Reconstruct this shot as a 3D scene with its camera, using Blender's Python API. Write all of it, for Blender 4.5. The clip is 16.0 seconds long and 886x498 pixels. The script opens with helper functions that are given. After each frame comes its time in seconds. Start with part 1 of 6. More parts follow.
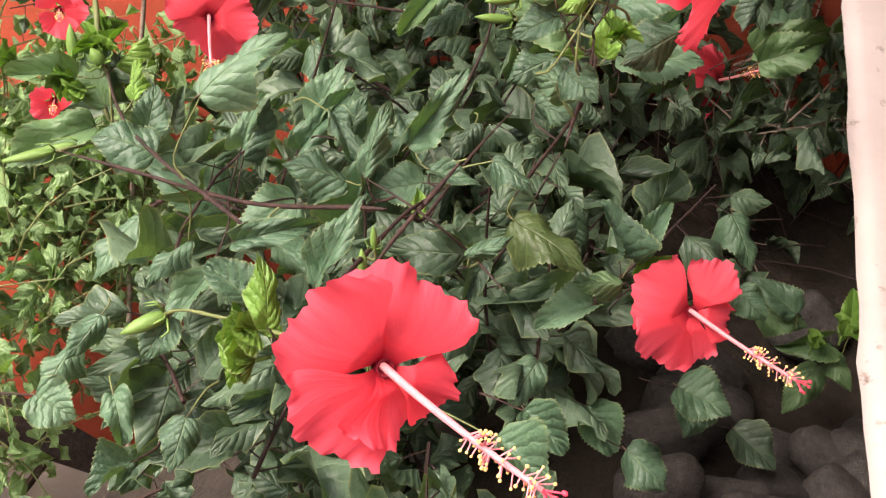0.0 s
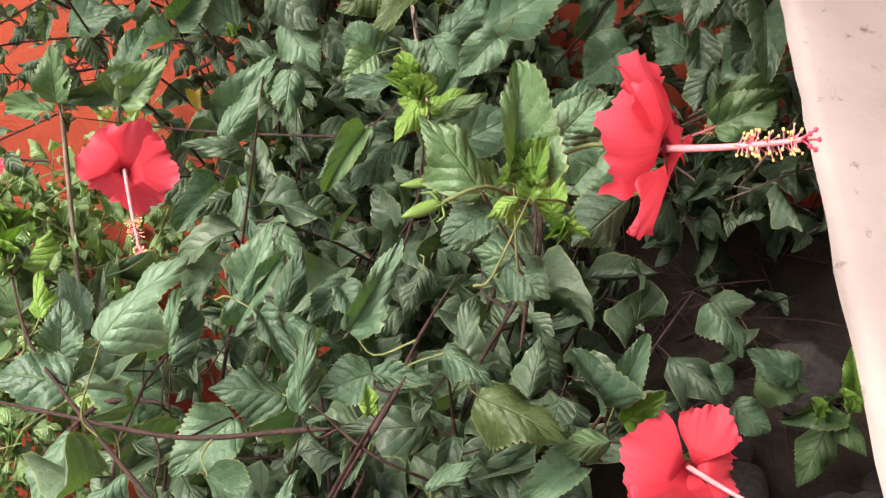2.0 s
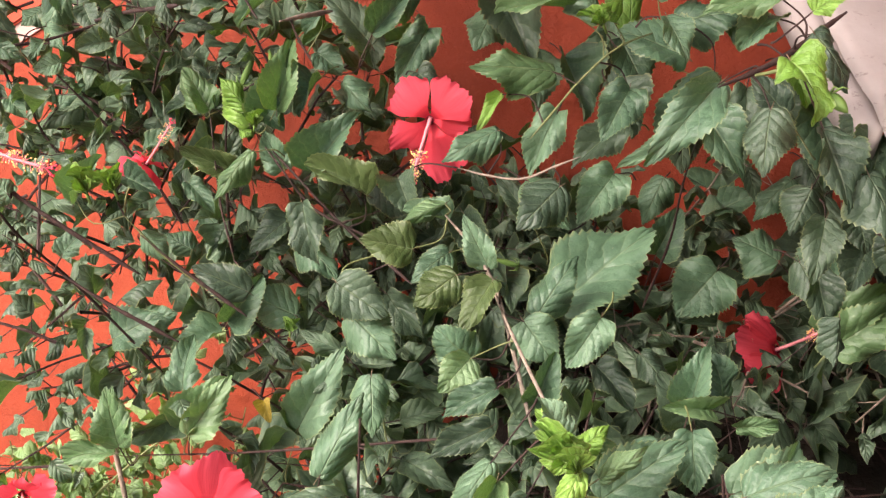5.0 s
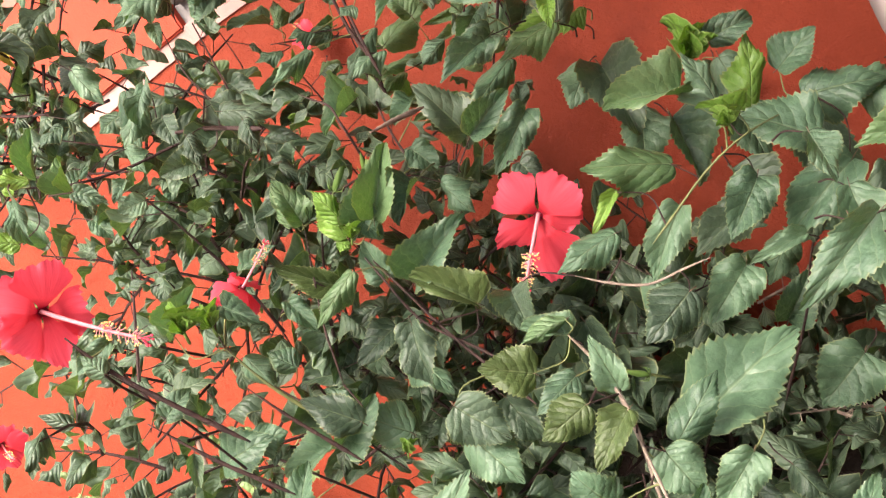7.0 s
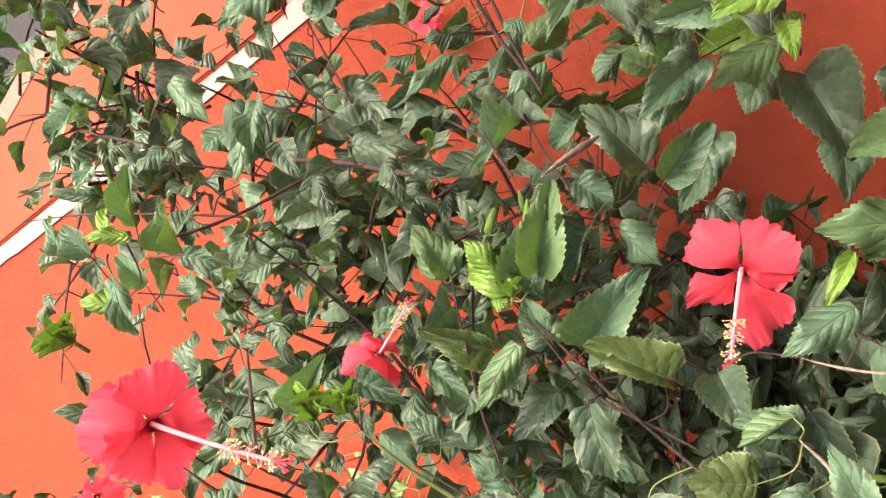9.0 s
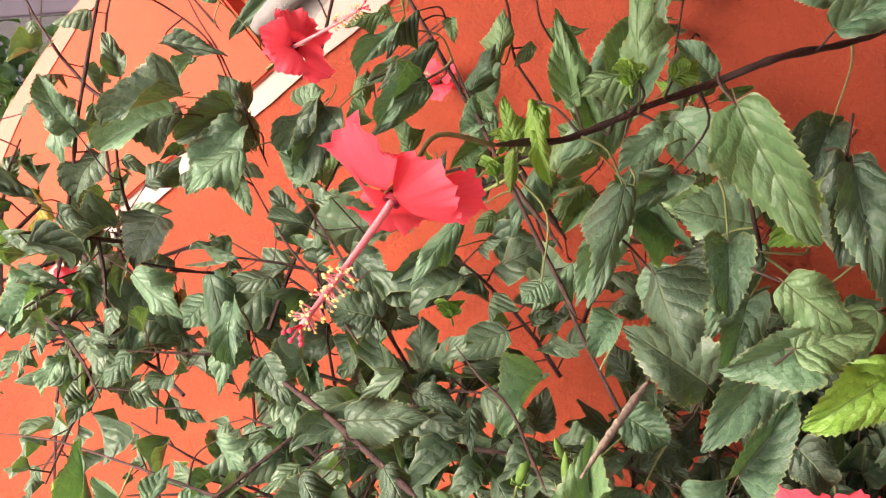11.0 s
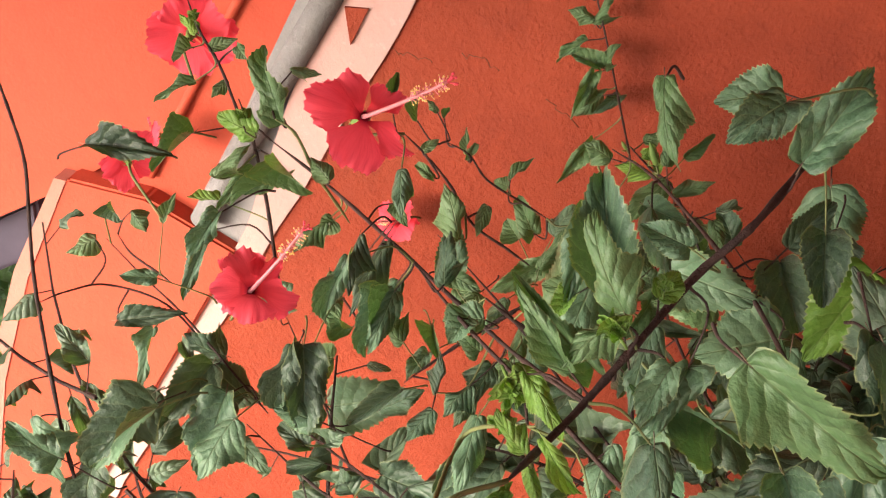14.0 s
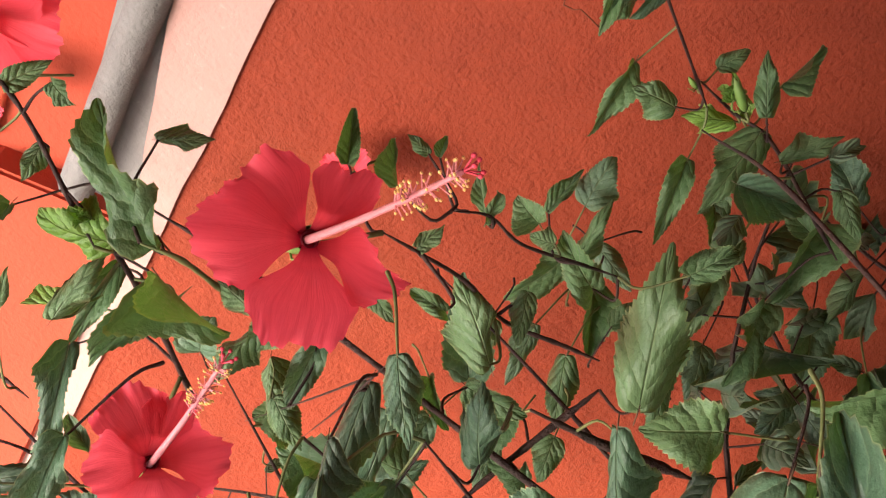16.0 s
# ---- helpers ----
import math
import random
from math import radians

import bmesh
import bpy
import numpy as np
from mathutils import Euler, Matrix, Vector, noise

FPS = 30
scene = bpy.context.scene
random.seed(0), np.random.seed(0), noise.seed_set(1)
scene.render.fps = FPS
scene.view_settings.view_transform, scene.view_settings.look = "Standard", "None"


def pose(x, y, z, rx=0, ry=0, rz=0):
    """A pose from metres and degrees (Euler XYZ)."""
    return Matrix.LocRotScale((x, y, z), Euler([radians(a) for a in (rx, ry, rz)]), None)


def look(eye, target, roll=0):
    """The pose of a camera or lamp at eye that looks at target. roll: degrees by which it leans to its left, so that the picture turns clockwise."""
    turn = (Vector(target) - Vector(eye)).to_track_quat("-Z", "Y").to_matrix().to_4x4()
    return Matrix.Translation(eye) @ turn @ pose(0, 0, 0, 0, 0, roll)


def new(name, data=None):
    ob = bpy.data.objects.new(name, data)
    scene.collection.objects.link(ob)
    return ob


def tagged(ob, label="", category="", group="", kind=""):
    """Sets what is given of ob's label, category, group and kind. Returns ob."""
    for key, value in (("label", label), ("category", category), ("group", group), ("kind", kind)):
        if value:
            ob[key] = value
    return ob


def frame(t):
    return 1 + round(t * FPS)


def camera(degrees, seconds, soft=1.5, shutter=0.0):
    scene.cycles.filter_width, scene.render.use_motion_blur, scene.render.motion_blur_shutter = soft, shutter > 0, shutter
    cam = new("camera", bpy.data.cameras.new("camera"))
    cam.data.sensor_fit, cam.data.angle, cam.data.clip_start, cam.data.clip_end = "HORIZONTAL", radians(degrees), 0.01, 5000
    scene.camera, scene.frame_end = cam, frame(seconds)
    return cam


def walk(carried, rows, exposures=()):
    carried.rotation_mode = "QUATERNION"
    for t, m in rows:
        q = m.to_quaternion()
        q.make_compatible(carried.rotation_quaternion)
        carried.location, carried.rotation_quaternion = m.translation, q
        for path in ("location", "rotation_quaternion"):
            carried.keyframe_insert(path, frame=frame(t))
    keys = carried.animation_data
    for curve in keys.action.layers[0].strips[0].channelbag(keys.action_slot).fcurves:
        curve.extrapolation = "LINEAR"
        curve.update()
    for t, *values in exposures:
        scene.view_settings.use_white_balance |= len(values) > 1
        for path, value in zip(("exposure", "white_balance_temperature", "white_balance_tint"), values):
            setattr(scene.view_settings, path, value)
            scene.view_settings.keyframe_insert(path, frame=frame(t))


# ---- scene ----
cam = camera(39.63, 16.0, soft=1.3)
PATH = [
    (0.0, pose(0.0101, -0.0108, 0.5520, 72.095, -19.455, 1.824)),
    (0.5, pose(0.0079, 0.0250, 0.5722, 72.492, -18.349, 1.397)),
    (1.0, pose(0.0058, 0.0662, 0.6034, 73.100, -15.509, 0.492)),
    (1.5, pose(0.0086, 0.0960, 0.6211, 73.509, -13.550, -0.219)),
    (2.0, pose(0.0094, 0.1317, 0.6455, 73.923, -11.360, -1.727)),
    (2.5, pose(-0.0073, 0.1788, 0.6618, 74.339, -10.171, -1.858)),
    (3.0, pose(-0.0286, 0.2384, 0.6761, 75.088, -8.555, -2.228)),
    (3.5, pose(-0.0392, 0.2816, 0.6989, 76.307, -6.390, -3.107)),
    (4.0, pose(-0.0510, 0.3201, 0.7285, 77.528, -4.323, -3.815)),
    (4.5, pose(-0.0670, 0.3404, 0.7597, 78.086, -3.669, -3.943)),
    (5.0, pose(-0.1011, 0.3111, 0.7823, 79.643, -2.335, -3.730)),
    (5.2, pose(-0.1043, 0.3107, 0.7942, 79.929, -0.791, -4.032)),
    (7.3, pose(-0.1361, 0.4811, 0.9184, 78.208, 3.318, -0.604)),
    (7.5, pose(-0.1609, 0.5174, 0.9135, 78.224, 3.151, -0.375)),
    (8.0, pose(-0.2158, 0.6203, 0.9063, 78.090, 2.611, -0.341)),
    (8.2, pose(-0.2291, 0.6315, 0.9097, 78.015, 2.745, 0.244)),
    (10.3, pose(-0.1853, 0.8975, 1.1633, 70.326, 6.366, 4.327)),
    (10.5, pose(-0.1846, 0.9377, 1.1850, 69.967, 6.972, 4.145)),
    (11.0, pose(-0.1733, 0.9957, 1.2248, 68.998, 8.684, 3.509)),
    (11.5, pose(-0.1589, 1.0327, 1.2476, 68.541, 10.939, 2.837)),
    (12.0, pose(-0.1533, 1.0549, 1.2762, 67.712, 14.476, 1.511)),
    (12.5, pose(-0.1521, 1.0687, 1.3027, 66.962, 17.786, 0.043)),
    (13.0, pose(-0.1352, 1.0832, 1.3287, 66.110, 21.940, -1.328)),
    (13.5, pose(-0.1219, 1.0871, 1.3414, 66.031, 25.650, -3.103)),
    (14.0, pose(-0.1221, 1.1176, 1.3531, 66.444, 27.528, -4.346)),
    (14.2, pose(-0.1113, 1.1742, 1.3916, 65.088, 27.099, -4.458)),
    (14.4, pose(-0.1054, 1.2601, 1.4335, 63.267, 26.546, -4.512)),
    (14.5, pose(-0.1019, 1.3042, 1.4529, 61.986, 26.905, -4.889)),
    (14.6, pose(-0.0971, 1.3485, 1.4712, 60.846, 26.850, -4.964)),
    (14.8, pose(-0.1031, 1.5209, 1.4135, 59.254, 27.024, -4.417)),
    (15.0, pose(-0.0981, 1.6047, 1.3690, 57.665, 27.260, -3.585)),
    (15.5, pose(-0.0961, 1.6271, 1.3605, 53.827, 29.085, -7.291)),
    (16.0, pose(-0.1088, 1.6282, 1.3672, 50.408, 31.653, -11.553)),
]
walk(cam, PATH, ((0, 1.79, 6900, 17), (3, 1.88, 6700, 16), (5, 2.16, 6800, 19), (7.5, 2.46, 6900, 19), (11, 2.60, 7200, 18), (13, 2.52, 7200, 15), (14.5, 2.26, 7000, 12), (16, 2.22, 6800, 12)))

# ---- light ----
world = bpy.data.worlds.new("world")
scene.world = world
world.use_nodes = True
wn = world.node_tree
sky = wn.nodes.new("ShaderNodeTexSky")
sky.sky_type = "NISHITA"
sky.sun_disc = False
sky.sun_elevation = radians(40)
sky.sun_rotation = radians(232)
sky.air_density, sky.dust_density, sky.ozone_density = 1.0, 4.0, 1.0
wn.links.new(sky.outputs[0], wn.nodes["Background"].inputs[0])
wn.nodes["Background"].inputs[1].default_value = 0.125
sun_data = bpy.data.lights.new("sun", "SUN")
sun_data.energy, sun_data.angle, sun_data.color = 2.3, radians(36), (1.0, 0.95, 0.88)
sun = new("sun", sun_data)
sun.matrix_basis = look((-3.5, -1.5, 3.6), (0, 1.2, 0.6))


# ---- materials ----
def material(name, rough=0.6, spec=0.5):
    m = bpy.data.materials.new(name)
    m.use_nodes = True
    nt = m.node_tree
    b = nt.nodes["Principled BSDF"]
    b.inputs["Roughness"].default_value = rough
    b.inputs["Specular IOR Level"].default_value = spec
    return m, nt, b


def node(nt, kind, **values):
    n = nt.nodes.new("ShaderNode" + kind)
    for key, value in values.items():
        if key in n.inputs:
            n.inputs[key].default_value = value
    return n


def ramp(nt, fac, stops):
    r = nt.nodes.new("ShaderNodeValToRGB")
    while len(r.color_ramp.elements) < len(stops):
        r.color_ramp.elements.new(0.5)
    for e, (at, c) in zip(r.color_ramp.elements, stops):
        e.position, e.color = at, (*c, 1)
    nt.links.new(fac, r.inputs[0])
    return r.outputs[0]


def mix(nt, fac, a, b, how="MIX"):
    m = nt.nodes.new("ShaderNodeMix")
    m.data_type, m.blend_type = "RGBA", how
    for value, slot in ((fac, m.inputs[0]), (a, m.inputs[6]), (b, m.inputs[7])):
        if isinstance(value, bpy.types.NodeSocket):
            nt.links.new(value, slot)
        elif isinstance(value, (int, float)):
            slot.default_value = value
        else:
            slot.default_value = (*value, 1)
    return m.outputs[2]


def calc(nt, how, a, b=0.0, c=0.0):
    m = nt.nodes.new("ShaderNodeMath")
    m.operation = how
    for value, slot in zip((a, b, c), m.inputs):
        if isinstance(value, bpy.types.NodeSocket):
            nt.links.new(value, slot)
        else:
            slot.default_value = value
    return m.outputs[0]


def bump(nt, bsdf, height, strength, distance):
    b = nt.nodes.new("ShaderNodeBump")
    b.inputs["Strength"].default_value, b.inputs["Distance"].default_value = strength, distance
    nt.links.new(height, b.inputs["Height"])
    nt.links.new(b.outputs[0], bsdf.inputs["Normal"])


def noise_at(nt, scale, detail=4.0, rough=0.6, coord="Object"):
    tc = nt.nodes.new("ShaderNodeTexCoord")
    n = node(nt, "TexNoise", Scale=scale, Detail=detail, Roughness=rough)
    nt.links.new(tc.outputs[coord], n.inputs["Vector"])
    return n.outputs[0]


def random_value(nt, joined):
    if joined:
        return nt.nodes.new("ShaderNodeNewGeometry").outputs["Random Per Island"]
    return nt.nodes.new("ShaderNodeObjectInfo").outputs["Random"]


def leaf_material(name, dark, mid, light, joined=False, gloss=0.40):
    """Veined leaf: u across, v along. Side veins run forward from the midrib."""
    m, nt, b = material(name, gloss, 0.44)
    rnd = random_value(nt, joined)
    uv = nt.nodes.new("ShaderNodeUVMap")
    sep = nt.nodes.new("ShaderNodeSeparateXYZ")
    nt.links.new(uv.outputs[0], sep.inputs[0])
    across = calc(nt, "ABSOLUTE", calc(nt, "SUBTRACT", sep.outputs[0], 0.5))
    wander = calc(nt, "MULTIPLY", noise_at(nt, 5.0 if not joined else 60.0, 2.0), 0.12)
    slant = calc(nt, "ADD", calc(nt, "SUBTRACT", sep.outputs[1], calc(nt, "MULTIPLY", across, 0.60)), wander)
    wave = calc(nt, "ABSOLUTE", calc(nt, "SINE", calc(nt, "MULTIPLY", slant, 18.5)))
    vein = calc(nt, "SUBTRACT", 1.0, calc(nt, "MINIMUM", calc(nt, "MULTIPLY", wave, 4.0), 1.0))
    rib = calc(nt, "SUBTRACT", 1.0, calc(nt, "MINIMUM", calc(nt, "MULTIPLY", across, 36.0), 1.0))
    veins = calc(nt, "MAXIMUM", calc(nt, "MULTIPLY", vein, 0.45), rib)
    grain = noise_at(nt, 9.0 if not joined else 120.0, 6.0, 0.7)
    base = ramp(nt, rnd, ((0.0, dark), (0.5, mid), (1.0, light)))
    base = mix(nt, ramp(nt, grain, ((0.38, (0, 0, 0)), (0.66, (0.8, 0.8, 0.8)))), mix(nt, 0.35, base, dark), mix(nt, 0.45, base, light))
    pale = tuple(0.55 * c + 0.45 * d for c, d in zip(light, (0.30, 0.36, 0.20)))
    base = mix(nt, calc(nt, "MULTIPLY", veins, 0.62), base, pale)
    edge = calc(nt, "MINIMUM", calc(nt, "MULTIPLY", calc(nt, "MAXIMUM", calc(nt, "SUBTRACT", across, 0.465), 0.0), 18.0), 0.7)
    base = mix(nt, edge, base, (0.30, 0.33, 0.15))
    specks = ramp(nt, noise_at(nt, 26.0 if not joined else 300.0, 2.0), ((0.72, (0, 0, 0)), (0.78, (0.5, 0.5, 0.5))))
    base = mix(nt, specks, base, (0.30, 0.28, 0.20))
    nt.links.new(base, b.inputs["Base Color"])
    puff = calc(nt, "SUBTRACT", calc(nt, "MULTIPLY", wave, 0.62), calc(nt, "MULTIPLY", rib, 0.7))
    cells = calc(nt, "MULTIPLY", noise_at(nt, 16.0 if not joined else 220.0, 3.0), 0.7)
    bump(nt, b, calc(nt, "ADD", puff, cells), 0.8, 0.0020)
    # thin leaves let some light through
    tr = nt.nodes.new("ShaderNodeBsdfTranslucent")
    nt.links.new(mix(nt, 1.0, base, (0.85, 1.0, 0.30), "MULTIPLY"), tr.inputs[0])
    ms = nt.nodes.new("ShaderNodeMixShader")
    ms.inputs[0].default_value = 0.32
    nt.links.new(b.outputs[0], ms.inputs[1])
    nt.links.new(tr.outputs[0], ms.inputs[2])
    nt.links.new(ms.outputs[0], nt.nodes["Material Output"].inputs[0])
    return m


DARK, MID, LIGHT = (0.044, 0.089, 0.053), (0.086, 0.170, 0.097), (0.146, 0.254, 0.150)
LEAF = leaf_material("hibiscus_leaf", DARK, MID, LIGHT)
# Dark leaf; where leaves hang in shade, that shade is in this colour.
LEAF_DEEP_SHADED = leaf_material("deep_shaded_leaf", (0.029, 0.054, 0.034), (0.056, 0.097, 0.060), (0.096, 0.150, 0.094))
LEAF_YELLOW = leaf_material("yellowed_leaf", (0.30, 0.24, 0.05), (0.42, 0.31, 0.06), (0.55, 0.40, 0.08))
LEAF_YOUNG = leaf_material("young_leaf", (0.100, 0.215, 0.032), (0.150, 0.300, 0.045), (0.22, 0.39, 0.075))
LEAF_OLIVE = leaf_material("olive_leaf", (0.046, 0.076, 0.024), (0.068, 0.108, 0.034), (0.10, 0.15, 0.052))
# Younger leaf; near the wall it also carries light put into the colour.
LEAF_FRESH_LIT = leaf_material("fresh_lit_leaf", (0.062, 0.130, 0.052), (0.102, 0.190, 0.080), (0.152, 0.255, 0.118))
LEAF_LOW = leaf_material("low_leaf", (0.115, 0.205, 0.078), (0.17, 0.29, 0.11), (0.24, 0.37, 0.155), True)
# Darker copy of LEAF for filling: inner shade is put into the colour.
LEAF_FILL_SHADED = leaf_material("shaded_inner_leaf", (0.038, 0.067, 0.041), (0.076, 0.130, 0.078), (0.135, 0.210, 0.128), True)


def petal_material():
    m, nt, b = material("petal", 0.55, 0.25)
    uv = nt.nodes.new("ShaderNodeUVMap")
    sep = nt.nodes.new("ShaderNodeSeparateXYZ")
    nt.links.new(uv.outputs[0], sep.inputs[0])
    info = nt.nodes.new("ShaderNodeObjectInfo")
    join = nt.nodes.new("ShaderNodeCombineXYZ")
    nt.links.new(calc(nt, "MULTIPLY", sep.outputs[0], 30.0), join.inputs[0])
    nt.links.new(calc(nt, "MULTIPLY", sep.outputs[1], 2.2), join.inputs[1])
    nt.links.new(calc(nt, "MULTIPLY", info.outputs["Random"], 50.0), join.inputs[2])
    ribs = node(nt, "TexNoise", Scale=1.0, Detail=4.0, Roughness=0.6)
    nt.links.new(join.outputs[0], ribs.inputs["Vector"])
    streak = ribs.outputs[0]
    base = ramp(nt, sep.outputs[1], ((0.0, (0.14, 0.0, 0.010)), (0.10, (0.34, 0.006, 0.02)), (0.24, (0.79, 0.062, 0.090)), (1.0, (0.87, 0.106, 0.154))))
    base = mix(nt, ramp(nt, streak, ((0.35, (0.18, 0.18, 0.18)), (0.55, (0, 0, 0)))), base, (0.62, 0.020, 0.045))
    base = mix(nt, calc(nt, "MULTIPLY", noise_at(nt, 4.0), 0.12), base, (0.66, 0.02, 0.05))
    nt.links.new(base, b.inputs["Base Color"])
    bump(nt, b, calc(nt, "ADD", calc(nt, "MULTIPLY", streak, 1.6), noise_at(nt, 6.0, 6.0)), 0.35, 0.0009)
    tr = nt.nodes.new("ShaderNodeBsdfTranslucent")
    nt.links.new(base, tr.inputs[0])
    ms = nt.nodes.new("ShaderNodeMixShader")
    ms.inputs[0].default_value = 0.5
    nt.links.new(b.outputs[0], ms.inputs[1])
    nt.links.new(tr.outputs[0], ms.inputs[2])
    nt.links.new(ms.outputs[0], nt.nodes["Material Output"].inputs[0])
    return m


def plain_material(name, low, high, scale, rough=0.7, relief=0.3, depth=0.002, spec=0.3):
    m, nt, b = material(name, rough, spec)
    n = noise_at(nt, scale, 6.0, 0.65)
    nt.links.new(ramp(nt, n, ((0.3, low), (0.72, high))), b.inputs["Base Color"])
    bump(nt, b, noise_at(nt, scale * 3, 4.0), relief, depth)
    return m


PETAL = petal_material()
PISTIL = plain_material("pistil", (0.58, 0.15, 0.18), (0.70, 0.29, 0.31), 90, 0.5)
STIGMA = plain_material("stigma", (0.55, 0.03, 0.07), (0.72, 0.08, 0.12), 90, 0.6)
ANTHER = plain_material("anther", (0.78, 0.45, 0.12), (0.92, 0.70, 0.30), 200, 0.8)
CALYX = plain_material("calyx", (0.10, 0.19, 0.04), (0.19, 0.30, 0.08), 60, 0.5)
BUD = plain_material("bud_green", (0.085, 0.165, 0.034), (0.145, 0.24, 0.06), 60, 0.5)
BARK = plain_material("young_bark", (0.018, 0.010, 0.009), (0.052, 0.026, 0.021), 90, 0.75, 0.8, 0.003)
BARK_GREEN = plain_material("green_stem", (0.085, 0.105, 0.035), (0.16, 0.18, 0.07), 70, 0.6)
PETIOLE = plain_material("leaf_stalk", (0.075, 0.045, 0.030), (0.15, 0.11, 0.065), 6, 0.6)
BARK_GREY = plain_material("grey_bark", (0.13, 0.095, 0.075), (0.36, 0.29, 0.23), 60, 0.85, 0.8, 0.003)


def wall_material(name, low, high, stain, relief=1.0):
    m, nt, b = material(name, 0.75, 0.25)
    base = ramp(nt, noise_at(nt, 2.6, 6.0, 0.65), ((0.3, low), (0.7, high)))
    base = mix(nt, ramp(nt, noise_at(nt, 9.0, 7.0, 0.7), ((0.52, (0, 0, 0)), (0.76, (0.6, 0.6, 0.6)))), base, stain)
    light = tuple(min(1.0, 1.25 * c) for c in high)
    base = mix(nt, ramp(nt, noise_at(nt, 70.0, 4.0, 0.7), ((0.6, (0, 0, 0)), (0.75, (0.45, 0.45, 0.45)))), base, light)
    nt.links.new(base, b.inputs["Base Color"])
    fine = calc(nt, "MULTIPLY", noise_at(nt, 190.0, 4.0, 0.65), 0.75)
    trowel = calc(nt, "MULTIPLY", noise_at(nt, 14.0, 3.0), 1.6)
    bump(nt, b, calc(nt, "ADD", calc(nt, "ADD", fine, trowel), calc(nt, "MULTIPLY", noise_at(nt, 60.0, 3.0), 0.45)), 0.7, 0.0035 * relief)
    return m


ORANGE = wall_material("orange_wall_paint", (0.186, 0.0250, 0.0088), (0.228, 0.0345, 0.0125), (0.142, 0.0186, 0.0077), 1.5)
# Lit copy of ORANGE: the stronger light is put into its colour.
ORANGE_LIT = wall_material("orange_wall_paint_lit", (0.335, 0.045, 0.0215), (0.375, 0.054, 0.0265), (0.295, 0.039, 0.019), 0.5)
PALE = wall_material("pale_limewash", (0.375, 0.213, 0.190), (0.43, 0.265, 0.236), (0.30, 0.163, 0.138), 0.5)
SALMON = wall_material("pale_salmon_paint", (0.33, 0.115, 0.085), (0.38, 0.145, 0.110), (0.27, 0.085, 0.060), 0.5)
CEMENT = wall_material("grey_cement", (0.155, 0.148, 0.146), (0.235, 0.226, 0.221), (0.10, 0.092, 0.088), 0.7)
PIPE_GREY = wall_material("grey_pipe", (0.125, 0.117, 0.114), (0.195, 0.186, 0.182), (0.060, 0.052, 0.048), 1.1)
STONE = plain_material("field_stone", (0.038, 0.034, 0.033), (0.095, 0.085, 0.080), 9, 0.85, 0.8, 0.006)
SOIL = plain_material("dark_soil", (0.013, 0.010, 0.008), (0.040, 0.030, 0.023), 14, 0.95, 0.9, 0.012)
PAVER = plain_material("paver", (0.20, 0.165, 0.145), (0.33, 0.28, 0.25), 6, 0.85, 0.5, 0.004)


def wash_material():
    """Rough whitewash with pits."""
    m, nt, b = material("pitted_whitewash", 0.8, 0.25)
    pits = ramp(nt, noise_at(nt, 55.0, 5.0, 0.7), ((0.61, (1, 1, 1)), (0.72, (0.42, 0.37, 0.34))))
    base = ramp(nt, noise_at(nt, 5.0, 6.0, 0.65), ((0.3, (0.230, 0.197, 0.186)), (0.7, (0.308, 0.268, 0.255))))
    nt.links.new(mix(nt, 1.0, base, pits, "MULTIPLY"), b.inputs["Base Color"])
    bump(nt, b, calc(nt, "ADD", noise_at(nt, 55.0, 5.0, 0.7), noise_at(nt, 12.0)), 0.4, 0.002)
    return m


WASH = wash_material()


# ---- mesh helpers ----
def mesh_of(name, bm, mats):
    me = bpy.data.meshes.new(name)
    bm.normal_update()
    bm.to_mesh(me)
    bm.free()
    for m in mats if isinstance(mats, (list, tuple)) else (mats,):
        me.materials.append(m)
    return me


def part(name, bm, mats, parent=None, label="", smooth=True):
    me = mesh_of(name, bm, mats)
    if smooth:
        me.polygons.foreach_set("use_smooth", [True] * len(me.polygons))
    ob = new(name, me)
    ob.parent = parent
    return tagged(ob, label) if label else ob


def basis(origin, along, normal):
    """Axes with y along and z near the normal."""
    y = Vector(along).normalized()
    x = y.cross(Vector(normal))
    if x.length < 1e-5:
        x = y.orthogonal()
    x.normalize()
    z = x.cross(y)
    return Matrix(((x.x, y.x, z.x, origin[0]), (x.y, y.y, z.y, origin[1]), (x.z, y.z, z.z, origin[2]), (0, 0, 0, 1)))


def box(bm, lo, hi, m=None, cut=0.0):
    geo = bmesh.ops.create_cube(bm, size=1.0)
    vs = geo["verts"]
    for v in vs:
        v.co = Vector([lo[i] + (v.co[i] + 0.5) * (hi[i] - lo[i]) for i in range(3)])
    if cut:
        es = list({e for v in vs for e in v.link_edges})
        made = bmesh.ops.bevel(bm, geom=es, offset=cut, segments=2, affect="EDGES")
        vs = list({v for f in made["faces"] for v in f.verts} | {v for v in vs if v.is_valid})
    if m is not None:
        for v in vs:
            v.co = m @ v.co


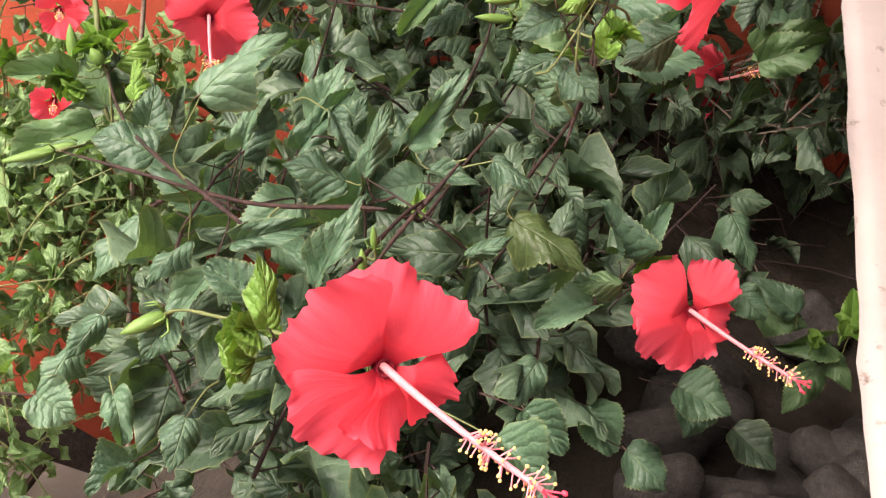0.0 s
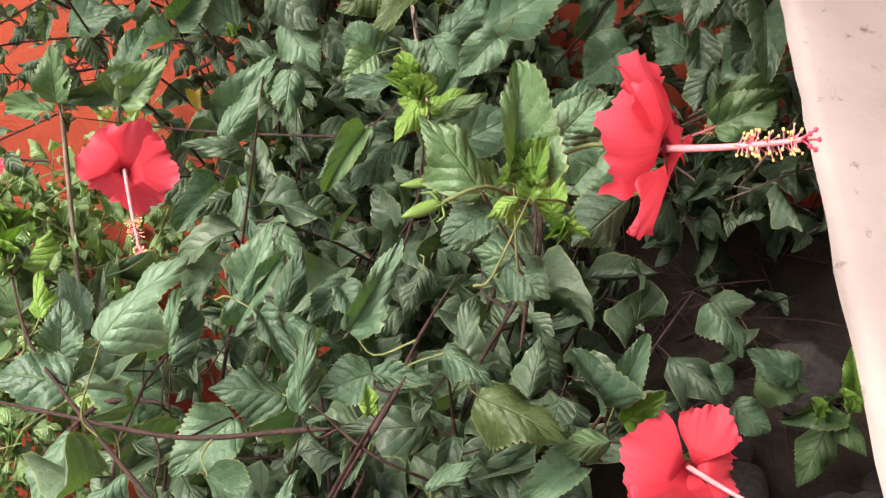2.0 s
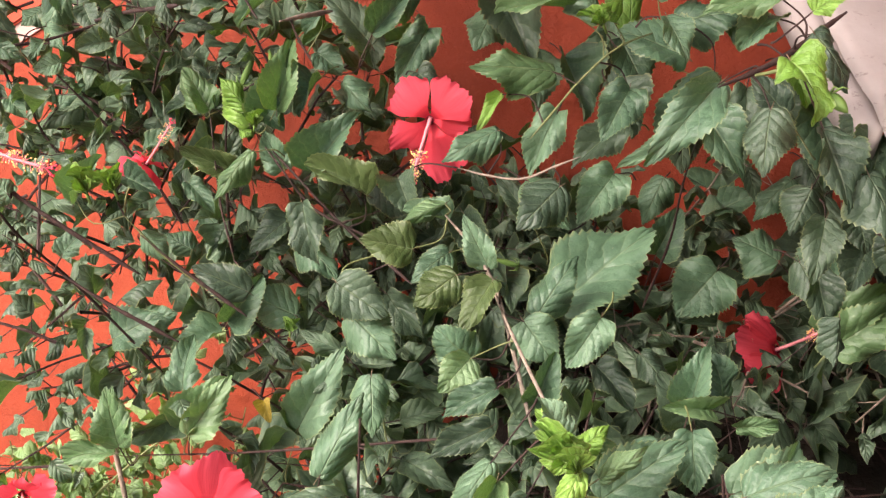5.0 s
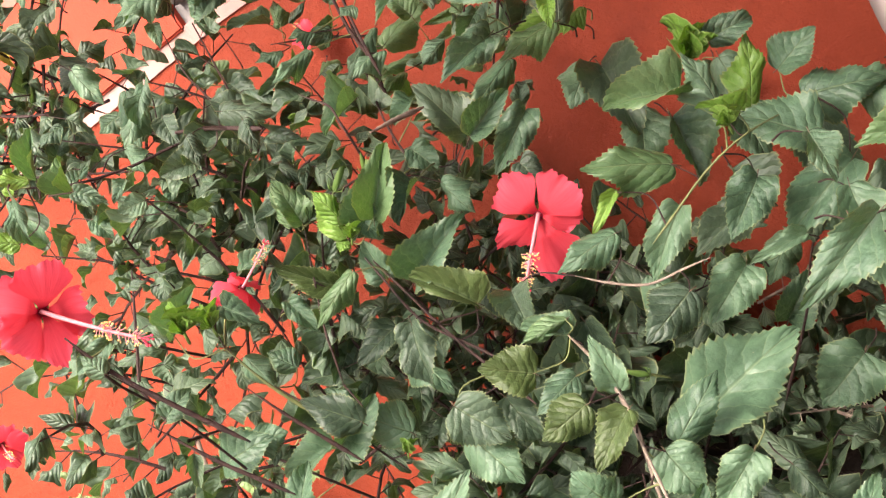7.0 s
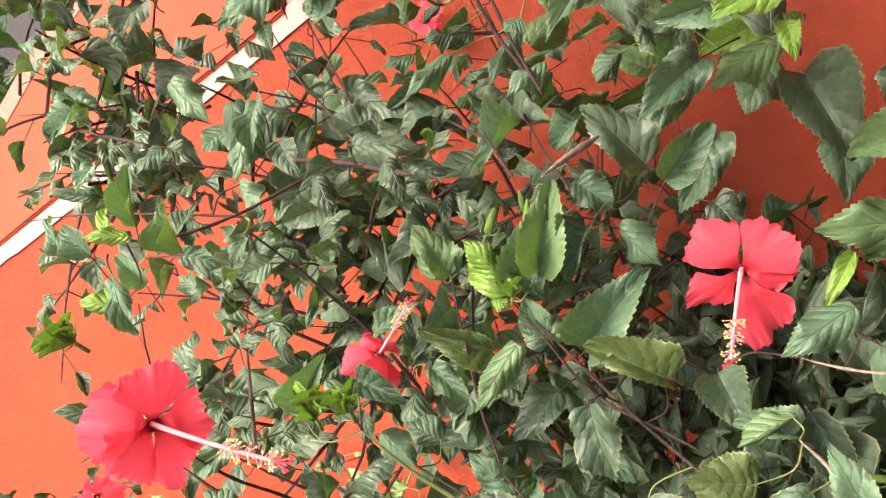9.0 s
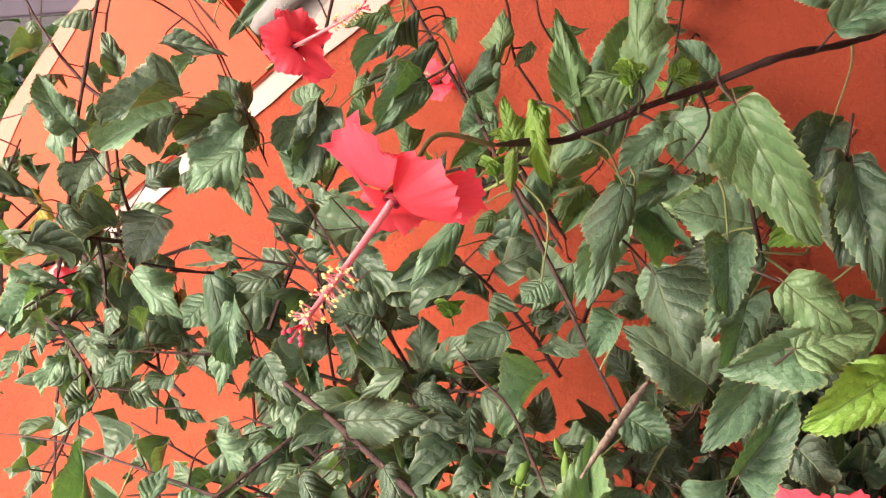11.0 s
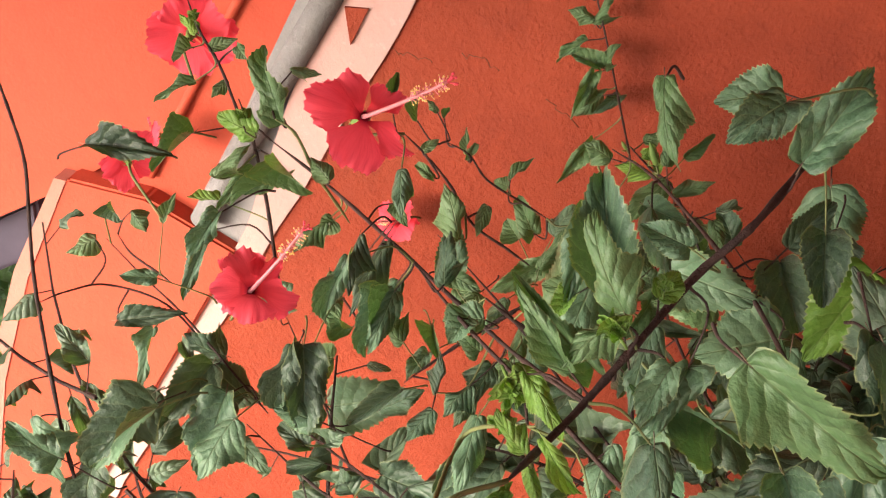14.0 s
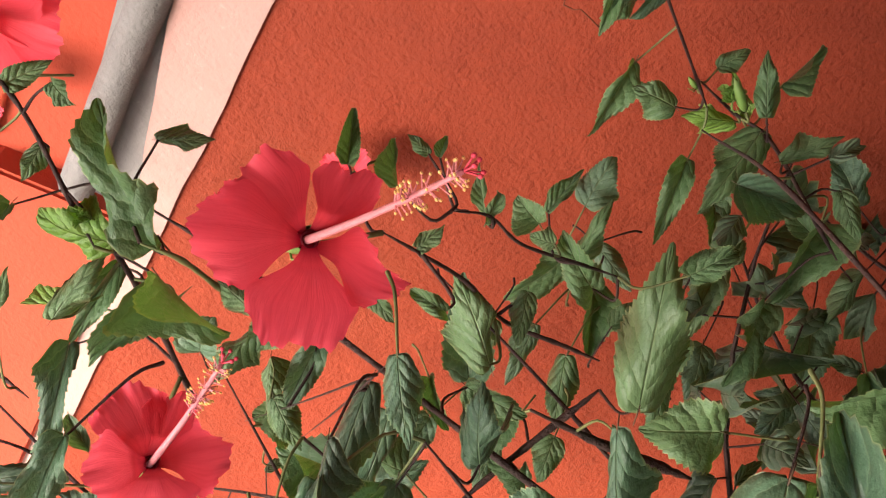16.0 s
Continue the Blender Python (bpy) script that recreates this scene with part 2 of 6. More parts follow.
def tube(bm, points, radii, sides=7, caps=True, bumpy=0.0, seed=0):
    """A tapered tube through points, with little nodes."""
    rnd = random.Random(seed)
    pts = [Vector(p) for p in points]
    rings = []
    side = None
    for i, p in enumerate(pts):
        d = (pts[min(i + 1, len(pts) - 1)] - pts[max(i - 1, 0)]).normalized()
        if side is None:
            side = d.orthogonal().normalized()
        side = (side - d * side.dot(d)).normalized()
        up = d.cross(side)
        r = radii[i] * (1 + bumpy * rnd.uniform(-1, 1))
        rings.append([bm.verts.new(p + (side * math.cos(a) + up * math.sin(a)) * r) for a in (2 * math.pi * k / sides for k in range(sides))])
    for a, b in zip(rings, rings[1:]):
        for k in range(sides):
            bm.faces.new((a[k], a[(k + 1) % sides], b[(k + 1) % sides], b[k]))
    if caps:
        bm.faces.new(list(reversed(rings[0])))
        bm.faces.new(rings[-1])


def smooth_line(points, per=4):
    """Catmull-Rom through the points."""
    p = [Vector(q) for q in points]
    p = [p[0] * 2 - p[1]] + p + [p[-1] * 2 - p[-2]]
    out = []
    for i in range(1, len(p) - 2):
        for k in range(per):
            t = k / per
            a, b, c, d = p[i - 1], p[i], p[i + 1], p[i + 2]
            out.append(0.5 * ((2 * b) + (c - a) * t + (2 * a - 5 * b + 4 * c - d) * t * t + (3 * b - a - 3 * c + d) * t ** 3))
    out.append(p[-2])
    return out


# ---- leaves ----
def leaf_outline(v):
    """Half width of a toothed, egg-shaped leaf at v from stalk to tip."""
    return 0.5 * (math.sin(math.pi * min(1.0, v ** 0.62)) ** 0.85) * (1.08 - 0.18 * v) if 0 < v < 1 else 0.0


def leaf_bm(bm, steps, cols, fold, droop, wave, twist, m=None, seed=0, teeth=True, pucker=0.0, curl=0.0):
    """Unit leaf: stalk end at the origin, tip at y = 1, upper face to +z, arched by the droop angle.
    Half-width 0.5 before scaling; puckered between the side veins, edges curled under."""
    rnd = random.Random(seed)
    ph, ph2, hook = rnd.uniform(0, 6), rnd.uniform(0, 6), rnd.uniform(1.2, 2.6)
    uv = bm.loops.layers.uv.verify()
    spine, y, z = [], 0.0, 0.0
    for i in range(steps + 1):
        a = -droop * (i / steps) ** hook + 0.12 * math.sin(5 * i / steps + ph)
        spine.append((y, z, a))
        y, z = y + math.cos(a) / steps, z + math.sin(a) / steps
    ey, ez, _ = spine[-1]
    chord = math.hypot(ey, ez)
    ca, sa = ey / chord, ez / chord
    spine = [((py * ca + pz * sa) / chord, (pz * ca - py * sa) / chord, pa - math.atan2(ez, ey)) for py, pz, pa in spine]
    rows = []
    for i in range(steps + 1):
        v = i / steps
        w = leaf_outline(v)
        if i == 0:
            w = 0.03
        if i == steps:
            w = 0.004
        row = []
        py, pz, pa = spine[i]
        jag = (rnd.uniform(0.03, 0.08), rnd.uniform(0.03, 0.08)) if i % 2 else (-0.03, -0.03)
        for j in range(-cols, cols + 1):
            s = j / cols
            q = abs(s)
            x = s * w
            fwd = 0.0
            if teeth and abs(j) == cols and 0 < i < steps:
                x *= 1.0 + jag[j > 0]
                fwd = 0.016 if i % 2 else -0.010
            if v < 0.12:
                fwd -= 0.10 * q * (1 - v / 0.12) ** 0.5 * (1 if i else 0.4)
            up = fold * q * w * 2 - curl * q ** 3 * w + wave * math.sin(8.0 * v + ph + (1.3 if s > 0 else 0)) * q * q * w * 2
            up += 0.4 * wave * math.sin(17 * v + ph2) * q ** 2 * w
            up += pucker * (abs(math.sin(18.5 * (v - 0.30 * q))) - 0.5) * min(1.0, 2.2 * q) * w * (1.15 - q * 0.3)
            a = twist * (v - 0.4)
            x, up = x * math.cos(a) - up * math.sin(a) * 0.5, up + x * math.sin(a)
            co = Vector((x, py + fwd * math.cos(pa) - up * math.sin(pa), pz + fwd * math.sin(pa) + up * math.cos(pa)))
            row.append((bm.verts.new(m @ co if m else co), 0.5 + 0.5 * s, v))
        rows.append(row)
    for a, b in zip(rows, rows[1:]):
        for k in range(2 * cols):
            quad = (a[k], a[k + 1], b[k + 1], b[k])
            f = bm.faces.new([q[0] for q in quad])
            f.smooth = True
            for loop, q in zip(f.loops, quad):
                loop[uv].uv = (q[1], q[2])


def leaf_meshes(mat, name):
    out = []
    shapes = ((0.22, 0.6, 0.16, 0.1, 0.2), (0.05, 1.0, 0.22, -0.5, 0.4), (0.50, 0.7, 0.18, 0.4, 0.1), (0.05, 0.35, 0.22, 0.0, 0.5), (0.30, 1.3, 0.26, 0.6, 0.3),
              (-0.25, 0.7, 0.22, -0.3, 0.4), (0.65, 0.9, 0.24, -0.3, 0.0), (-0.05, 1.1, 0.30, 0.7, 0.6), (0.35, 0.4, 0.20, -0.6, 0.35))
    for k, (fold, droop, wave, twist, curl) in enumerate(shapes):
        bm = bmesh.new()
        leaf_bm(bm, 34, 4, fold, droop, wave, twist, seed=k, pucker=0.066 + 0.02 * (k % 3), curl=curl)
        count = len(bm.faces)
        side = 0.10 * (k % 3 - 1)
        tube(bm, [(0, 0.02, 0), (side * 0.2, -0.05, -0.01), (side * 0.4, -0.12, -0.03)], [0.011, 0.010, 0.010], 5)
        bm.faces.ensure_lookup_table()
        for f in bm.faces[count:]:
            f.material_index, f.smooth = 1, True
        out.append(mesh_of(name, bm, (mat, PETIOLE)))
    return out


LEAVES = leaf_meshes(LEAF, "leaf")
YOUNG = leaf_meshes(LEAF_YOUNG, "young_leaf")
OLIVE = leaf_meshes(LEAF_OLIVE, "leaf")
FRESH_LIT = leaf_meshes(LEAF_FRESH_LIT, "leaf")
DEEP_SHADED = leaf_meshes(LEAF_DEEP_SHADED, "leaf")
YELLOWED = leaf_meshes(LEAF_YELLOW, "leaf")


# ---- the wall behind the shrub ----
S_DIR = Vector((0.7984, -0.3069, 0.5181))
N_DIR = Vector((-0.4836, 0.1859, 0.8553))
INTO = Vector((0.3588, 0.9334, 0.0))
S_ZERO = Vector((-0.200, 2.5803, 1.0773))


def slant(s, n, deep=0.0):
    """A place on the wall: s along the sloping band, n square to it, deep into the wall."""
    return S_ZERO + S_DIR * s + N_DIR * n + INTO * deep


def wall_y(x):
    return S_ZERO.y - 0.3844 * (x - S_ZERO.x)


def on_wall(x, z):
    return Vector((x, wall_y(x), z))


def prism(bm, outline, depth_from, depth_to):
    """An upright slab with the outline (places in the wall plane) from one depth to another."""
    front = [bm.verts.new(p + INTO * depth_from) for p in outline]
    back = [bm.verts.new(p + INTO * depth_to) for p in outline]
    n = len(outline)
    bm.faces.new(front)
    bm.faces.new(list(reversed(back)))
    for i in range(n):
        bm.faces.new((front[i], back[i], back[(i + 1) % n], front[(i + 1) % n]))
    bmesh.ops.recalc_face_normals(bm, faces=bm.faces[:])


def wall_piece(name, outline, front, back, mat, label, cut=0.0, kind="structure"):
    bm = bmesh.new()
    prism(bm, outline, front, back)
    if cut:
        bmesh.ops.bevel(bm, geom=bm.edges[:], offset=cut, segments=2, affect="EDGES")
    return tagged(part(name, bm, mat, None, "", False), label, "wall", "", kind)


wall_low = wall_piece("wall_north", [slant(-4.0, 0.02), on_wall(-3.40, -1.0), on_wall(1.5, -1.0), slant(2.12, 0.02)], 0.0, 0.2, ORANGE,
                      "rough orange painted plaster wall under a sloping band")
wall_up = wall_piece("wall_north_upper", [slant(-0.46, 0.100), slant(2.12, 0.100), on_wall(1.43, 3.0), on_wall(-3.0, 3.0), on_wall(-3.0, 1.050), on_wall(-0.80, 1.050), slant(-0.47, 0.26)], 0.022, 0.12, ORANGE_LIT,
                     "smooth orange painted wall above the band, brighter light in its colour")
plinth = wall_piece("wall_plinth", [slant(-0.440, 0.034), slant(-0.446, 0.180), slant(-0.492, 0.288), slant(-0.70, 0.280), slant(-0.92, 0.245), slant(-1.20, 0.165), slant(-1.60, 0.034)], -0.012, 0.20, ORANGE_LIT,
                    "orange plinth block with worn edges, brighter light in its colour", 0.004)
wall_piece("plinth_trim", [slant(-0.498, 0.2885), slant(-0.505, 0.305), slant(-0.70, 0.304), slant(-0.93, 0.272), slant(-1.22, 0.190), slant(-1.66, 0.040), slant(-1.605, 0.034), slant(-1.20, 0.1655), slant(-0.92, 0.2455), slant(-0.70, 0.2805)], -0.010, 0.19, SALMON, "pale painted edge of the plinth")
BEAM = plain_material("dark_purple_paint", (0.022, 0.017, 0.030), (0.042, 0.034, 0.052), 8, 0.6)
wall_piece("beam", [on_wall(-3.0, 0.965), on_wall(-0.90, 0.965), on_wall(-0.85, 1.046), on_wall(-3.0, 1.046)], 0.05, 0.12, BEAM, "dark purple painted beam over the garden opening", 0.006)
wall_piece("cement_strip", [slant(-0.445, 0.030), slant(2.1, 0.050), slant(2.1, 0.150), slant(0.0, 0.132), slant(-0.20, 0.123), slant(-0.445, 0.104)], 0.010, 0.19, CEMENT, "bare grey cement strip beside the pipe", 0.0)


def band():
    """Pale band: narrow below, wider beside the pipe, with wavering edges."""
    bm = bmesh.new()
    low, high = [], []
    count = 200
    for i in range(count + 1):
        s = -4.0 + 6.1 * i / count
        wide = 0.041 + 0.037 * min(1.0, max(0.0, (s + 0.40) / 0.22)) - 0.026 * min(1.0, max(0.0, (s + 0.02) / 0.10))
        low.append(slant(s, 0.002 + 0.004 * noise.noise((s * 9, 0, 0)) + 0.002 * noise.noise((s * 30, 0, 0))))
        high.append(slant(s, wide + 0.006 * noise.noise((s * 6, 4, 0)) + 0.004 * noise.noise((s * 25, 9, 0))))
    prism(bm, low + list(reversed(high)), -0.004, 0.04)
    b = tagged(part("band", bm, PALE, None, "", False), "pale plastered band sloping along the orange wall", "trim", "", "structure")
    bm = bmesh.new()
    prism(bm, [slant(-0.033, 0.072), slant(-0.018, 0.046), slant(-0.072, 0.043)], -0.008, -0.003)
    part("paint_patch", bm, ORANGE, b, "bare orange patch", False)
    return b


band()


def pipe(name, n, radius, y, mat, label, joints):
    bm = bmesh.new()
    pts = [slant(-0.43 + 2.5 * i / 40, n + 0.0015 * math.sin(i * 0.7), y) for i in range(41)]
    tube(bm, pts, [radius] * len(pts), 14)
    ob = tagged(part(name, bm, mat), label, "pipe", "", "structure")
    for s in joints:
        bm = bmesh.new()
        tube(bm, [slant(s, n, y), slant(s + 0.045, n, y)], [radius * 1.22] * 2, 14)
        part("pipe_joint", bm, mat, ob)
        bm = bmesh.new()
        box(bm, (s - 0.02, -0.002, n - radius * 2.2), (s - 0.008, 0.03, n + radius * 2.2),
            Matrix.Translation(S_ZERO + INTO * y) @ Matrix((S_DIR, INTO, N_DIR)).transposed().to_4x4(), 0.001)
        part("pipe_clip", bm, mat, ob)
    return ob


pipe("drain_pipe", 0.096, 0.0185, -0.004, PIPE_GREY, "weathered grey plastic drain pipe along the wall", (1.3,))
pipe("conduit", 0.193, 0.0070, 0.018, ORANGE_LIT, "thin cable conduit painted orange like the wall", (0.9,))

CRACK = plain_material("crack_shadow", (0.10, 0.03, 0.015), (0.18, 0.05, 0.025), 60, 0.9)


def crack(a, b, steps, seed):
    """A hairline crack with a lifted lip in the plaster."""
    rnd = random.Random(seed)
    bm = bmesh.new()
    pts = []
    for i in range(steps + 1):
        p = a.lerp(b, i / steps)
        pts.append(p + S_DIR * (rnd.uniform(-1, 1) * 0.003) + N_DIR * (rnd.uniform(-1, 1) * 0.003))
    tube(bm, pts, [0.0006 + 0.0005 * rnd.random() for _ in pts], 4)
    part("crack", bm, CRACK, wall_low)


crack(slant(-0.047, 0.006), slant(-0.048, -0.010), 4, 1)
crack(slant(-0.048, -0.008), slant(-0.033, -0.052), 10, 4)
crack(slant(-0.004, -0.078), slant(0.009, -0.100), 6, 2)
crack(slant(0.009, -0.100), slant(0.004, -0.122), 5, 5)
crack(slant(0.011, -0.190), slant(0.002, -0.243), 9, 3)


# ---- ground, bank and stones ----
def ground():
    bm = bmesh.new()
    bmesh.ops.create_grid(bm, x_segments=60, y_segments=60, size=60)
    for v in bm.verts:
        v.co.z = -1.0 + 0.01 * noise.noise(v.co * 1.3)
    return tagged(part("ground", bm, SOIL), "dark bare garden soil", "ground", "", "structure")


ground()


def ease(v):
    v = min(1.0, max(0.0, v))
    return v * v * (3 - 2 * v)


def bank_height(x, y):
    low = -0.05 - 0.9 * max(0.0, 0.42 - x) - 0.5 * max(0.0, 1.05 - y) + 0.025 * noise.noise((x * 5, y * 5, 0))
    # Dark rise added against the wall, standing in for the corner's deep shade.
    shade_heap = ease((y - wall_y(x) + 0.60) / 0.55) * ease((x - 0.0) / 0.22)
    return low + shade_heap * max(0.0, 0.27 - low + 0.05 * noise.noise((x * 7, y * 7, 3)))


def bank():
    bm = bmesh.new()
    bmesh.ops.create_grid(bm, x_segments=50, y_segments=50, size=0.5)
    for v in bm.verts:
        x, y = 0.95 + v.co.x * 2.4, 1.78 + v.co.y * 2.02
        y = min(y, wall_y(x) + 0.08)
        v.co = Vector((x, y, max(-1.03, bank_height(x, y) if x < 2.1 else -1.05)))
    return tagged(part("earth_bank", bm, SOIL), "earth bank beside the wall with a dark heap added for shade", "bank", "", "structure")


bank()


def stone_mesh(seed, square):
    bm = bmesh.new()
    bmesh.ops.create_cube(bm, size=1.0)
    bmesh.ops.subdivide_edges(bm, edges=bm.edges[:], cuts=4, use_grid_fill=True)
    for v in bm.verts:
        r = v.co.normalized() * 0.56
        v.co = v.co.lerp(r, 0.42 if square else 0.8)
        v.co *= 1 + 0.20 * noise.noise(v.co * 2.0 + Vector((seed * 7.1, 0, 0))) + 0.05 * noise.noise(v.co * 6.0 + Vector((seed * 3.3, 0, 0)))
    me = mesh_of("stone", bm, STONE)
    me.polygons.foreach_set("use_smooth", [True] * len(me.polygons))
    return me


STONES = [stone_mesh(k, k % 2 == 0) for k in range(6)]


def stone(x, y, size, turn, k):
    ob = new("stone", STONES[k % 6])
    ob.matrix_basis = pose(x, y, bank_height(x, y) + size * 0.22, turn * 0.3, turn * 0.2, turn) @ Matrix.Diagonal((size, size * 0.85, size * 0.62, 1))
    tagged(ob, "dull grey rubble stone lying on the bank", "stone", "rubble stones on the bank")


rnd = random.Random(21)
for k in range(46):
    stone(0.42 + 0.75 * rnd.random(), 1.22 + 0.62 * rnd.random(), rnd.uniform(0.05, 0.12), rnd.uniform(0, 180), k)


def pavers():
    """A strip of square pavers below the shrub."""
    bm = bmesh.new()
    box(bm, (-0.145, -0.145, -0.02), (0.145, 0.145, 0.02), None, 0.006)
    base = mesh_of("paver", bm, PAVER)
    bm = bmesh.new()
    box(bm, (-2.6, 0.02, -1.01), (0.25, 2.36, -0.985))
    bed = tagged(part("pavement", bm, SOIL, None, "", False), "strip of worn square pavers in sand", "pavement", "", "structure")
    r = random.Random(8)
    for i in range(9):
        for j in range(9):
            if 0.35 + 0.3 * j > wall_y(-2.27 + 0.3 * i) - 0.01:
                continue
            ob = new("paver", base)
            ob.matrix_basis = pose(-2.42 + 0.3 * i, 0.20 + 0.3 * j, -0.975 + r.uniform(-0.004, 0.004), r.uniform(-1, 1), r.uniform(-1, 1), r.uniform(-1, 1))
            ob.parent = bed


pavers()
RUBBER = plain_material("black_rubber", (0.018, 0.019, 0.024), (0.05, 0.052, 0.062), 30, 0.55)
STRAP = plain_material("white_strap", (0.62, 0.64, 0.67), (0.78, 0.80, 0.82), 40, 0.5)


def sandal(x, y, turn):
    root = new("sandal")
    root.matrix_basis = pose(x, y, -0.955, 0, 0, turn)
    bm = bmesh.new()
    rows = []
    for i in range(15):
        v = i / 14
        w = 0.036 + 0.016 * math.sin(v * math.pi * 1.1 + 0.2) * (1 if v > 0.5 else 0.5)
        w *= min(1.0, math.sin(math.pi * (0.06 + 0.88 * v)) * 2.2)
        rows.append([bm.verts.new((sx * w, -0.13 + 0.26 * v, z)) for sx, z in ((-1, 0), (1, 0), (1, 0.024), (-1, 0.024))])
    for a, b in zip(rows, rows[1:]):
        for k in range(4):
            bm.faces.new((a[k], a[(k + 1) % 4], b[(k + 1) % 4], b[k]))
    bm.faces.new(list(reversed(rows[0])))
    bm.faces.new(rows[-1])
    part("sole", bm, RUBBER, root)
    for yy in (0.02, 0.06):
        bm = bmesh.new()
        tube(bm, [Vector((0.052 * math.cos(a), yy, 0.02 + 0.05 * math.sin(a))) for a in (math.pi * k / 10 for k in range(11))], [0.009] * 11, 6)
        part("strap", bm, STRAP, root, "white strap")
    tagged(root, "black rubber sandal with white straps on the pavers", "sandal", "pair of sandals on the pavers")


sandal(-0.21, 2.46, 65)
sandal(-0.06, 2.42, 110)


# ---- sloping white coping beside the path ----
def coping():
    bm = bmesh.new()
    along = Vector((-0.026, 0.957, 0.600)).normalized()
    m = basis((0.324, 0.571, 0.300), along, (0.0, -0.531, 0.847))
    n_s, n_w = 90, 14
    top, low = [], []
    for i in range(n_s + 1):
        s = -0.60 + 2.1 * i / n_s
        for j in range(n_w + 1):
            w = 0.98 * (j / n_w) ** 1.6
            jag = 0.004 * noise.noise((s * 14, 0, 0)) + 0.003 * noise.noise((s * 45, 3, 0)) if j == 0 else 0
            z = 0.003 * noise.noise((s * 20, w * 20, 0)) - (0.006 if j == 0 else 0)
            top.append(bm.verts.new(m @ Vector((w + jag, s, z))))
            low.append(bm.verts.new(m @ Vector((w + jag * 0.6 + (0.02 if j == 0 else 0), s, -0.022 - 0.06 * max(0.0, w - 0.35)))))
    for grid, flip in ((top, False), (low, True)):
        for i in range(n_s):
            for j in range(n_w):
                a = i * (n_w + 1) + j
                f = [grid[a], grid[a + 1], grid[a + n_w + 2], grid[a + n_w + 1]]
                bm.faces.new(reversed(f) if flip else f)
    for i in range(n_s):
        for j in (0, n_w):
            a, b = i * (n_w + 1) + j, (i + 1) * (n_w + 1) + j
            bm.faces.new((top[a], top[b], low[b], low[a]))
    for i in (0, n_s):
        for j in range(n_w):
            a = i * (n_w + 1) + j
            bm.faces.new((top[a], top[a + 1], low[a + 1], low[a]))
    bmesh.ops.recalc_face_normals(bm, faces=bm.faces[:])
    root = tagged(new("coping"), "pitted whitewashed stair parapet with a rough sloping coping", "parapet", "", "structure")
    part("coping_slab", bm, WASH, root)
    bm = bmesh.new()
    box(bm, (0.84, -0.60, -1.6), (0.96, 1.45, -0.070), m, 0.004)
    part("parapet_wall", bm, CEMENT, root)
    bm = bmesh.new()
    rows = []
    for i in range(31):
        s = 0.80 + 0.66 * i / 30
        wide = 0.014 * min(1.0, i / 5) ** 0.5 + 0.003 * noise.noise((s * 20, 7, 0))
        rows.append([bm.verts.new(m @ Vector((x, s, z))) for x, z in ((0.006, -0.009), (-wide, -0.013), (-wide - 0.002, -0.045), (0.006, -0.045))])
    for a, b in zip(rows, rows[1:]):
        for k in range(4):
            bm.faces.new((a[k], a[(k + 1) % 4], b[(k + 1) % 4], b[k]))
    bm.faces.new(list(reversed(rows[0])))
    bm.faces.new(rows[-1])
    part("ledge", bm, WASH, root, "lower whitewashed ledge along the coping")
    return root


coping()


# ---- wall and slab added beside and above, out of view, to shade the corner ----
def shade_blockers():
    bm = bmesh.new()
    box(bm, (1.32, -2.6, -1.0), (1.52, 1.99, 3.0))
    tagged(part("wall_east", bm, ORANGE, None, "", False), "plain orange wall, unseen, added to block light beside the steps", "wall", "", "structure")
    bm = bmesh.new()
    # Unseen slab; its left and front edges set where the shade begins.
    box(bm, (-1.85, -0.35, 2.3), (1.3, 2.50, 2.42), None, 0.01)
    tagged(part("ceiling", bm, CEMENT, None, "", False), "plain cement slab, unseen, added to shade the corner", "ceiling", "", "structure")


shade_blockers()


# ---- flowers ----
def petal_mesh(seed):
    rnd = random.Random(seed)
    bm = bmesh.new()
    uv = bm.loops.layers.uv.verify()
    a, b, c = (rnd.uniform(0, 6) for _ in range(3))
    bend, lift = rnd.uniform(-0.05, 0.32), rnd.uniform(0.16, 0.26)
    rows = []
    nv, nu = 22, 26
    for i in range(nv + 1):
        v = i / nv
        t = min(1.0, max(0.0, (v - 0.04) / 0.72))
        w = 0.075 + 0.55 * t * t * (3 - 2 * t)
        row = []
        for j in range(-nu // 2, nu // 2 + 1):
            s = 2 * j / nu
            edge = v ** 4
            rim = 1.0 - 0.30 * abs(s) ** 2.3 * v + 0.05 * edge * math.sin(4.5 * s + a) + 0.024 * v ** 9 * math.sin(15 * s + b) + 0.024 * v ** 9 * math.sin(31 * s + c)
            y = v * rim
            x = s * w * (1 + 0.05 * math.sin(9 * v + c) * abs(s) + 0.02 * v ** 3 * math.sin(25 * v + a) * abs(s) ** 3)
            z = -0.20 + lift * min(1.0, v / 0.3) - bend * max(0.0, v - 0.25) ** 1.7
            z += 0.09 * edge * math.sin(3.6 * s + b) + 0.035 * v ** 6 * math.sin(10 * s + c) + 0.026 * v ** 7 * math.sin(25 * s + a) + 0.04 * v * math.sin(4 * v + a) * s
            z += 0.10 * s * v - 0.06 * s * s * v + 0.05 * v ** 3 * abs(s) ** 3 * math.sin(7 * v + b) + 0.004 * v * math.cos(13 * s + a)
            row.append((bm.verts.new((x, y, z)), 0.5 + 0.5 * s, v))
        rows.append(row)
    for p, q in zip(rows, rows[1:]):
        for k in range(nu):
            quad = (p[k], p[k + 1], q[k + 1], q[k])
            f = bm.faces.new([t[0] for t in quad])
            f.smooth = True
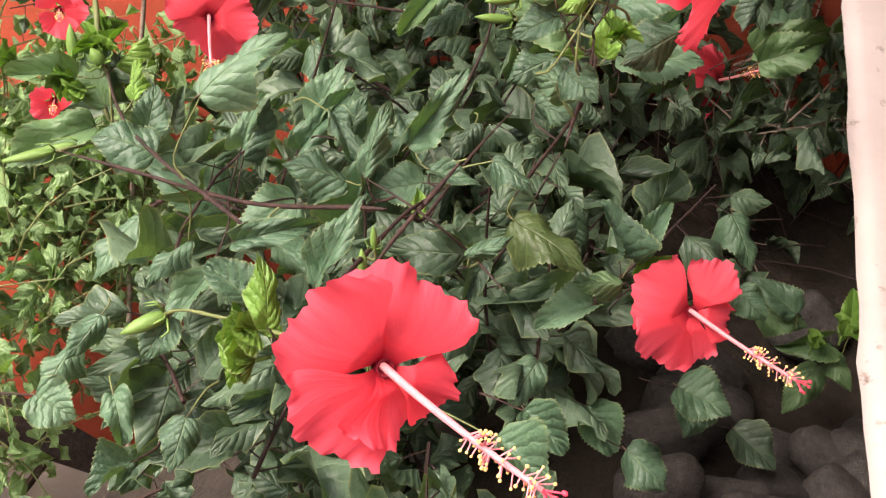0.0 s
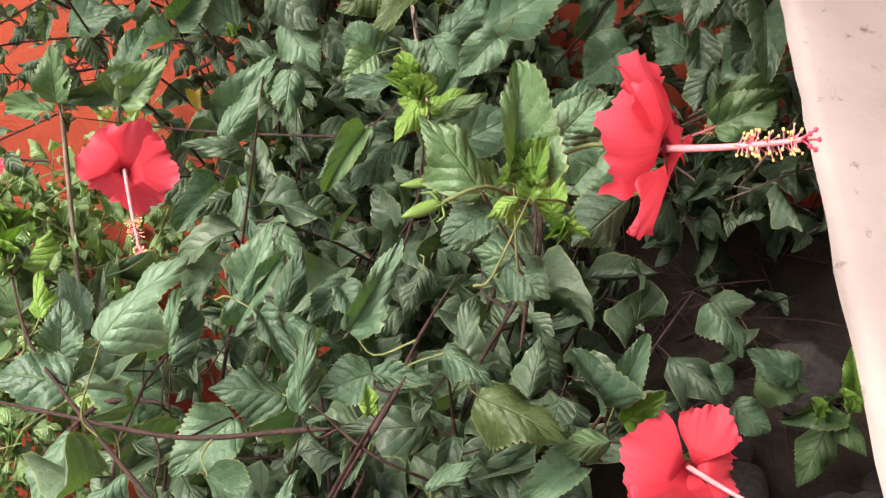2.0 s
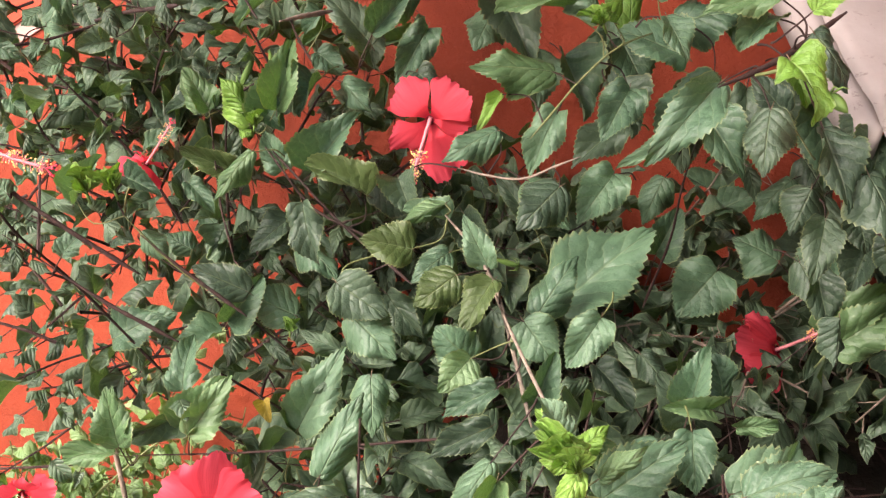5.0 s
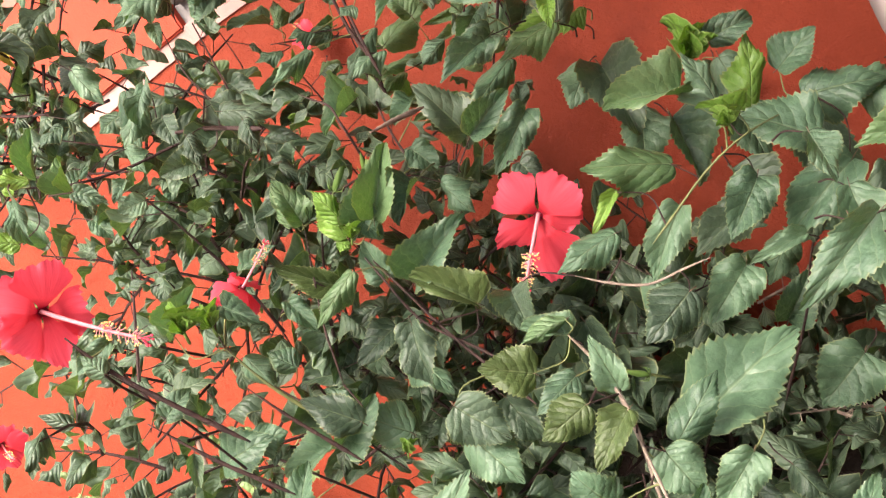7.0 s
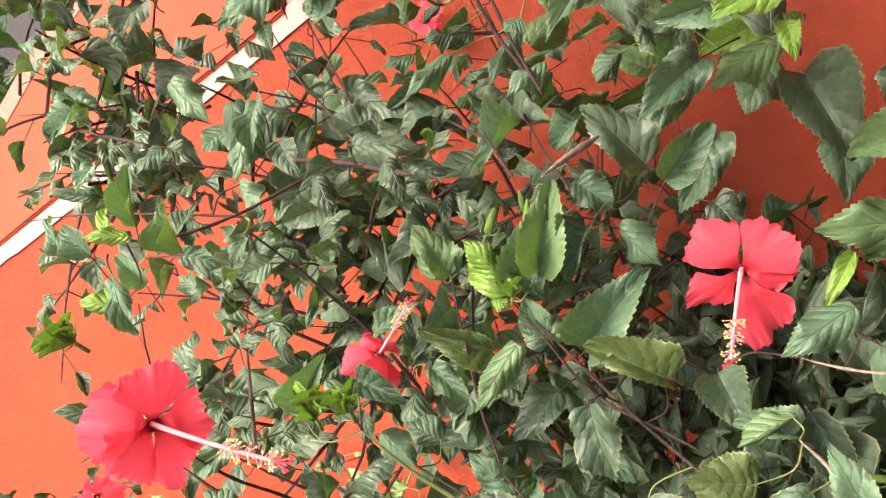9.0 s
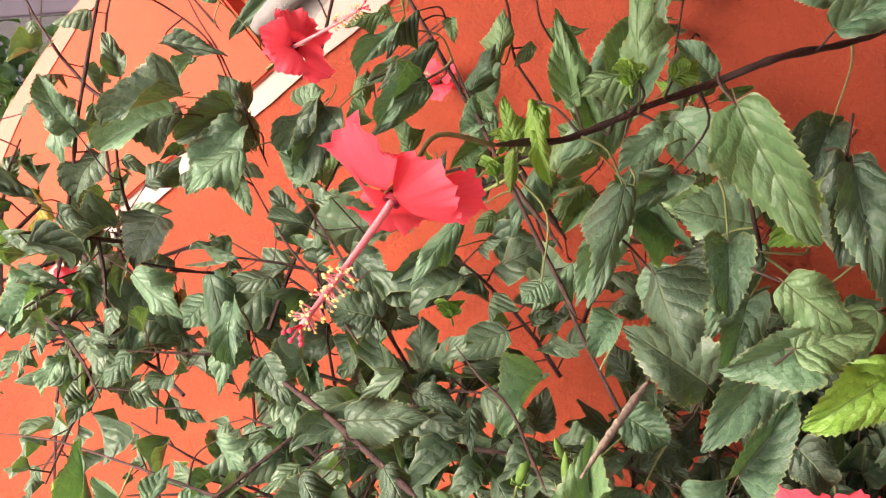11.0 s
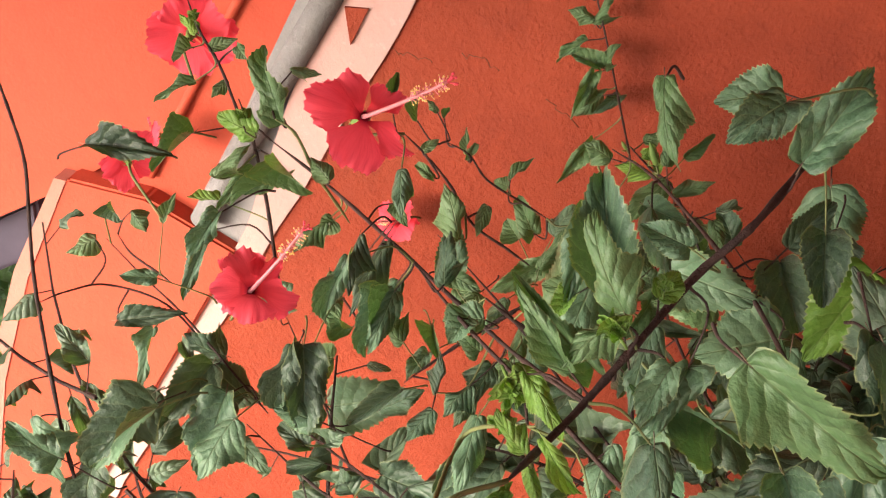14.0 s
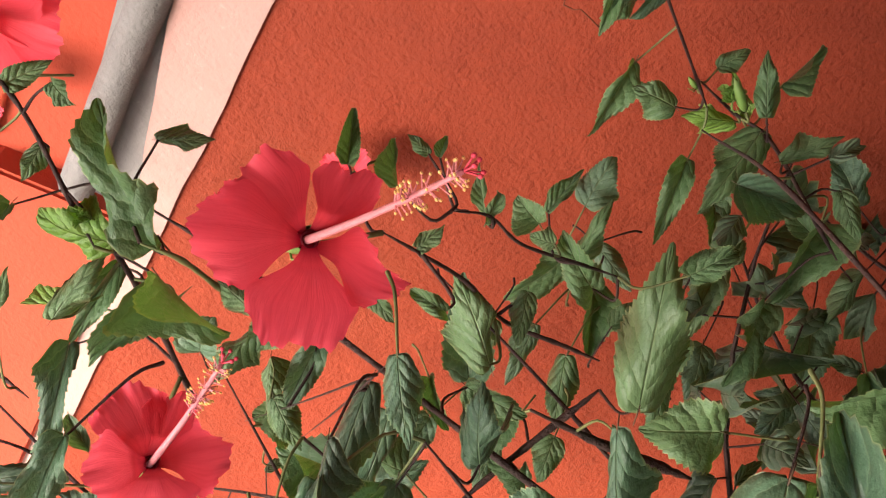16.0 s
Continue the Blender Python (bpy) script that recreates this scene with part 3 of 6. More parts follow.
            for loop, t in zip(f.loops, quad):
                loop[uv].uv = (t[1], t[2])
    return mesh_of("petal", bm, PETAL)


PETALS = [petal_mesh(k) for k in range(7)]


def column_line(v):
    return Vector((0.05 * v * v, 0.10 * v * v, -0.15 + 1.52 * v))


THROAT_RED = plain_material("flower_throat", (0.10, 0.0, 0.008), (0.22, 0.004, 0.016), 60, 0.7)


def flower_parts():
    bm = bmesh.new()
    tube(bm, [column_line(i / 12) for i in range(13)], [0.042 - 0.016 * i / 12 for i in range(13)], 8)
    column = mesh_of("staminal_column", bm, PISTIL)
    bm = bmesh.new()
    rnd = random.Random(4)
    for k in range(64):
        v = rnd.uniform(0.56, 0.97)
        a = rnd.uniform(0, 6.28)
        root = column_line(v)
        out = Vector((math.cos(a), math.sin(a), rnd.uniform(0.0, 0.6))).normalized()
        tip = root + out * rnd.uniform(0.10, 0.17)
        tube(bm, [root, tip], [0.008, 0.006], 4, False)
        n0 = len(bm.verts)
        bmesh.ops.create_icosphere(bm, subdivisions=1, radius=rnd.uniform(0.015, 0.023), matrix=Matrix.Translation(tip) @ Matrix.Diagonal((1, 1, 0.75, 1)))
        bm.verts.ensure_lookup_table()
        for f in {f for vv in bm.verts[n0:] for f in vv.link_faces}:
            f.material_index = 1
    anthers = mesh_of("anther_brush", bm, (PISTIL, ANTHER))
    bm = bmesh.new()
    for k in range(5):
        a = 2 * math.pi * k / 5
        end = column_line(1.0)
        tip = end + Vector((0.10 * math.cos(a), 0.10 * math.sin(a), 0.13))
        tube(bm, [end, end.lerp(tip, 0.6), tip], [0.012, 0.010, 0.010], 5)
        bmesh.ops.create_icosphere(bm, subdivisions=1, radius=0.028, matrix=Matrix.Translation(tip))
    stigma = mesh_of("stigma", bm, STIGMA)
    bm = bmesh.new()
    ring = [(0.04, -0.56), (0.08, -0.54), (0.10, -0.44), (0.098, -0.34), (0.10, -0.26), (0.125, -0.19)]
    prev = None
    for r, z in ring:
        cur = [bm.verts.new((r * (1 + (0.12 if z > -0.2 and k % 2 else 0)) * math.cos(2 * math.pi * k / 10), r * math.sin(2 * math.pi * k / 10), z + (0.07 if z > -0.2 and k % 2 else 0))) for k in range(10)]
        if prev:
            for k in range(10):
                bm.faces.new((prev[k], prev[(k + 1) % 10], cur[(k + 1) % 10], cur[k]))
        else:
            bm.faces.new(list(reversed(cur)))
        prev = cur
    for k in range(7):
        a = 2 * math.pi * k / 7
        p = Vector((0.09 * math.cos(a), 0.09 * math.sin(a), -0.50))
        tube(bm, [p, p + Vector((0.06 * math.cos(a), 0.06 * math.sin(a), 0.05)), p + Vector((0.09 * math.cos(a), 0.09 * math.sin(a), 0.18))], [0.013, 0.011, 0.004], 5)
    calyx = mesh_of("calyx", bm, CALYX)
    bm = bmesh.new()
    prev = None
    for r, z in ((0.05, -0.28), (0.08, -0.18), (0.09, -0.10), (0.07, -0.12), (0.03, -0.17)):
        cur = [bm.verts.new((r * math.cos(2 * math.pi * k / 12), r * math.sin(2 * math.pi * k / 12), z)) for k in range(12)]
        if prev:
            for k in range(12):
                bm.faces.new((prev[k], prev[(k + 1) % 12], cur[(k + 1) % 12], cur[k]))
        prev = cur
    throat = mesh_of("flower", bm, THROAT_RED)
    for me in (column, calyx, throat, stigma):
        me.polygons.foreach_set("use_smooth", [True] * len(me.polygons))
    return column, anthers, stigma, calyx, throat


COLUMN, STAMENS, STIGMAS, CALYXES, THROAT = flower_parts()

# ---- the shrub ----
shrub = tagged(new("hibiscus_shrub"), "sprawling green hibiscus shrub with large red flowers against the wall", "shrub")
BRANCHES = []
PLACED = []
KINDS = {"m": LEAVES, "d": DEEP_SHADED, "y": YOUNG, "o": OLIVE, "l": FRESH_LIT, "w": YELLOWED}
pick = random.Random(77)


def place_leaf(base, tip, width, kind, parent):
    b, t = Vector(base), Vector(tip)
    length = (t - b).length
    side = (t - b).normalized()
    toward = Vector((-0.10 + pick.uniform(-0.45, 0.45), -0.9, 0.55 + pick.uniform(-0.45, 0.35)))
    ob = new("leaf", KINDS[kind][pick.choice((0, 3, 8, 0, 3, 2) if length > 0.06 else (0, 1, 2, 3, 4, 5, 6, 7, 8))])
    ob.matrix_basis = basis(b, side, toward) @ Matrix.Diagonal((max(width, 0.3 * length) * 1.02, length * 1.02, length, 1))
    ob.parent = parent
    PLACED.append((b, side, length, ob))
    return ob


def near_on(line, p):
    best, spot = 9.0, line[0]
    for a, b in zip(line, line[1:]):
        ab = b - a
        s = min(1.0, max(0.0, (p - a).dot(ab) / max(ab.length_squared, 1e-9)))
        q = a + ab * s
        if (q - p).length < best:
            best, spot = (q - p).length, q
    return spot, best


def branch(points, r_tip, r_base, mat, *groups):
    pts = [Vector(p) for p in points]
    d = (pts[-1] - pts[-2]).normalized()
    pts.append(pts[-1] + d * 0.03)
    line = smooth_line(pts, 7)
    bm = bmesh.new()
    n = len(line)
    tube(bm, line, [min(1.0, 0.35 + i / 9, 0.35 + (n - 1 - i) / 9) * 0.50 * (r_tip + (r_base - r_tip) * i / (n - 1)) for i in range(n)], 8, True, 0.20, n)
    rows = [row for g in groups for row in g]
    ob = part("branch", bm, mat, shrub)
    BRANCHES.append(line)
    for row in rows:
        place_leaf(*row, ob)


def spray(rows):
    """Leaves of thin side twigs, which join the nearest branch."""
    for row in rows:
        place_leaf(*row, shrub)


def stalk_to_branch(p, back, radius, mat, name, parent):
    """A stalk from p that bends to the nearest branch."""
    best, spot = 9.0, None
    for line in BRANCHES:
        q, far = near_on(line, p)
        if far < best:
            best, spot = far, q
    end = spot if best < 0.08 else p + back * 0.07 + Vector((0, 0.02, -0.03))
    bm = bmesh.new()
    tube(bm, smooth_line([p, p + back * min(0.03, 0.4 * (end - p).length + 0.004), end], 5), [radius] * 11, 7)
    part(name, bm, mat, parent)


FLOWER_WORDS = {"open": "wide open red hibiscus flower with a long pale stamen column", "side": "red hibiscus flower seen in profile with ruffled petals",
                "back": "faded red hibiscus flower turned away", "small": "half open red flower deep in the shrub"}


def flower(centre, facing, radius, spin, state, aim=None, reach=1.0, petals=()):
    """An open flower. aim: the way its stamen column points, where it leans from the petals' axis; reach: its length; petals: turn, length and width of each."""
    f = Vector(facing).normalized()
    up = Vector((0.0, 0.05, 1.0))
    x = up.cross(f)
    if x.length < 0.05:
        x = Vector((1, 0, 0))
    x.normalize()
    y = f.cross(x)
    m = Matrix(((x.x, y.x, f.x, centre[0]), (x.y, y.y, f.y, centre[1]), (x.z, y.z, f.z, centre[2]), (0, 0, 0, 1)))
    ob = new("flower", THROAT)
    ob.parent = shrub
    ob.matrix_basis = m @ Matrix.Diagonal((radius, radius, radius, 1))
    tagged(ob, FLOWER_WORDS[state])
    shut = {"open": -8, "side": -24, "back": 0, "small": 28}[state]
    lie = petals or [(spin + 72 * k + pick.uniform(-9, 9), pick.uniform(0.88, 1.10), pick.uniform(0.72, 1.0)) for k in range(5)]
    for k, (turn, length, wide) in enumerate(lie):
        p = new("petal", PETALS[pick.randrange(7)])
        p.parent = ob
        tilt = pick.uniform(-9, 5) if petals else pick.uniform(-20, 12)
        p.matrix_basis = pose(0, 0, 0.004 * k, 0, 0, turn) @ pose(0, 0, 0, shut + tilt, pick.uniform(-18, 18), 0) @ Matrix.Diagonal((wide, length, pick.uniform(0.8, 1.4), 1))
    for name, me in (("staminal_column", COLUMN), ("anther_brush", STAMENS), ("stigma", STIGMAS), ("calyx", CALYXES)):
        p = new(name, me)
        p.parent = ob
        if aim and name != "calyx":
            local = m.to_3x3().inverted() @ Vector(aim)
            p.matrix_basis = Matrix.Translation((0, 0, -0.10)) @ Vector((0, 0, 1)).rotation_difference(local).to_matrix().to_4x4() @ Matrix.Diagonal((1, 1, reach, 1)) @ Matrix.Translation((0, 0, 0.10))
    stalk_to_branch(Vector(centre) - f * 0.5 * radius, -f, 0.0014, BARK_GREEN, "flower_stalk", shrub)


def bud(base, tip, width):
    b, t = Vector(base), Vector(tip)
    d = t - b
    bm = bmesh.new()
    pts = [b + d * v for v in (0, 0.08, 0.25, 0.45, 0.65, 0.85, 1.0)]
    tube(bm, pts, [width * r for r in (0.12, 0.28, 0.36, 0.37, 0.32, 0.18, 0.03)], 9)
    ob = part("bud", bm, BUD, shrub, "closed green flower bud")
    bm = bmesh.new()
    side = d.orthogonal().normalized()
    up = d.normalized().cross(side)
    for k in range(6):
        a = 2 * math.pi * k / 6
        out = side * math.cos(a) + up * math.sin(a)
        tube(bm, [b + out * width * 0.2, b + out * width * 0.75 + d * 0.08, b + out * width * 0.9 + d * 0.32], [width * 0.08, width * 0.06, width * 0.015], 5)
    part("bud_bract_ring", bm, CALYX, ob)
    stalk_to_branch(b, -d.normalized(), max(0.0010, width * 0.11), BARK_GREEN, "bud_stalk", shrub)


TIP_LEAF = []
for k in range(3):
    bm = bmesh.new()
    leaf_bm(bm, 12, 2, 0.7, 0.4 + 0.4 * k, 0.12, 0.3, seed=k, pucker=0.08)
    TIP_LEAF.append(mesh_of("leaflet", bm, LEAF_YOUNG))


def shoot_tip(at_place, facing, size):
    """Lime green growing tip: unfolding leaflets and thin bracts."""
    f = Vector(facing).normalized()
    p = Vector(at_place)
    r = random.Random(int(abs(p.x) * 1e4) + int(abs(p.z) * 1e3))
    bm = bmesh.new()
    tube(bm, [p - f * size * 0.35, p, p + f * size * 0.15], [size * 0.045, size * 0.05, size * 0.03], 7)
    side = f.orthogonal().normalized()
    up = f.cross(side)
    for k in range(16):
        a = r.uniform(0, 6.28)
        out = (side * math.cos(a) + up * math.sin(a)) * r.uniform(0.4, 1.0) + f * r.uniform(0.2, 0.9)
        tube(bm, [p, p + out * size * 0.22, p + out * size * 0.45 + f * size * 0.06], [size * 0.022, size * 0.018, size * 0.004], 4)
    tip = part("shoot_tip", bm, BUD, shrub, "lime green growing tip with thin bracts")
    for k in range(8):
        a = 6.28 * k / 4.0 + r.uniform(-0.4, 0.4)
        out = (side * math.cos(a) + up * math.sin(a)) * r.uniform(0.5, 1.1) + f * r.uniform(0.4, 1.2)
        ln = size * r.uniform(0.45, 0.85)
        lf = new("leaflet", TIP_LEAF[k % 3])
        lf.matrix_basis = basis(p + out * size * 0.05, out, f + Vector((0, -0.5, 0.4))) @ Matrix.Diagonal((ln * r.uniform(0.24, 0.42), ln, ln, 1))
        lf.parent = tip


branch([(0.030, 1.641, 0.549), (0.045, 1.516, 0.508), (0.053, 1.395, 0.489), (0.061, 1.152, 0.476)], 0.0030, 0.0035, BARK_GREY, [
    ((0.056, 1.142, 0.477), (0.035, 1.143, 0.478), 0.018, "y"),
    ((0.062, 1.210, 0.470), (0.041, 1.215, 0.493), 0.020, "y"),
    ((0.065, 1.174, 0.470), (0.092, 1.182, 0.492), 0.021, "y"),
    ((0.031, 1.394, 0.454), (-0.016, 1.403, 0.422), 0.029, "m"),
    ((0.119, 1.579, 0.494), (0.220, 1.605, 0.571), 0.085, "m"),
    ], [
    ((0.188, 1.290, 0.451), (0.190, 1.273, 0.403), 0.039, "m"),
    ((0.354, 1.405, 0.526), (0.348, 1.394, 0.483), 0.030, "d"),
])
branch([(0.136, 0.958, 0.464), (0.134, 0.902, 0.449), (0.132, 0.875, 0.435), (0.130, 0.850, 0.415)], 0.0020, 0.0030, BARK, [
    ((0.110, 0.926, 0.461), (0.062, 0.933, 0.476), 0.040, "l"),
    ((0.109, 0.824, 0.447), (0.135, 0.809, 0.436), 0.030, "m"),
    ((0.132, 0.948, 0.446), (0.109, 0.942, 0.437), 0.013, "y"),
])
branch([(0.057, 1.087, 0.486), (0.063, 1.091, 0.435), (0.065, 1.096, 0.403), (0.060, 1.112, 0.344)], 0.0020, 0.0030, BARK, [
    ((0.018, 1.120, 0.315), (0.047, 1.096, 0.285), 0.029, "m"),
])
branch([(-0.226, 1.777, 0.240), (-0.110, 1.759, 0.238), (-0.020, 1.795, 0.221), (0.072, 1.844, 0.236)], 0.0030, 0.0040, BARK, [
])
branch([(-0.505, 1.996, 0.427), (-0.400, 1.958, 0.359), (-0.283, 1.924, 0.311), (-0.185, 1.997, 0.228)], 0.0030, 0.0045, BARK, [
])
branch([(-0.254, 1.024, 0.208), (-0.181, 0.979, 0.227), (-0.078, 0.925, 0.251), (0.001, 0.899, 0.283)], 0.0030, 0.0045, BARK, [
    ((0.007, 0.984, 0.245), (0.010, 0.990, 0.325), 0.021, "m"),
])
branch([(-0.379, 1.466, 0.262), (-0.306, 1.284, 0.245), (-0.226, 1.076, 0.245), (-0.165, 0.958, 0.254), (-0.073, 0.769, 0.290)], 0.0020, 0.0035, BARK, [
    ((-0.173, 1.003, 0.241), (-0.227, 1.012, 0.234), 0.048, "m"),
    ((-0.218, 1.084, 0.258), (-0.225, 1.103, 0.290), 0.018, "y"),
])
branch([(-0.116, 0.776, 0.176), (-0.086, 0.739, 0.223), (-0.053, 0.690, 0.251), (-0.014, 0.656, 0.268)], 0.0018, 0.0030, BARK_GREEN, [
    ((-0.018, 0.613, 0.288), (-0.036, 0.622, 0.323), 0.019, "y"),
    ((-0.013, 0.661, 0.266), (-0.035, 0.662, 0.269), 0.010, "y"),
    ((-0.145, 0.691, 0.161), (-0.117, 0.687, 0.156), 0.033, "m"),
    ((-0.065, 0.600, 0.190), (-0.079, 0.588, 0.169), 0.019, "m"),
])
branch([(0.067, 0.929, 0.316), (0.039, 0.781, 0.328), (0.022, 0.703, 0.319), (0.013, 0.625, 0.326)], 0.0025, 0.0040, BARK, [
])
branch([(0.001, 0.916, 0.305), (0.046, 0.799, 0.326), (0.091, 0.812, 0.306), (0.100, 0.803, 0.303)], 0.0020, 0.0020, BARK, [
    ((-0.039, 1.002, 0.324), (-0.007, 0.981, 0.289), 0.021, "m"),
    ((0.173, 0.828, 0.199), (0.210, 0.819, 0.183), 0.033, "m"),
    ((0.151, 0.769, 0.197), (0.190, 0.759, 0.180), 0.035, "m"),
])
branch([(0.154, 1.096, 0.487), (0.146, 1.014, 0.459), (0.146, 0.946, 0.418), (0.132, 0.985, 0.336)], 0.0025, 0.0035, BARK, [
    ((0.154, 0.977, 0.448), (0.144, 0.981, 0.484), 0.024, "y"),
    ((0.140, 0.924, 0.424), (0.099, 0.924, 0.424), 0.035, "m"),
    ((0.194, 1.134, 0.437), (0.229, 1.158, 0.490), 0.051, "m"),
    ((0.119, 1.001, 0.432), (0.088, 0.996, 0.400), 0.037, "m"),
    ((0.393, 1.169, 0.255), (0.429, 1.164, 0.235), 0.035, "m"),
    ((0.422, 1.274, 0.241), (0.371, 1.274, 0.229), 0.031, "m"),
    ((0.276, 1.092, 0.251), (0.303, 1.099, 0.281), 0.024, "y"),
    ((0.115, 0.986, 0.393), (0.152, 0.973, 0.393), 0.028, "m"),
    ], [
    ((0.394, 1.219, 0.118), (0.451, 1.199, 0.115), 0.058, "m"),
    ((0.338, 1.108, 0.076), (0.386, 1.091, 0.056), 0.051, "m"),
    ((0.198, 1.203, 0.431), (0.277, 1.200, 0.450), 0.057, "m"),
    ((0.211, 1.231, 0.729), (0.205, 1.218, 0.679), 0.039, "d"),
    ((0.161, 1.064, 0.484), (0.213, 1.054, 0.504), 0.038, "m"),
])
branch([(0.105, 1.039, 0.373), (0.081, 0.994, 0.332), (0.059, 0.922, 0.290), (0.046, 0.865, 0.301)], 0.0025, 0.0040, BARK, [
    ((0.050, 0.986, 0.298), (0.015, 0.984, 0.277), 0.037, "m"),
    ((0.054, 0.964, 0.276), (0.046, 0.967, 0.298), 0.014, "y"),
])
branch([(-0.008, 1.578, 0.586), (0.016, 1.573, 0.560), (0.043, 1.539, 0.520), (0.058, 1.506, 0.470), (0.070, 1.470, 0.422)], 0.0035, 0.0050, BARK_GREY, [
    ((0.082, 1.479, 0.414), (0.100, 1.485, 0.465), 0.034, "m"),
    ((0.069, 1.497, 0.494), (0.100, 1.491, 0.454), 0.051, "m"),
    ((0.085, 1.515, 0.497), (0.127, 1.541, 0.553), 0.041, "m"),
])
branch([(-0.225, 1.803, 0.646), (-0.175, 1.769, 0.600), (-0.121, 1.723, 0.553), (-0.056, 1.650, 0.512)], 0.0025, 0.0040, BARK, [
    ((-0.104, 1.655, 0.459), (-0.053, 1.635, 0.414), 0.058, "m"),
    ((-0.120, 1.650, 0.495), (-0.065, 1.639, 0.462), 0.057, "d"),
])
branch([(-0.522, 1.790, 0.514), (-0.445, 1.827, 0.449), (-0.369, 1.865, 0.391), (-0.323, 1.938, 0.353)], 0.0030, 0.0035, BARK, [
    ((-0.582, 1.749, 0.674), (-0.616, 1.749, 0.681), 0.024, "y"),
])
branch([(-0.367, 1.808, 0.507), (-0.316, 1.788, 0.478), (-0.264, 1.749, 0.460), (-0.197, 1.747, 0.407)], 0.0020, 0.0030, BARK, [
    ((-0.171, 1.750, 0.434), (-0.232, 1.753, 0.460), 0.054, "m"),
])
branch([(-0.339, 1.617, 0.303), (-0.233, 1.593, 0.316), (-0.136, 1.572, 0.331), (-0.031, 1.527, 0.357)], 0.0025, 0.0035, BARK, [
    ((-0.081, 1.541, 0.421), (-0.078, 1.525, 0.361), 0.039, "m"),
    ((-0.358, 1.609, 0.308), (-0.413, 1.621, 0.292), 0.028, "l"),
    ((-0.200, 1.665, 0.353), (-0.191, 1.654, 0.332), 0.018, "w"),
])
branch([(0.008, 1.642, 0.629), (0.042, 1.627, 0.623), (0.077, 1.614, 0.623), (0.108, 1.604, 0.638)], 0.0030, 0.0025, BARK_GREY, [
    ((-0.056, 1.655, 0.613), (-0.039, 1.633, 0.576), 0.041, "d"),
])
branch([(0.298, 1.742, 0.659), (0.335, 1.927, 0.581), (0.298, 1.826, 0.528), (0.248, 1.719, 0.478)], 0.0025, 0.0040, BARK, [
    ((0.623, 1.605, 0.141), (0.559, 1.626, 0.161), 0.047, "m"),
    ((0.434, 1.433, 0.274), (0.477, 1.414, 0.222), 0.050, "m"),
    ((0.310, 1.942, 0.486), (0.338, 1.944, 0.548), 0.050, "m"),
    ((0.465, 2.178, 0.529), (0.409, 2.197, 0.564), 0.042, "m"),
    ((0.423, 1.701, 0.712), (0.424, 1.661, 0.619), 0.073, "m"),
    ], [
    ((0.326, 1.712, 0.508), (0.281, 1.708, 0.454), 0.074, "m"),
    ((0.426, 1.790, 0.509), (0.375, 1.814, 0.532), 0.065, "m"),
    ((0.516, 1.801, 0.530), (0.441, 1.782, 0.482), 0.078, "m"),
    ((0.331, 2.013, 0.581), (0.305, 2.013, 0.515), 0.048, "m"),
    ((0.406, 2.003, 0.539), (0.469, 1.986, 0.569), 0.040, "m"),
    ((0.430, 1.780, 0.612), (0.388, 1.781, 0.560), 0.042, "m"),
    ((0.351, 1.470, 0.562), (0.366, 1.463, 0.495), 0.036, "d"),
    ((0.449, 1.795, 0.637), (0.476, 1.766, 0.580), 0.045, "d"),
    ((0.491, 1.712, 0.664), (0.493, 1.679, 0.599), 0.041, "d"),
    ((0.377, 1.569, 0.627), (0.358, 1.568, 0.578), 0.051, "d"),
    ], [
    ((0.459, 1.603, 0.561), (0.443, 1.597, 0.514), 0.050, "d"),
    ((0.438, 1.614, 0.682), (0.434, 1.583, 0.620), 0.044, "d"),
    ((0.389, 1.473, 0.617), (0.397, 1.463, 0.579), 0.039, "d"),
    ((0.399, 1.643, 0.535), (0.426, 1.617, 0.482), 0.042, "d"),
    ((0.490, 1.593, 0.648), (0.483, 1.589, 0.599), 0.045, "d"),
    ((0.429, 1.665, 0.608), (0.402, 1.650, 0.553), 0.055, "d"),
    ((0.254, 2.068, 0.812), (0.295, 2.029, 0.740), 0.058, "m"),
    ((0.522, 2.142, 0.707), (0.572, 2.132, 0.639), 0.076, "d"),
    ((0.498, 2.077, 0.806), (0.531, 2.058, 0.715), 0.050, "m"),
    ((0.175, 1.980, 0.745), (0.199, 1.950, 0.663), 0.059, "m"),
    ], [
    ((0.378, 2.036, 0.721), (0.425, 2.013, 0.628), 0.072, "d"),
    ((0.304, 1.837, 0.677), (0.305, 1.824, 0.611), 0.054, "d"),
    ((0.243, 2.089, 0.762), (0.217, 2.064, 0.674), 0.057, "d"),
    ((0.220, 1.838, 0.773), (0.250, 1.818, 0.707), 0.060, "m"),
])
branch([(-0.475, 1.535, 0.621), (-0.469, 1.652, 0.542), (-0.428, 1.750, 0.465), (-0.355, 1.825, 0.355)], 0.0030, 0.0040, BARK, [
    ((-0.400, 1.831, 0.378), (-0.338, 1.826, 0.410), 0.057, "m"),
    ((-0.454, 1.595, 0.601), (-0.488, 1.594, 0.571), 0.023, "m"),
])
branch([(-0.490, 2.458, 0.865), (-0.474, 2.337, 0.794), (-0.463, 2.228, 0.729), (-0.428, 2.059, 0.682)], 0.0025, 0.0040, BARK, [
    ((-0.487, 2.398, 0.752), (-0.393, 2.369, 0.733), 0.063, "m"),
    ((-0.483, 2.423, 0.883), (-0.456, 2.428, 0.899), 0.044, "m"),
    ((-0.454, 2.396, 0.807), (-0.477, 2.395, 0.824), 0.039, "l"),
    ((-0.420, 2.319, 0.759), (-0.365, 2.310, 0.761), 0.032, "m"),
])
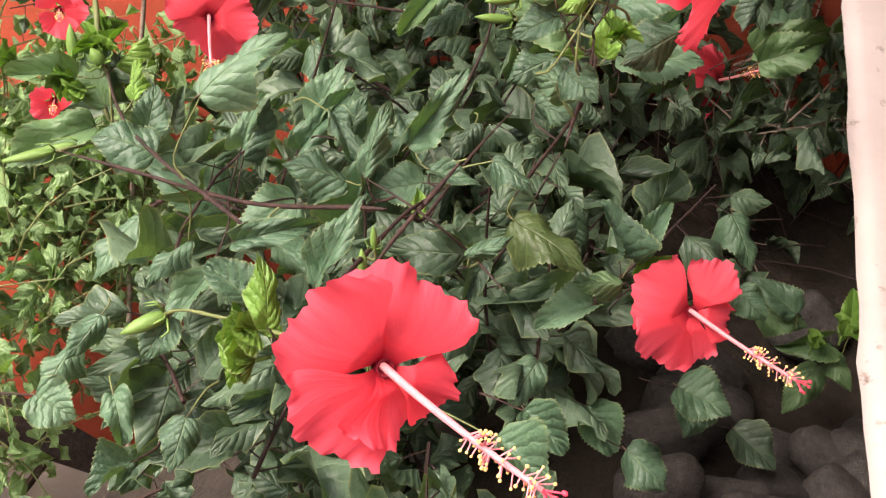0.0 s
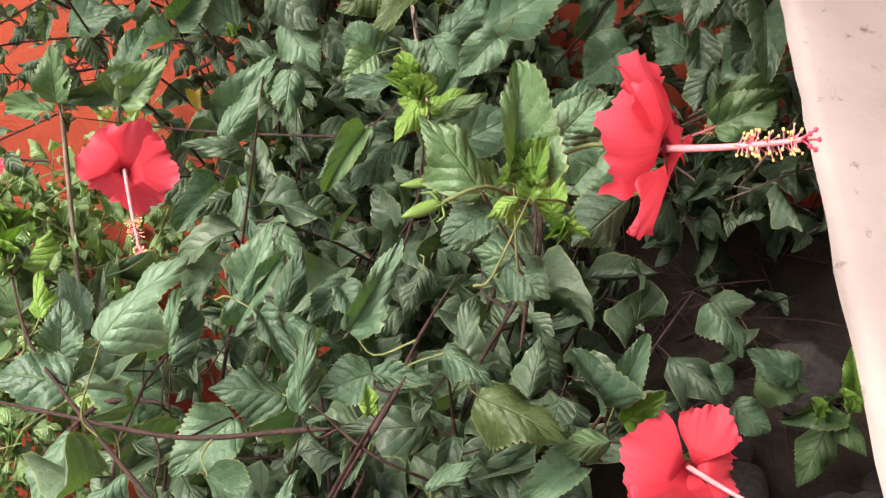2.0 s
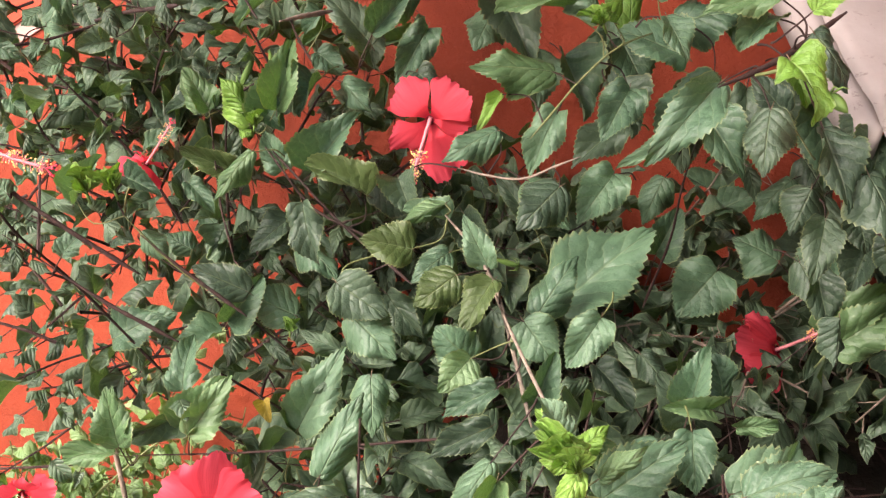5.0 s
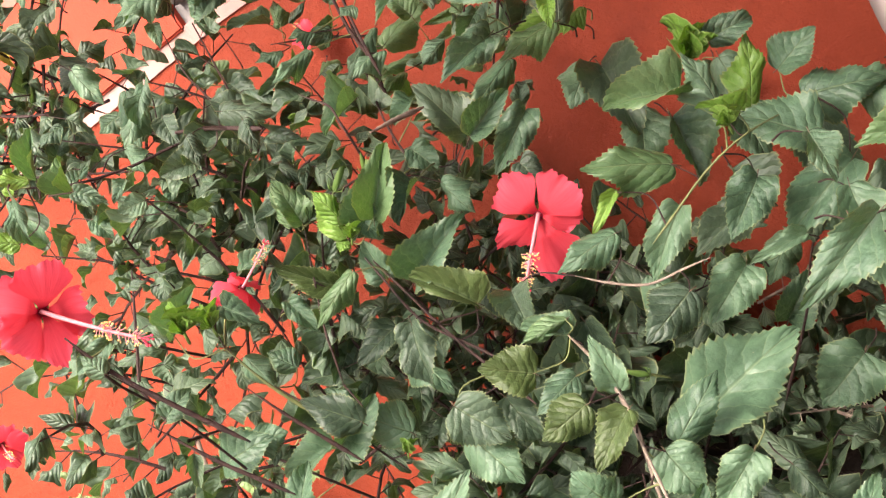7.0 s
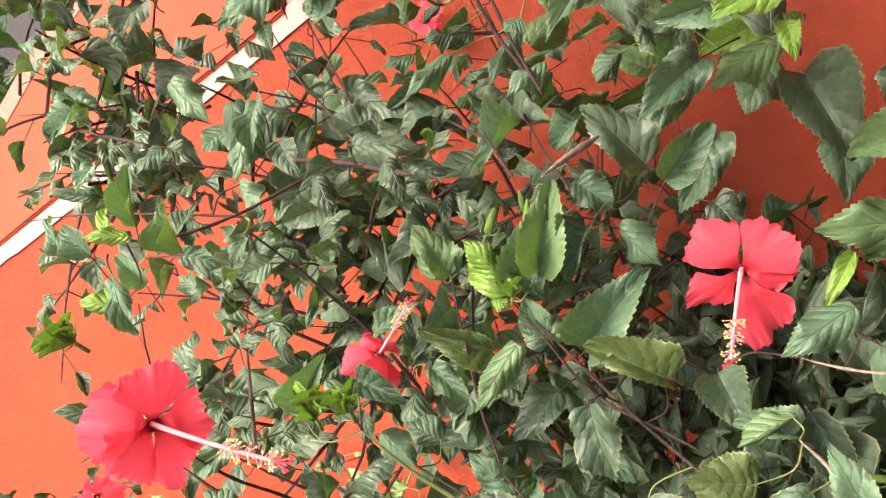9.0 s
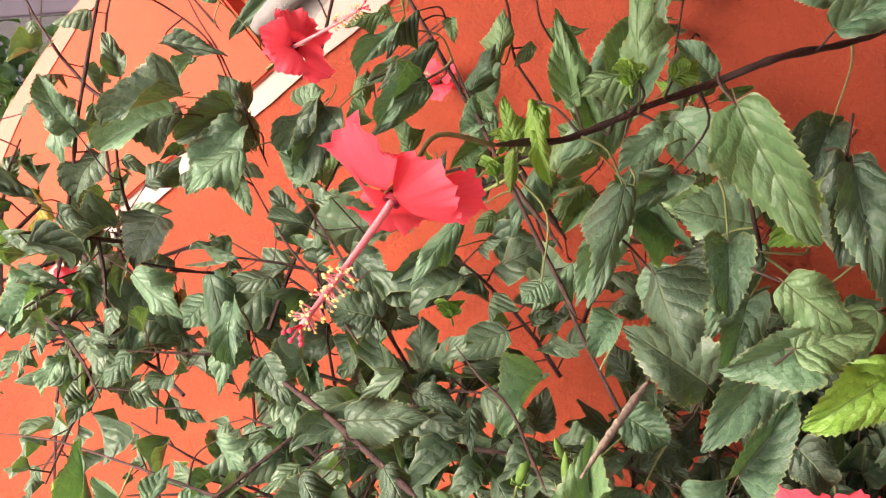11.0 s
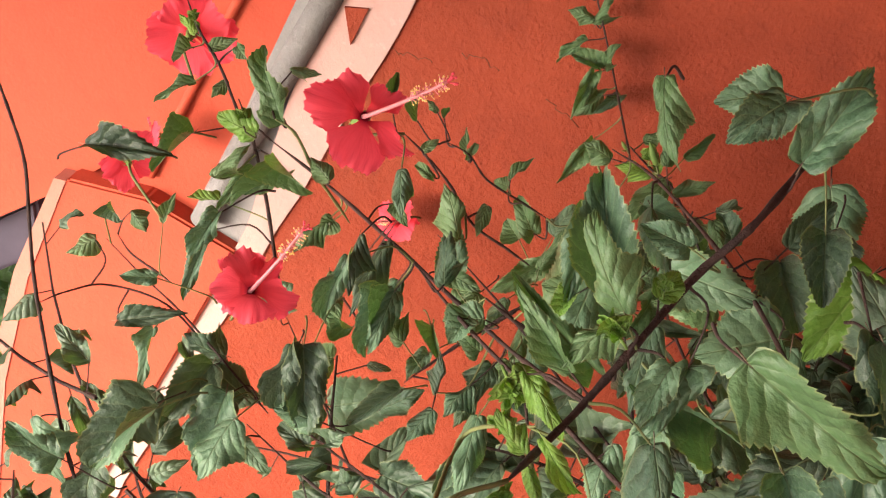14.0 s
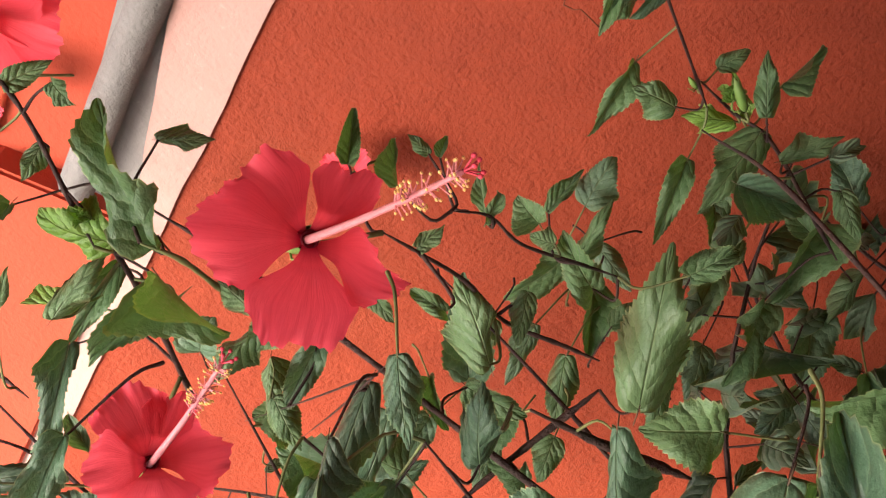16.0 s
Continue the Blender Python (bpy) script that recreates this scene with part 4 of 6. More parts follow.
branch([(-0.267, 2.311, 0.914), (-0.225, 2.173, 0.839), (-0.192, 2.022, 0.766), (-0.160, 1.897, 0.726)], 0.0025, 0.0040, BARK, [
    ((-0.151, 1.928, 0.789), (-0.172, 1.916, 0.763), 0.031, "m"),
    ((-0.268, 2.149, 0.852), (-0.274, 2.160, 0.876), 0.019, "l"),
    ((-0.173, 2.194, 0.914), (-0.169, 2.210, 0.949), 0.022, "l"),
    ], [
])
branch([(0.252, 1.651, 0.795), (0.175, 1.603, 0.770), (0.135, 1.606, 0.735), (0.098, 1.600, 0.690)], 0.0020, 0.0030, BARK_GREEN, [
    ((0.245, 1.621, 0.760), (0.172, 1.626, 0.781), 0.066, "m"),
    ((0.287, 1.646, 0.730), (0.227, 1.655, 0.653), 0.057, "m"),
    ((0.376, 1.671, 0.756), (0.392, 1.648, 0.708), 0.040, "y"),
    ((0.246, 1.665, 0.795), (0.321, 1.652, 0.810), 0.056, "m"),
    ((0.305, 1.677, 0.803), (0.353, 1.656, 0.790), 0.056, "m"),
    ((0.194, 1.671, 0.786), (0.189, 1.674, 0.860), 0.040, "y"),
    ((0.159, 1.585, 0.791), (0.120, 1.585, 0.796), 0.015, "y"),
    ((0.150, 1.621, 0.793), (0.115, 1.627, 0.846), 0.037, "m"),
    ], [
    ((0.052, 1.656, 0.710), (0.029, 1.649, 0.668), 0.016, "y"),
    ((0.156, 1.686, 0.856), (0.198, 1.685, 0.875), 0.032, "m"),
    ((0.224, 1.681, 0.822), (0.260, 1.680, 0.861), 0.043, "m"),
    ((0.372, 1.339, 0.619), (0.368, 1.336, 0.575), 0.035, "d"),
    ((0.419, 1.401, 0.628), (0.427, 1.385, 0.570), 0.040, "d"),
    ((0.333, 1.411, 0.619), (0.319, 1.393, 0.562), 0.037, "d"),
    ((0.399, 1.423, 0.691), (0.389, 1.414, 0.655), 0.041, "d"),
    ], [
    ((0.189, 1.630, 0.721), (0.158, 1.607, 0.666), 0.048, "m"),
    ((0.184, 1.707, 0.717), (0.206, 1.686, 0.664), 0.053, "d"),
])
branch([(-0.228, 1.794, 0.650), (-0.196, 1.776, 0.612), (-0.152, 1.749, 0.564), (-0.091, 1.706, 0.540)], 0.0020, 0.0040, BARK, [
    ((-0.225, 1.796, 0.652), (-0.218, 1.804, 0.675), 0.022, "y"),
    ((-0.242, 1.784, 0.650), (-0.225, 1.780, 0.643), 0.019, "y"),
    ((-0.217, 1.798, 0.674), (-0.191, 1.789, 0.650), 0.033, "m"),
])
branch([(-0.280, 1.814, 0.664), (-0.272, 1.789, 0.620), (-0.258, 1.734, 0.567), (-0.248, 1.724, 0.533)], 0.0020, 0.0030, BARK, [
])
branch([(0.093, 1.925, 1.006), (0.028, 1.862, 1.011), (-0.036, 1.771, 1.030), (-0.081, 1.762, 1.021), (-0.124, 1.719, 1.024), (-0.172, 1.684, 1.021), (-0.197, 1.643, 1.034)], 0.0055, 0.0040, BARK, [
    ((-0.015, 1.587, 0.903), (-0.015, 1.563, 0.878), 0.017, "y"),
    ((-0.190, 1.718, 1.036), (-0.189, 1.696, 1.001), 0.014, "y"),
    ((0.034, 1.920, 1.036), (-0.008, 1.926, 1.049), 0.036, "m"),
    ((0.007, 1.801, 1.037), (0.069, 1.819, 1.062), 0.033, "m"),
    ((-0.107, 1.727, 1.037), (-0.090, 1.736, 1.040), 0.017, "y"),
    ], [
])
branch([(-0.205, 1.753, 0.983), (-0.236, 1.841, 0.944), (-0.269, 1.902, 0.917), (-0.285, 1.871, 0.921), (-0.290, 1.789, 0.946)], 0.0028, 0.0035, BARK_GREEN, [
    ((-0.202, 1.792, 1.007), (-0.213, 1.773, 0.988), 0.018, "y"),
    ((-0.126, 1.856, 0.990), (-0.099, 1.905, 1.047), 0.040, "m"),
    ((-0.153, 1.859, 0.998), (-0.173, 1.850, 0.993), 0.016, "y"),
    ((-0.202, 1.745, 0.907), (-0.216, 1.736, 0.898), 0.022, "m"),
])
branch([(-0.347, 2.217, 1.106), (-0.322, 2.192, 1.061), (-0.290, 2.148, 0.999), (-0.260, 2.103, 0.938), (-0.229, 2.059, 0.877), (-0.205, 2.031, 0.843)], 0.0030, 0.0050, BARK, [
    ((-0.148, 2.070, 0.890), (-0.181, 2.073, 0.918), 0.035, "l"),
    ((-0.281, 2.033, 0.853), (-0.325, 1.991, 0.816), 0.026, "m"),
    ((-0.275, 2.048, 0.875), (-0.305, 2.029, 0.870), 0.023, "m"),
    ((-0.301, 2.036, 0.889), (-0.282, 2.049, 0.916), 0.012, "d"),
    ((-0.409, 2.231, 1.144), (-0.455, 2.213, 1.133), 0.019, "l"),
    ((-0.329, 2.183, 1.020), (-0.345, 2.178, 1.017), 0.020, "l"),
])
branch([(-0.309, 2.089, 1.149), (-0.301, 2.090, 1.130), (-0.309, 2.120, 1.086), (-0.311, 2.142, 1.046)], 0.0028, 0.0032, BARK_GREEN, [
    ((-0.304, 2.096, 1.143), (-0.293, 2.129, 1.198), 0.027, "l"),
    ((-0.299, 2.104, 1.078), (-0.304, 2.112, 1.101), 0.018, "l"),
    ((-0.283, 2.123, 1.170), (-0.262, 2.119, 1.157), 0.011, "l"),
])
branch([(-0.348, 2.230, 1.252), (-0.349, 2.208, 1.226), (-0.344, 2.180, 1.194), (-0.344, 2.150, 1.163)], 0.0022, 0.0030, BARK, [
    ((-0.347, 2.195, 1.209), (-0.322, 2.198, 1.204), 0.012, "l"),
    ((-0.322, 2.179, 1.201), (-0.318, 2.171, 1.188), 0.012, "l"),
    ((-0.376, 2.201, 1.189), (-0.414, 2.193, 1.191), 0.012, "l"),
    ((-0.345, 2.173, 1.181), (-0.361, 2.162, 1.176), 0.012, "l"),
    ((-0.362, 2.202, 1.216), (-0.380, 2.194, 1.213), 0.015, "l"),
    ((-0.353, 2.207, 1.225), (-0.360, 2.222, 1.244), 0.011, "y"),
])
branch([(-0.335, 2.132, 1.169), (-0.346, 2.149, 1.131), (-0.370, 2.176, 1.071), (-0.404, 2.210, 0.999)], 0.0030, 0.0040, BARK, [
    ((-0.338, 2.133, 1.137), (-0.359, 2.150, 1.164), 0.026, "y"),
    ((-0.389, 2.134, 1.120), (-0.350, 2.145, 1.128), 0.017, "l"),
    ((-0.334, 2.134, 1.108), (-0.318, 2.111, 1.074), 0.021, "l"),
    ((-0.369, 2.188, 1.098), (-0.414, 2.175, 1.083), 0.014, "l"),
    ((-0.421, 2.225, 1.077), (-0.446, 2.226, 1.094), 0.010, "y"),
])
branch([(0.010, 2.449, 1.092), (0.001, 2.453, 1.043), (-0.008, 2.456, 0.998), (-0.016, 2.460, 0.960), (-0.027, 2.464, 0.912), (-0.047, 2.372, 0.886)], 0.0018, 0.0025, BARK, [
    ((-0.041, 2.469, 0.943), (-0.087, 2.444, 0.916), 0.015, "l"),
    ((-0.047, 2.470, 0.923), (-0.080, 2.454, 0.922), 0.014, "l"),
    ((-0.032, 2.466, 0.982), (-0.072, 2.479, 0.971), 0.011, "l"),
    ((-0.015, 2.459, 1.002), (-0.036, 2.467, 1.022), 0.019, "l"),
    ((-0.016, 2.459, 0.995), (0.014, 2.448, 1.018), 0.020, "l"),
    ((-0.033, 2.466, 0.948), (-0.055, 2.474, 0.977), 0.022, "l"),
    ((-0.027, 2.464, 0.945), (-0.001, 2.454, 0.963), 0.019, "l"),
    ((-0.043, 2.470, 0.915), (-0.080, 2.469, 0.908), 0.026, "l"),
    ((-0.007, 2.456, 1.033), (0.015, 2.448, 1.057), 0.016, "y"),
    ((-0.012, 2.458, 1.028), (-0.021, 2.462, 1.051), 0.016, "y"),
    ], [
    ((-0.002, 2.454, 1.054), (-0.014, 2.459, 1.078), 0.019, "l"),
])
branch([(-0.047, 2.379, 0.883), (-0.038, 2.353, 0.855), (-0.028, 2.330, 0.834), (-0.034, 2.272, 0.801)], 0.0025, 0.0035, BARK, [
    ((-0.041, 2.353, 0.850), (-0.070, 2.354, 0.876), 0.020, "y"),
    ((-0.034, 2.356, 0.845), (-0.024, 2.374, 0.871), 0.011, "y"),
    ((-0.064, 2.293, 0.846), (-0.036, 2.280, 0.813), 0.030, "m"),
    ((0.002, 2.371, 0.841), (0.039, 2.377, 0.848), 0.013, "l"),
    ((-0.029, 2.386, 0.873), (-0.004, 2.389, 0.868), 0.015, "l"),
    ((-0.177, 2.441, 0.750), (-0.173, 2.407, 0.721), 0.023, "m"),
    ], [
    ((-0.190, 2.307, 0.741), (-0.186, 2.324, 0.761), 0.029, "l"),
    ((-0.007, 2.293, 0.795), (-0.016, 2.271, 0.768), 0.017, "l"),
    ((-0.164, 2.418, 0.810), (-0.125, 2.432, 0.822), 0.031, "m"),
    ((-0.078, 2.435, 0.734), (-0.100, 2.412, 0.715), 0.024, "l"),
    ((-0.057, 2.237, 0.686), (-0.065, 2.206, 0.643), 0.016, "m"),
    ((-0.200, 2.395, 0.835), (-0.202, 2.409, 0.856), 0.028, "l"),
    ], [
    ((-0.190, 2.301, 0.790), (-0.163, 2.307, 0.791), 0.017, "l"),
    ((-0.157, 2.296, 0.768), (-0.190, 2.273, 0.740), 0.031, "l"),
    ((-0.029, 2.367, 0.706), (-0.036, 2.395, 0.732), 0.019, "l"),
    ((-0.107, 2.259, 0.669), (-0.103, 2.236, 0.638), 0.030, "d"),
    ((-0.093, 2.393, 0.702), (-0.085, 2.411, 0.728), 0.028, "l"),
    ((-0.010, 2.362, 0.651), (-0.054, 2.348, 0.637), 0.021, "l"),
    ], [
    ((0.100, 2.219, 0.806), (0.070, 2.185, 0.746), 0.066, "m"),
    ((0.308, 2.335, 0.786), (0.296, 2.340, 0.691), 0.080, "m"),
])
branch([(-0.223, 2.090, 1.087), (-0.217, 2.097, 1.061), (-0.213, 2.117, 1.020), (-0.214, 2.135, 0.973), (-0.199, 2.139, 0.937)], 0.0018, 0.0030, BARK, [
    ((-0.195, 2.134, 0.982), (-0.215, 2.122, 0.966), 0.013, "l"),
    ((-0.223, 2.125, 1.108), (-0.208, 2.137, 1.123), 0.010, "l"),
    ((-0.218, 2.065, 1.050), (-0.226, 2.074, 1.064), 0.009, "l"),
    ((-0.217, 2.099, 1.065), (-0.201, 2.101, 1.066), 0.009, "l"),
])
branch([(-0.199, 2.127, 1.054), (-0.188, 2.143, 1.029), (-0.185, 2.153, 0.997), (-0.167, 2.163, 0.958)], 0.0015, 0.0025, BARK, [
    ((-0.169, 2.207, 0.969), (-0.140, 2.220, 0.971), 0.010, "l"),
    ((-0.212, 2.127, 1.082), (-0.202, 2.142, 1.095), 0.009, "l"),
    ((-0.190, 2.152, 1.028), (-0.179, 2.165, 1.045), 0.007, "l"),
    ((-0.192, 2.145, 1.026), (-0.179, 2.155, 1.032), 0.007, "l"),
    ((-0.172, 2.163, 0.979), (-0.180, 2.170, 0.988), 0.013, "l"),
    ((-0.195, 2.151, 1.074), (-0.198, 2.157, 1.086), 0.007, "l"),
    ((-0.193, 2.162, 1.063), (-0.185, 2.168, 1.067), 0.006, "l"),
    ((-0.120, 2.157, 0.916), (-0.091, 2.158, 0.912), 0.018, "l"),
])
branch([(-0.532, 2.239, 1.295), (-0.542, 2.226, 1.241), (-0.556, 2.222, 1.195), (-0.582, 2.209, 1.144), (-0.605, 2.184, 1.089), (-0.652, 2.166, 0.974), (-0.666, 2.138, 0.913), (-0.689, 2.114, 0.840)], 0.0030, 0.0050, BARK, [
    ((-0.641, 2.160, 0.925), (-0.666, 2.133, 0.888), 0.044, "d"),
    ((-0.704, 2.142, 0.891), (-0.684, 2.114, 0.849), 0.022, "w"),
])
branch([(-0.597, 2.163, 1.087), (-0.580, 2.189, 1.077), (-0.566, 2.243, 1.050), (-0.525, 2.235, 1.007), (-0.507, 2.215, 0.944)], 0.0018, 0.0025, BARK, [
    ((-0.539, 2.206, 1.000), (-0.569, 2.176, 0.962), 0.020, "m"),
    ((-0.548, 2.237, 1.097), (-0.579, 2.236, 1.099), 0.022, "l"),
    ((-0.497, 2.283, 1.070), (-0.475, 2.301, 1.085), 0.013, "l"),
    ((-0.570, 2.225, 1.018), (-0.505, 2.213, 0.996), 0.019, "d"),
])
branch([(-0.574, 2.333, 1.071), (-0.551, 2.296, 1.028), (-0.515, 2.231, 0.990), (-0.478, 2.158, 0.917)], 0.0015, 0.0028, BARK, [
    ((-0.503, 2.184, 0.948), (-0.562, 2.169, 0.928), 0.043, "d"),
    ((-0.492, 2.178, 0.907), (-0.511, 2.192, 0.956), 0.038, "d"),
    ((-0.494, 2.206, 0.942), (-0.519, 2.212, 0.979), 0.034, "m"),
    ((-0.536, 2.297, 1.108), (-0.533, 2.288, 1.089), 0.019, "m"),
])
branch([(-0.266, 2.062, 0.995), (-0.243, 1.988, 0.950), (-0.213, 1.940, 0.879), (-0.192, 1.883, 0.842)], 0.0030, 0.0045, BARK, [
])
branch([(-0.791, 2.034, 0.696), (-0.681, 1.963, 0.716), (-0.584, 1.885, 0.729), (-0.482, 1.800, 0.740)], 0.0018, 0.0030, BARK, [
    ((-0.597, 1.996, 0.777), (-0.621, 1.980, 0.752), 0.025, "m"),
    ((-0.480, 1.847, 0.761), (-0.457, 1.833, 0.733), 0.025, "m"),
    ((-0.541, 1.822, 0.723), (-0.524, 1.845, 0.743), 0.020, "m"),
    ((-0.606, 1.819, 0.719), (-0.612, 1.839, 0.747), 0.018, "y"),
    ((-0.692, 2.050, 0.754), (-0.708, 2.028, 0.727), 0.023, "m"),
])
branch([(-0.591, 1.707, 0.748), (-0.561, 1.731, 0.738), (-0.517, 1.751, 0.736), (-0.469, 1.787, 0.745), (-0.429, 1.817, 0.760)], 0.0020, 0.0040, BARK, [
    ((-0.568, 1.788, 0.740), (-0.575, 1.813, 0.790), 0.020, "m"),
    ((-0.424, 1.676, 0.725), (-0.451, 1.673, 0.715), 0.024, "m"),
    ((-0.550, 1.703, 0.750), (-0.588, 1.699, 0.750), 0.017, "y"),
    ((-0.616, 1.716, 0.737), (-0.624, 1.736, 0.762), 0.016, "m"),
    ((-0.544, 1.591, 0.762), (-0.566, 1.605, 0.781), 0.022, "m"),
    ((-0.489, 1.658, 0.741), (-0.457, 1.658, 0.730), 0.021, "m"),
    ((-0.444, 1.684, 0.746), (-0.452, 1.664, 0.726), 0.017, "m"),
    ((-0.509, 1.724, 0.729), (-0.524, 1.742, 0.766), 0.021, "l"),
])
branch([(-0.493, 2.144, 0.894), (-0.455, 2.092, 0.834), (-0.424, 2.056, 0.805), (-0.390, 1.993, 0.781)], 0.0025, 0.0035, BARK, [
    ((-0.369, 2.008, 0.782), (-0.408, 2.007, 0.799), 0.041, "d"),
    ((-0.393, 2.088, 0.812), (-0.353, 2.068, 0.780), 0.041, "d"),
])
branch([(-0.280, 1.866, 0.810), (-0.259, 1.813, 0.807), (-0.237, 1.769, 0.802), (-0.223, 1.720, 0.788)], 0.0020, 0.0030, BARK, [
])
branch([(-0.192, 1.709, 0.778), (-0.172, 1.745, 0.784), (-0.151, 1.782, 0.789)], 0.0050, 0.0070, BARK_GREY, [
])
branch([(-0.541, 2.100, 0.759), (-0.463, 1.963, 0.764), (-0.387, 1.835, 0.780), (-0.315, 1.711, 0.789)], 0.0040, 0.0060, BARK, [
    ((-0.548, 2.102, 0.779), (-0.575, 2.092, 0.757), 0.039, "m"),
    ((-0.533, 2.085, 0.811), (-0.512, 2.043, 0.736), 0.043, "m"),
    ((-0.393, 1.781, 0.747), (-0.426, 1.770, 0.737), 0.033, "d"),
    ((-0.356, 1.776, 0.803), (-0.298, 1.777, 0.798), 0.036, "d"),
    ((-0.455, 1.936, 0.786), (-0.434, 1.912, 0.751), 0.030, "d"),
    ((-0.389, 1.742, 0.781), (-0.373, 1.722, 0.752), 0.027, "d"),
    ((-0.323, 1.713, 0.798), (-0.309, 1.701, 0.766), 0.025, "d"),
    ((-0.634, 2.081, 0.731), (-0.619, 2.113, 0.761), 0.025, "m"),
])
branch([(-0.785, 2.084, 0.812), (-0.725, 2.120, 0.809), (-0.659, 2.168, 0.807), (-0.613, 2.196, 0.783)], 0.0020, 0.0030, BARK, [
    ((-0.603, 2.174, 0.848), (-0.629, 2.144, 0.809), 0.066, "d"),
    ((-0.717, 2.115, 0.807), (-0.750, 2.086, 0.776), 0.042, "m"),
])
branch([(-0.565, 2.344, 1.066), (-0.563, 2.339, 1.043), (-0.539, 2.303, 1.023)], 0.0020, 0.0030, BARK, [
    ((-0.539, 2.345, 1.081), (-0.534, 2.331, 1.057), 0.021, "l"),
])
branch([(-0.422, 2.264, 0.915), (-0.343, 2.174, 0.969), (-0.285, 2.103, 1.014)], 0.0010, 0.0015, BARK, [
    ((-0.365, 2.177, 0.920), (-0.379, 2.189, 0.942), 0.020, "l"),
    ((-0.373, 2.213, 0.954), (-0.376, 2.193, 0.925), 0.020, "l"),
    ((-0.373, 2.255, 0.953), (-0.392, 2.232, 0.934), 0.020, "l"),
    ((-0.324, 2.322, 0.819), (-0.329, 2.293, 0.793), 0.018, "l"),
    ((-0.288, 2.383, 0.819), (-0.285, 2.363, 0.785), 0.022, "l"),
    ((-0.328, 2.342, 0.709), (-0.361, 2.326, 0.695), 0.021, "m"),
    ((-0.264, 2.347, 0.818), (-0.290, 2.327, 0.813), 0.024, "l"),
    ((-0.260, 2.242, 0.781), (-0.286, 2.228, 0.767), 0.021, "l"),
])
branch([(-0.355, 2.163, 0.956), (-0.314, 2.127, 0.987), (-0.283, 2.103, 1.010)], 0.0010, 0.0014, BARK, [
])
branch([(-0.070, 2.243, 0.935), (-0.049, 2.173, 0.913), (-0.042, 1.944, 0.909), (-0.048, 1.833, 0.889)], 0.0030, 0.0040, BARK, [
    ((0.042, 1.918, 0.878), (-0.029, 1.896, 0.852), 0.053, "y"),
    ((0.046, 1.832, 0.891), (0.023, 1.816, 0.863), 0.022, "y"),
    ((-0.088, 1.936, 0.949), (-0.041, 1.910, 0.904), 0.044, "m"),
    ((-0.036, 1.922, 0.861), (-0.097, 1.915, 0.884), 0.063, "m"),
    ((0.015, 1.786, 0.879), (0.013, 1.817, 0.948), 0.046, "d"),
    ((-0.093, 1.781, 0.888), (-0.072, 1.763, 0.845), 0.033, "m"),
    ], [
    ((-0.128, 1.962, 0.962), (-0.180, 1.918, 0.935), 0.042, "m"),
    ((-0.109, 1.850, 0.863), (-0.134, 1.835, 0.838), 0.027, "m"),
    ], [
    ((0.149, 2.065, 0.751), (0.141, 2.014, 0.669), 0.066, "m"),
    ((-0.057, 2.100, 0.818), (-0.103, 2.106, 0.841), 0.032, "l"),
])
spray([
    ((-0.129, 0.876, 0.334), (-0.085, 0.889, 0.395), 0.041, "m"),
    ((-0.124, 1.200, 0.158), (-0.216, 1.213, 0.174), 0.061, "m"),
    ((-0.217, 1.257, 0.183), (-0.247, 1.275, 0.232), 0.043, "m"),
    ((-0.269, 1.179, 0.191), (-0.340, 1.171, 0.121), 0.046, "l"),
    ((-0.302, 1.193, 0.230), (-0.364, 1.192, 0.208), 0.027, "l"),
    ((-0.269, 1.206, 0.209), (-0.308, 1.225, 0.249), 0.035, "l"),
    ((-0.272, 1.218, 0.249), (-0.249, 1.217, 0.289), 0.022, "y"),
    ((-0.193, 1.134, 0.132), (-0.214, 1.110, 0.068), 0.046, "m"),
    ((-0.034, 0.664, 0.279), (-0.066, 0.671, 0.286), 0.027, "m"),
    ((-0.002, 0.696, 0.290), (0.010, 0.712, 0.349), 0.021, "m"),
    ((-0.059, 0.731, 0.287), (-0.013, 0.740, 0.314), 0.019, "m"),
    ((-0.010, 0.938, 0.291), (-0.061, 0.930, 0.289), 0.039, "m"),
])
spray([
    ((0.003, 0.824, 0.332), (0.004, 0.835, 0.384), 0.017, "m"),
    ((0.030, 1.017, 0.319), (0.054, 1.024, 0.394), 0.028, "m"),
    ((-0.106, 1.058, 0.247), (-0.101, 1.071, 0.303), 0.024, "m"),
    ((0.090, 0.799, 0.306), (0.114, 0.803, 0.330), 0.015, "m"),
    ((0.093, 0.917, 0.351), (0.130, 0.901, 0.339), 0.025, "m"),
    ((0.136, 1.000, 0.289), (0.203, 0.978, 0.275), 0.048, "o"),
    ((0.245, 1.061, 0.275), (0.211, 1.067, 0.315), 0.034, "m"),
    ((0.264, 1.090, 0.271), (0.280, 1.110, 0.326), 0.027, "m"),
    ((0.246, 1.016, 0.264), (0.205, 1.015, 0.250), 0.025, "l"),
    ((0.231, 1.028, 0.232), (0.190, 1.011, 0.200), 0.037, "m"),
    ((0.580, 1.619, 0.125), (0.650, 1.616, 0.125), 0.054, "l"),
    ((0.668, 1.590, 0.123), (0.603, 1.573, 0.096), 0.039, "l"),
])
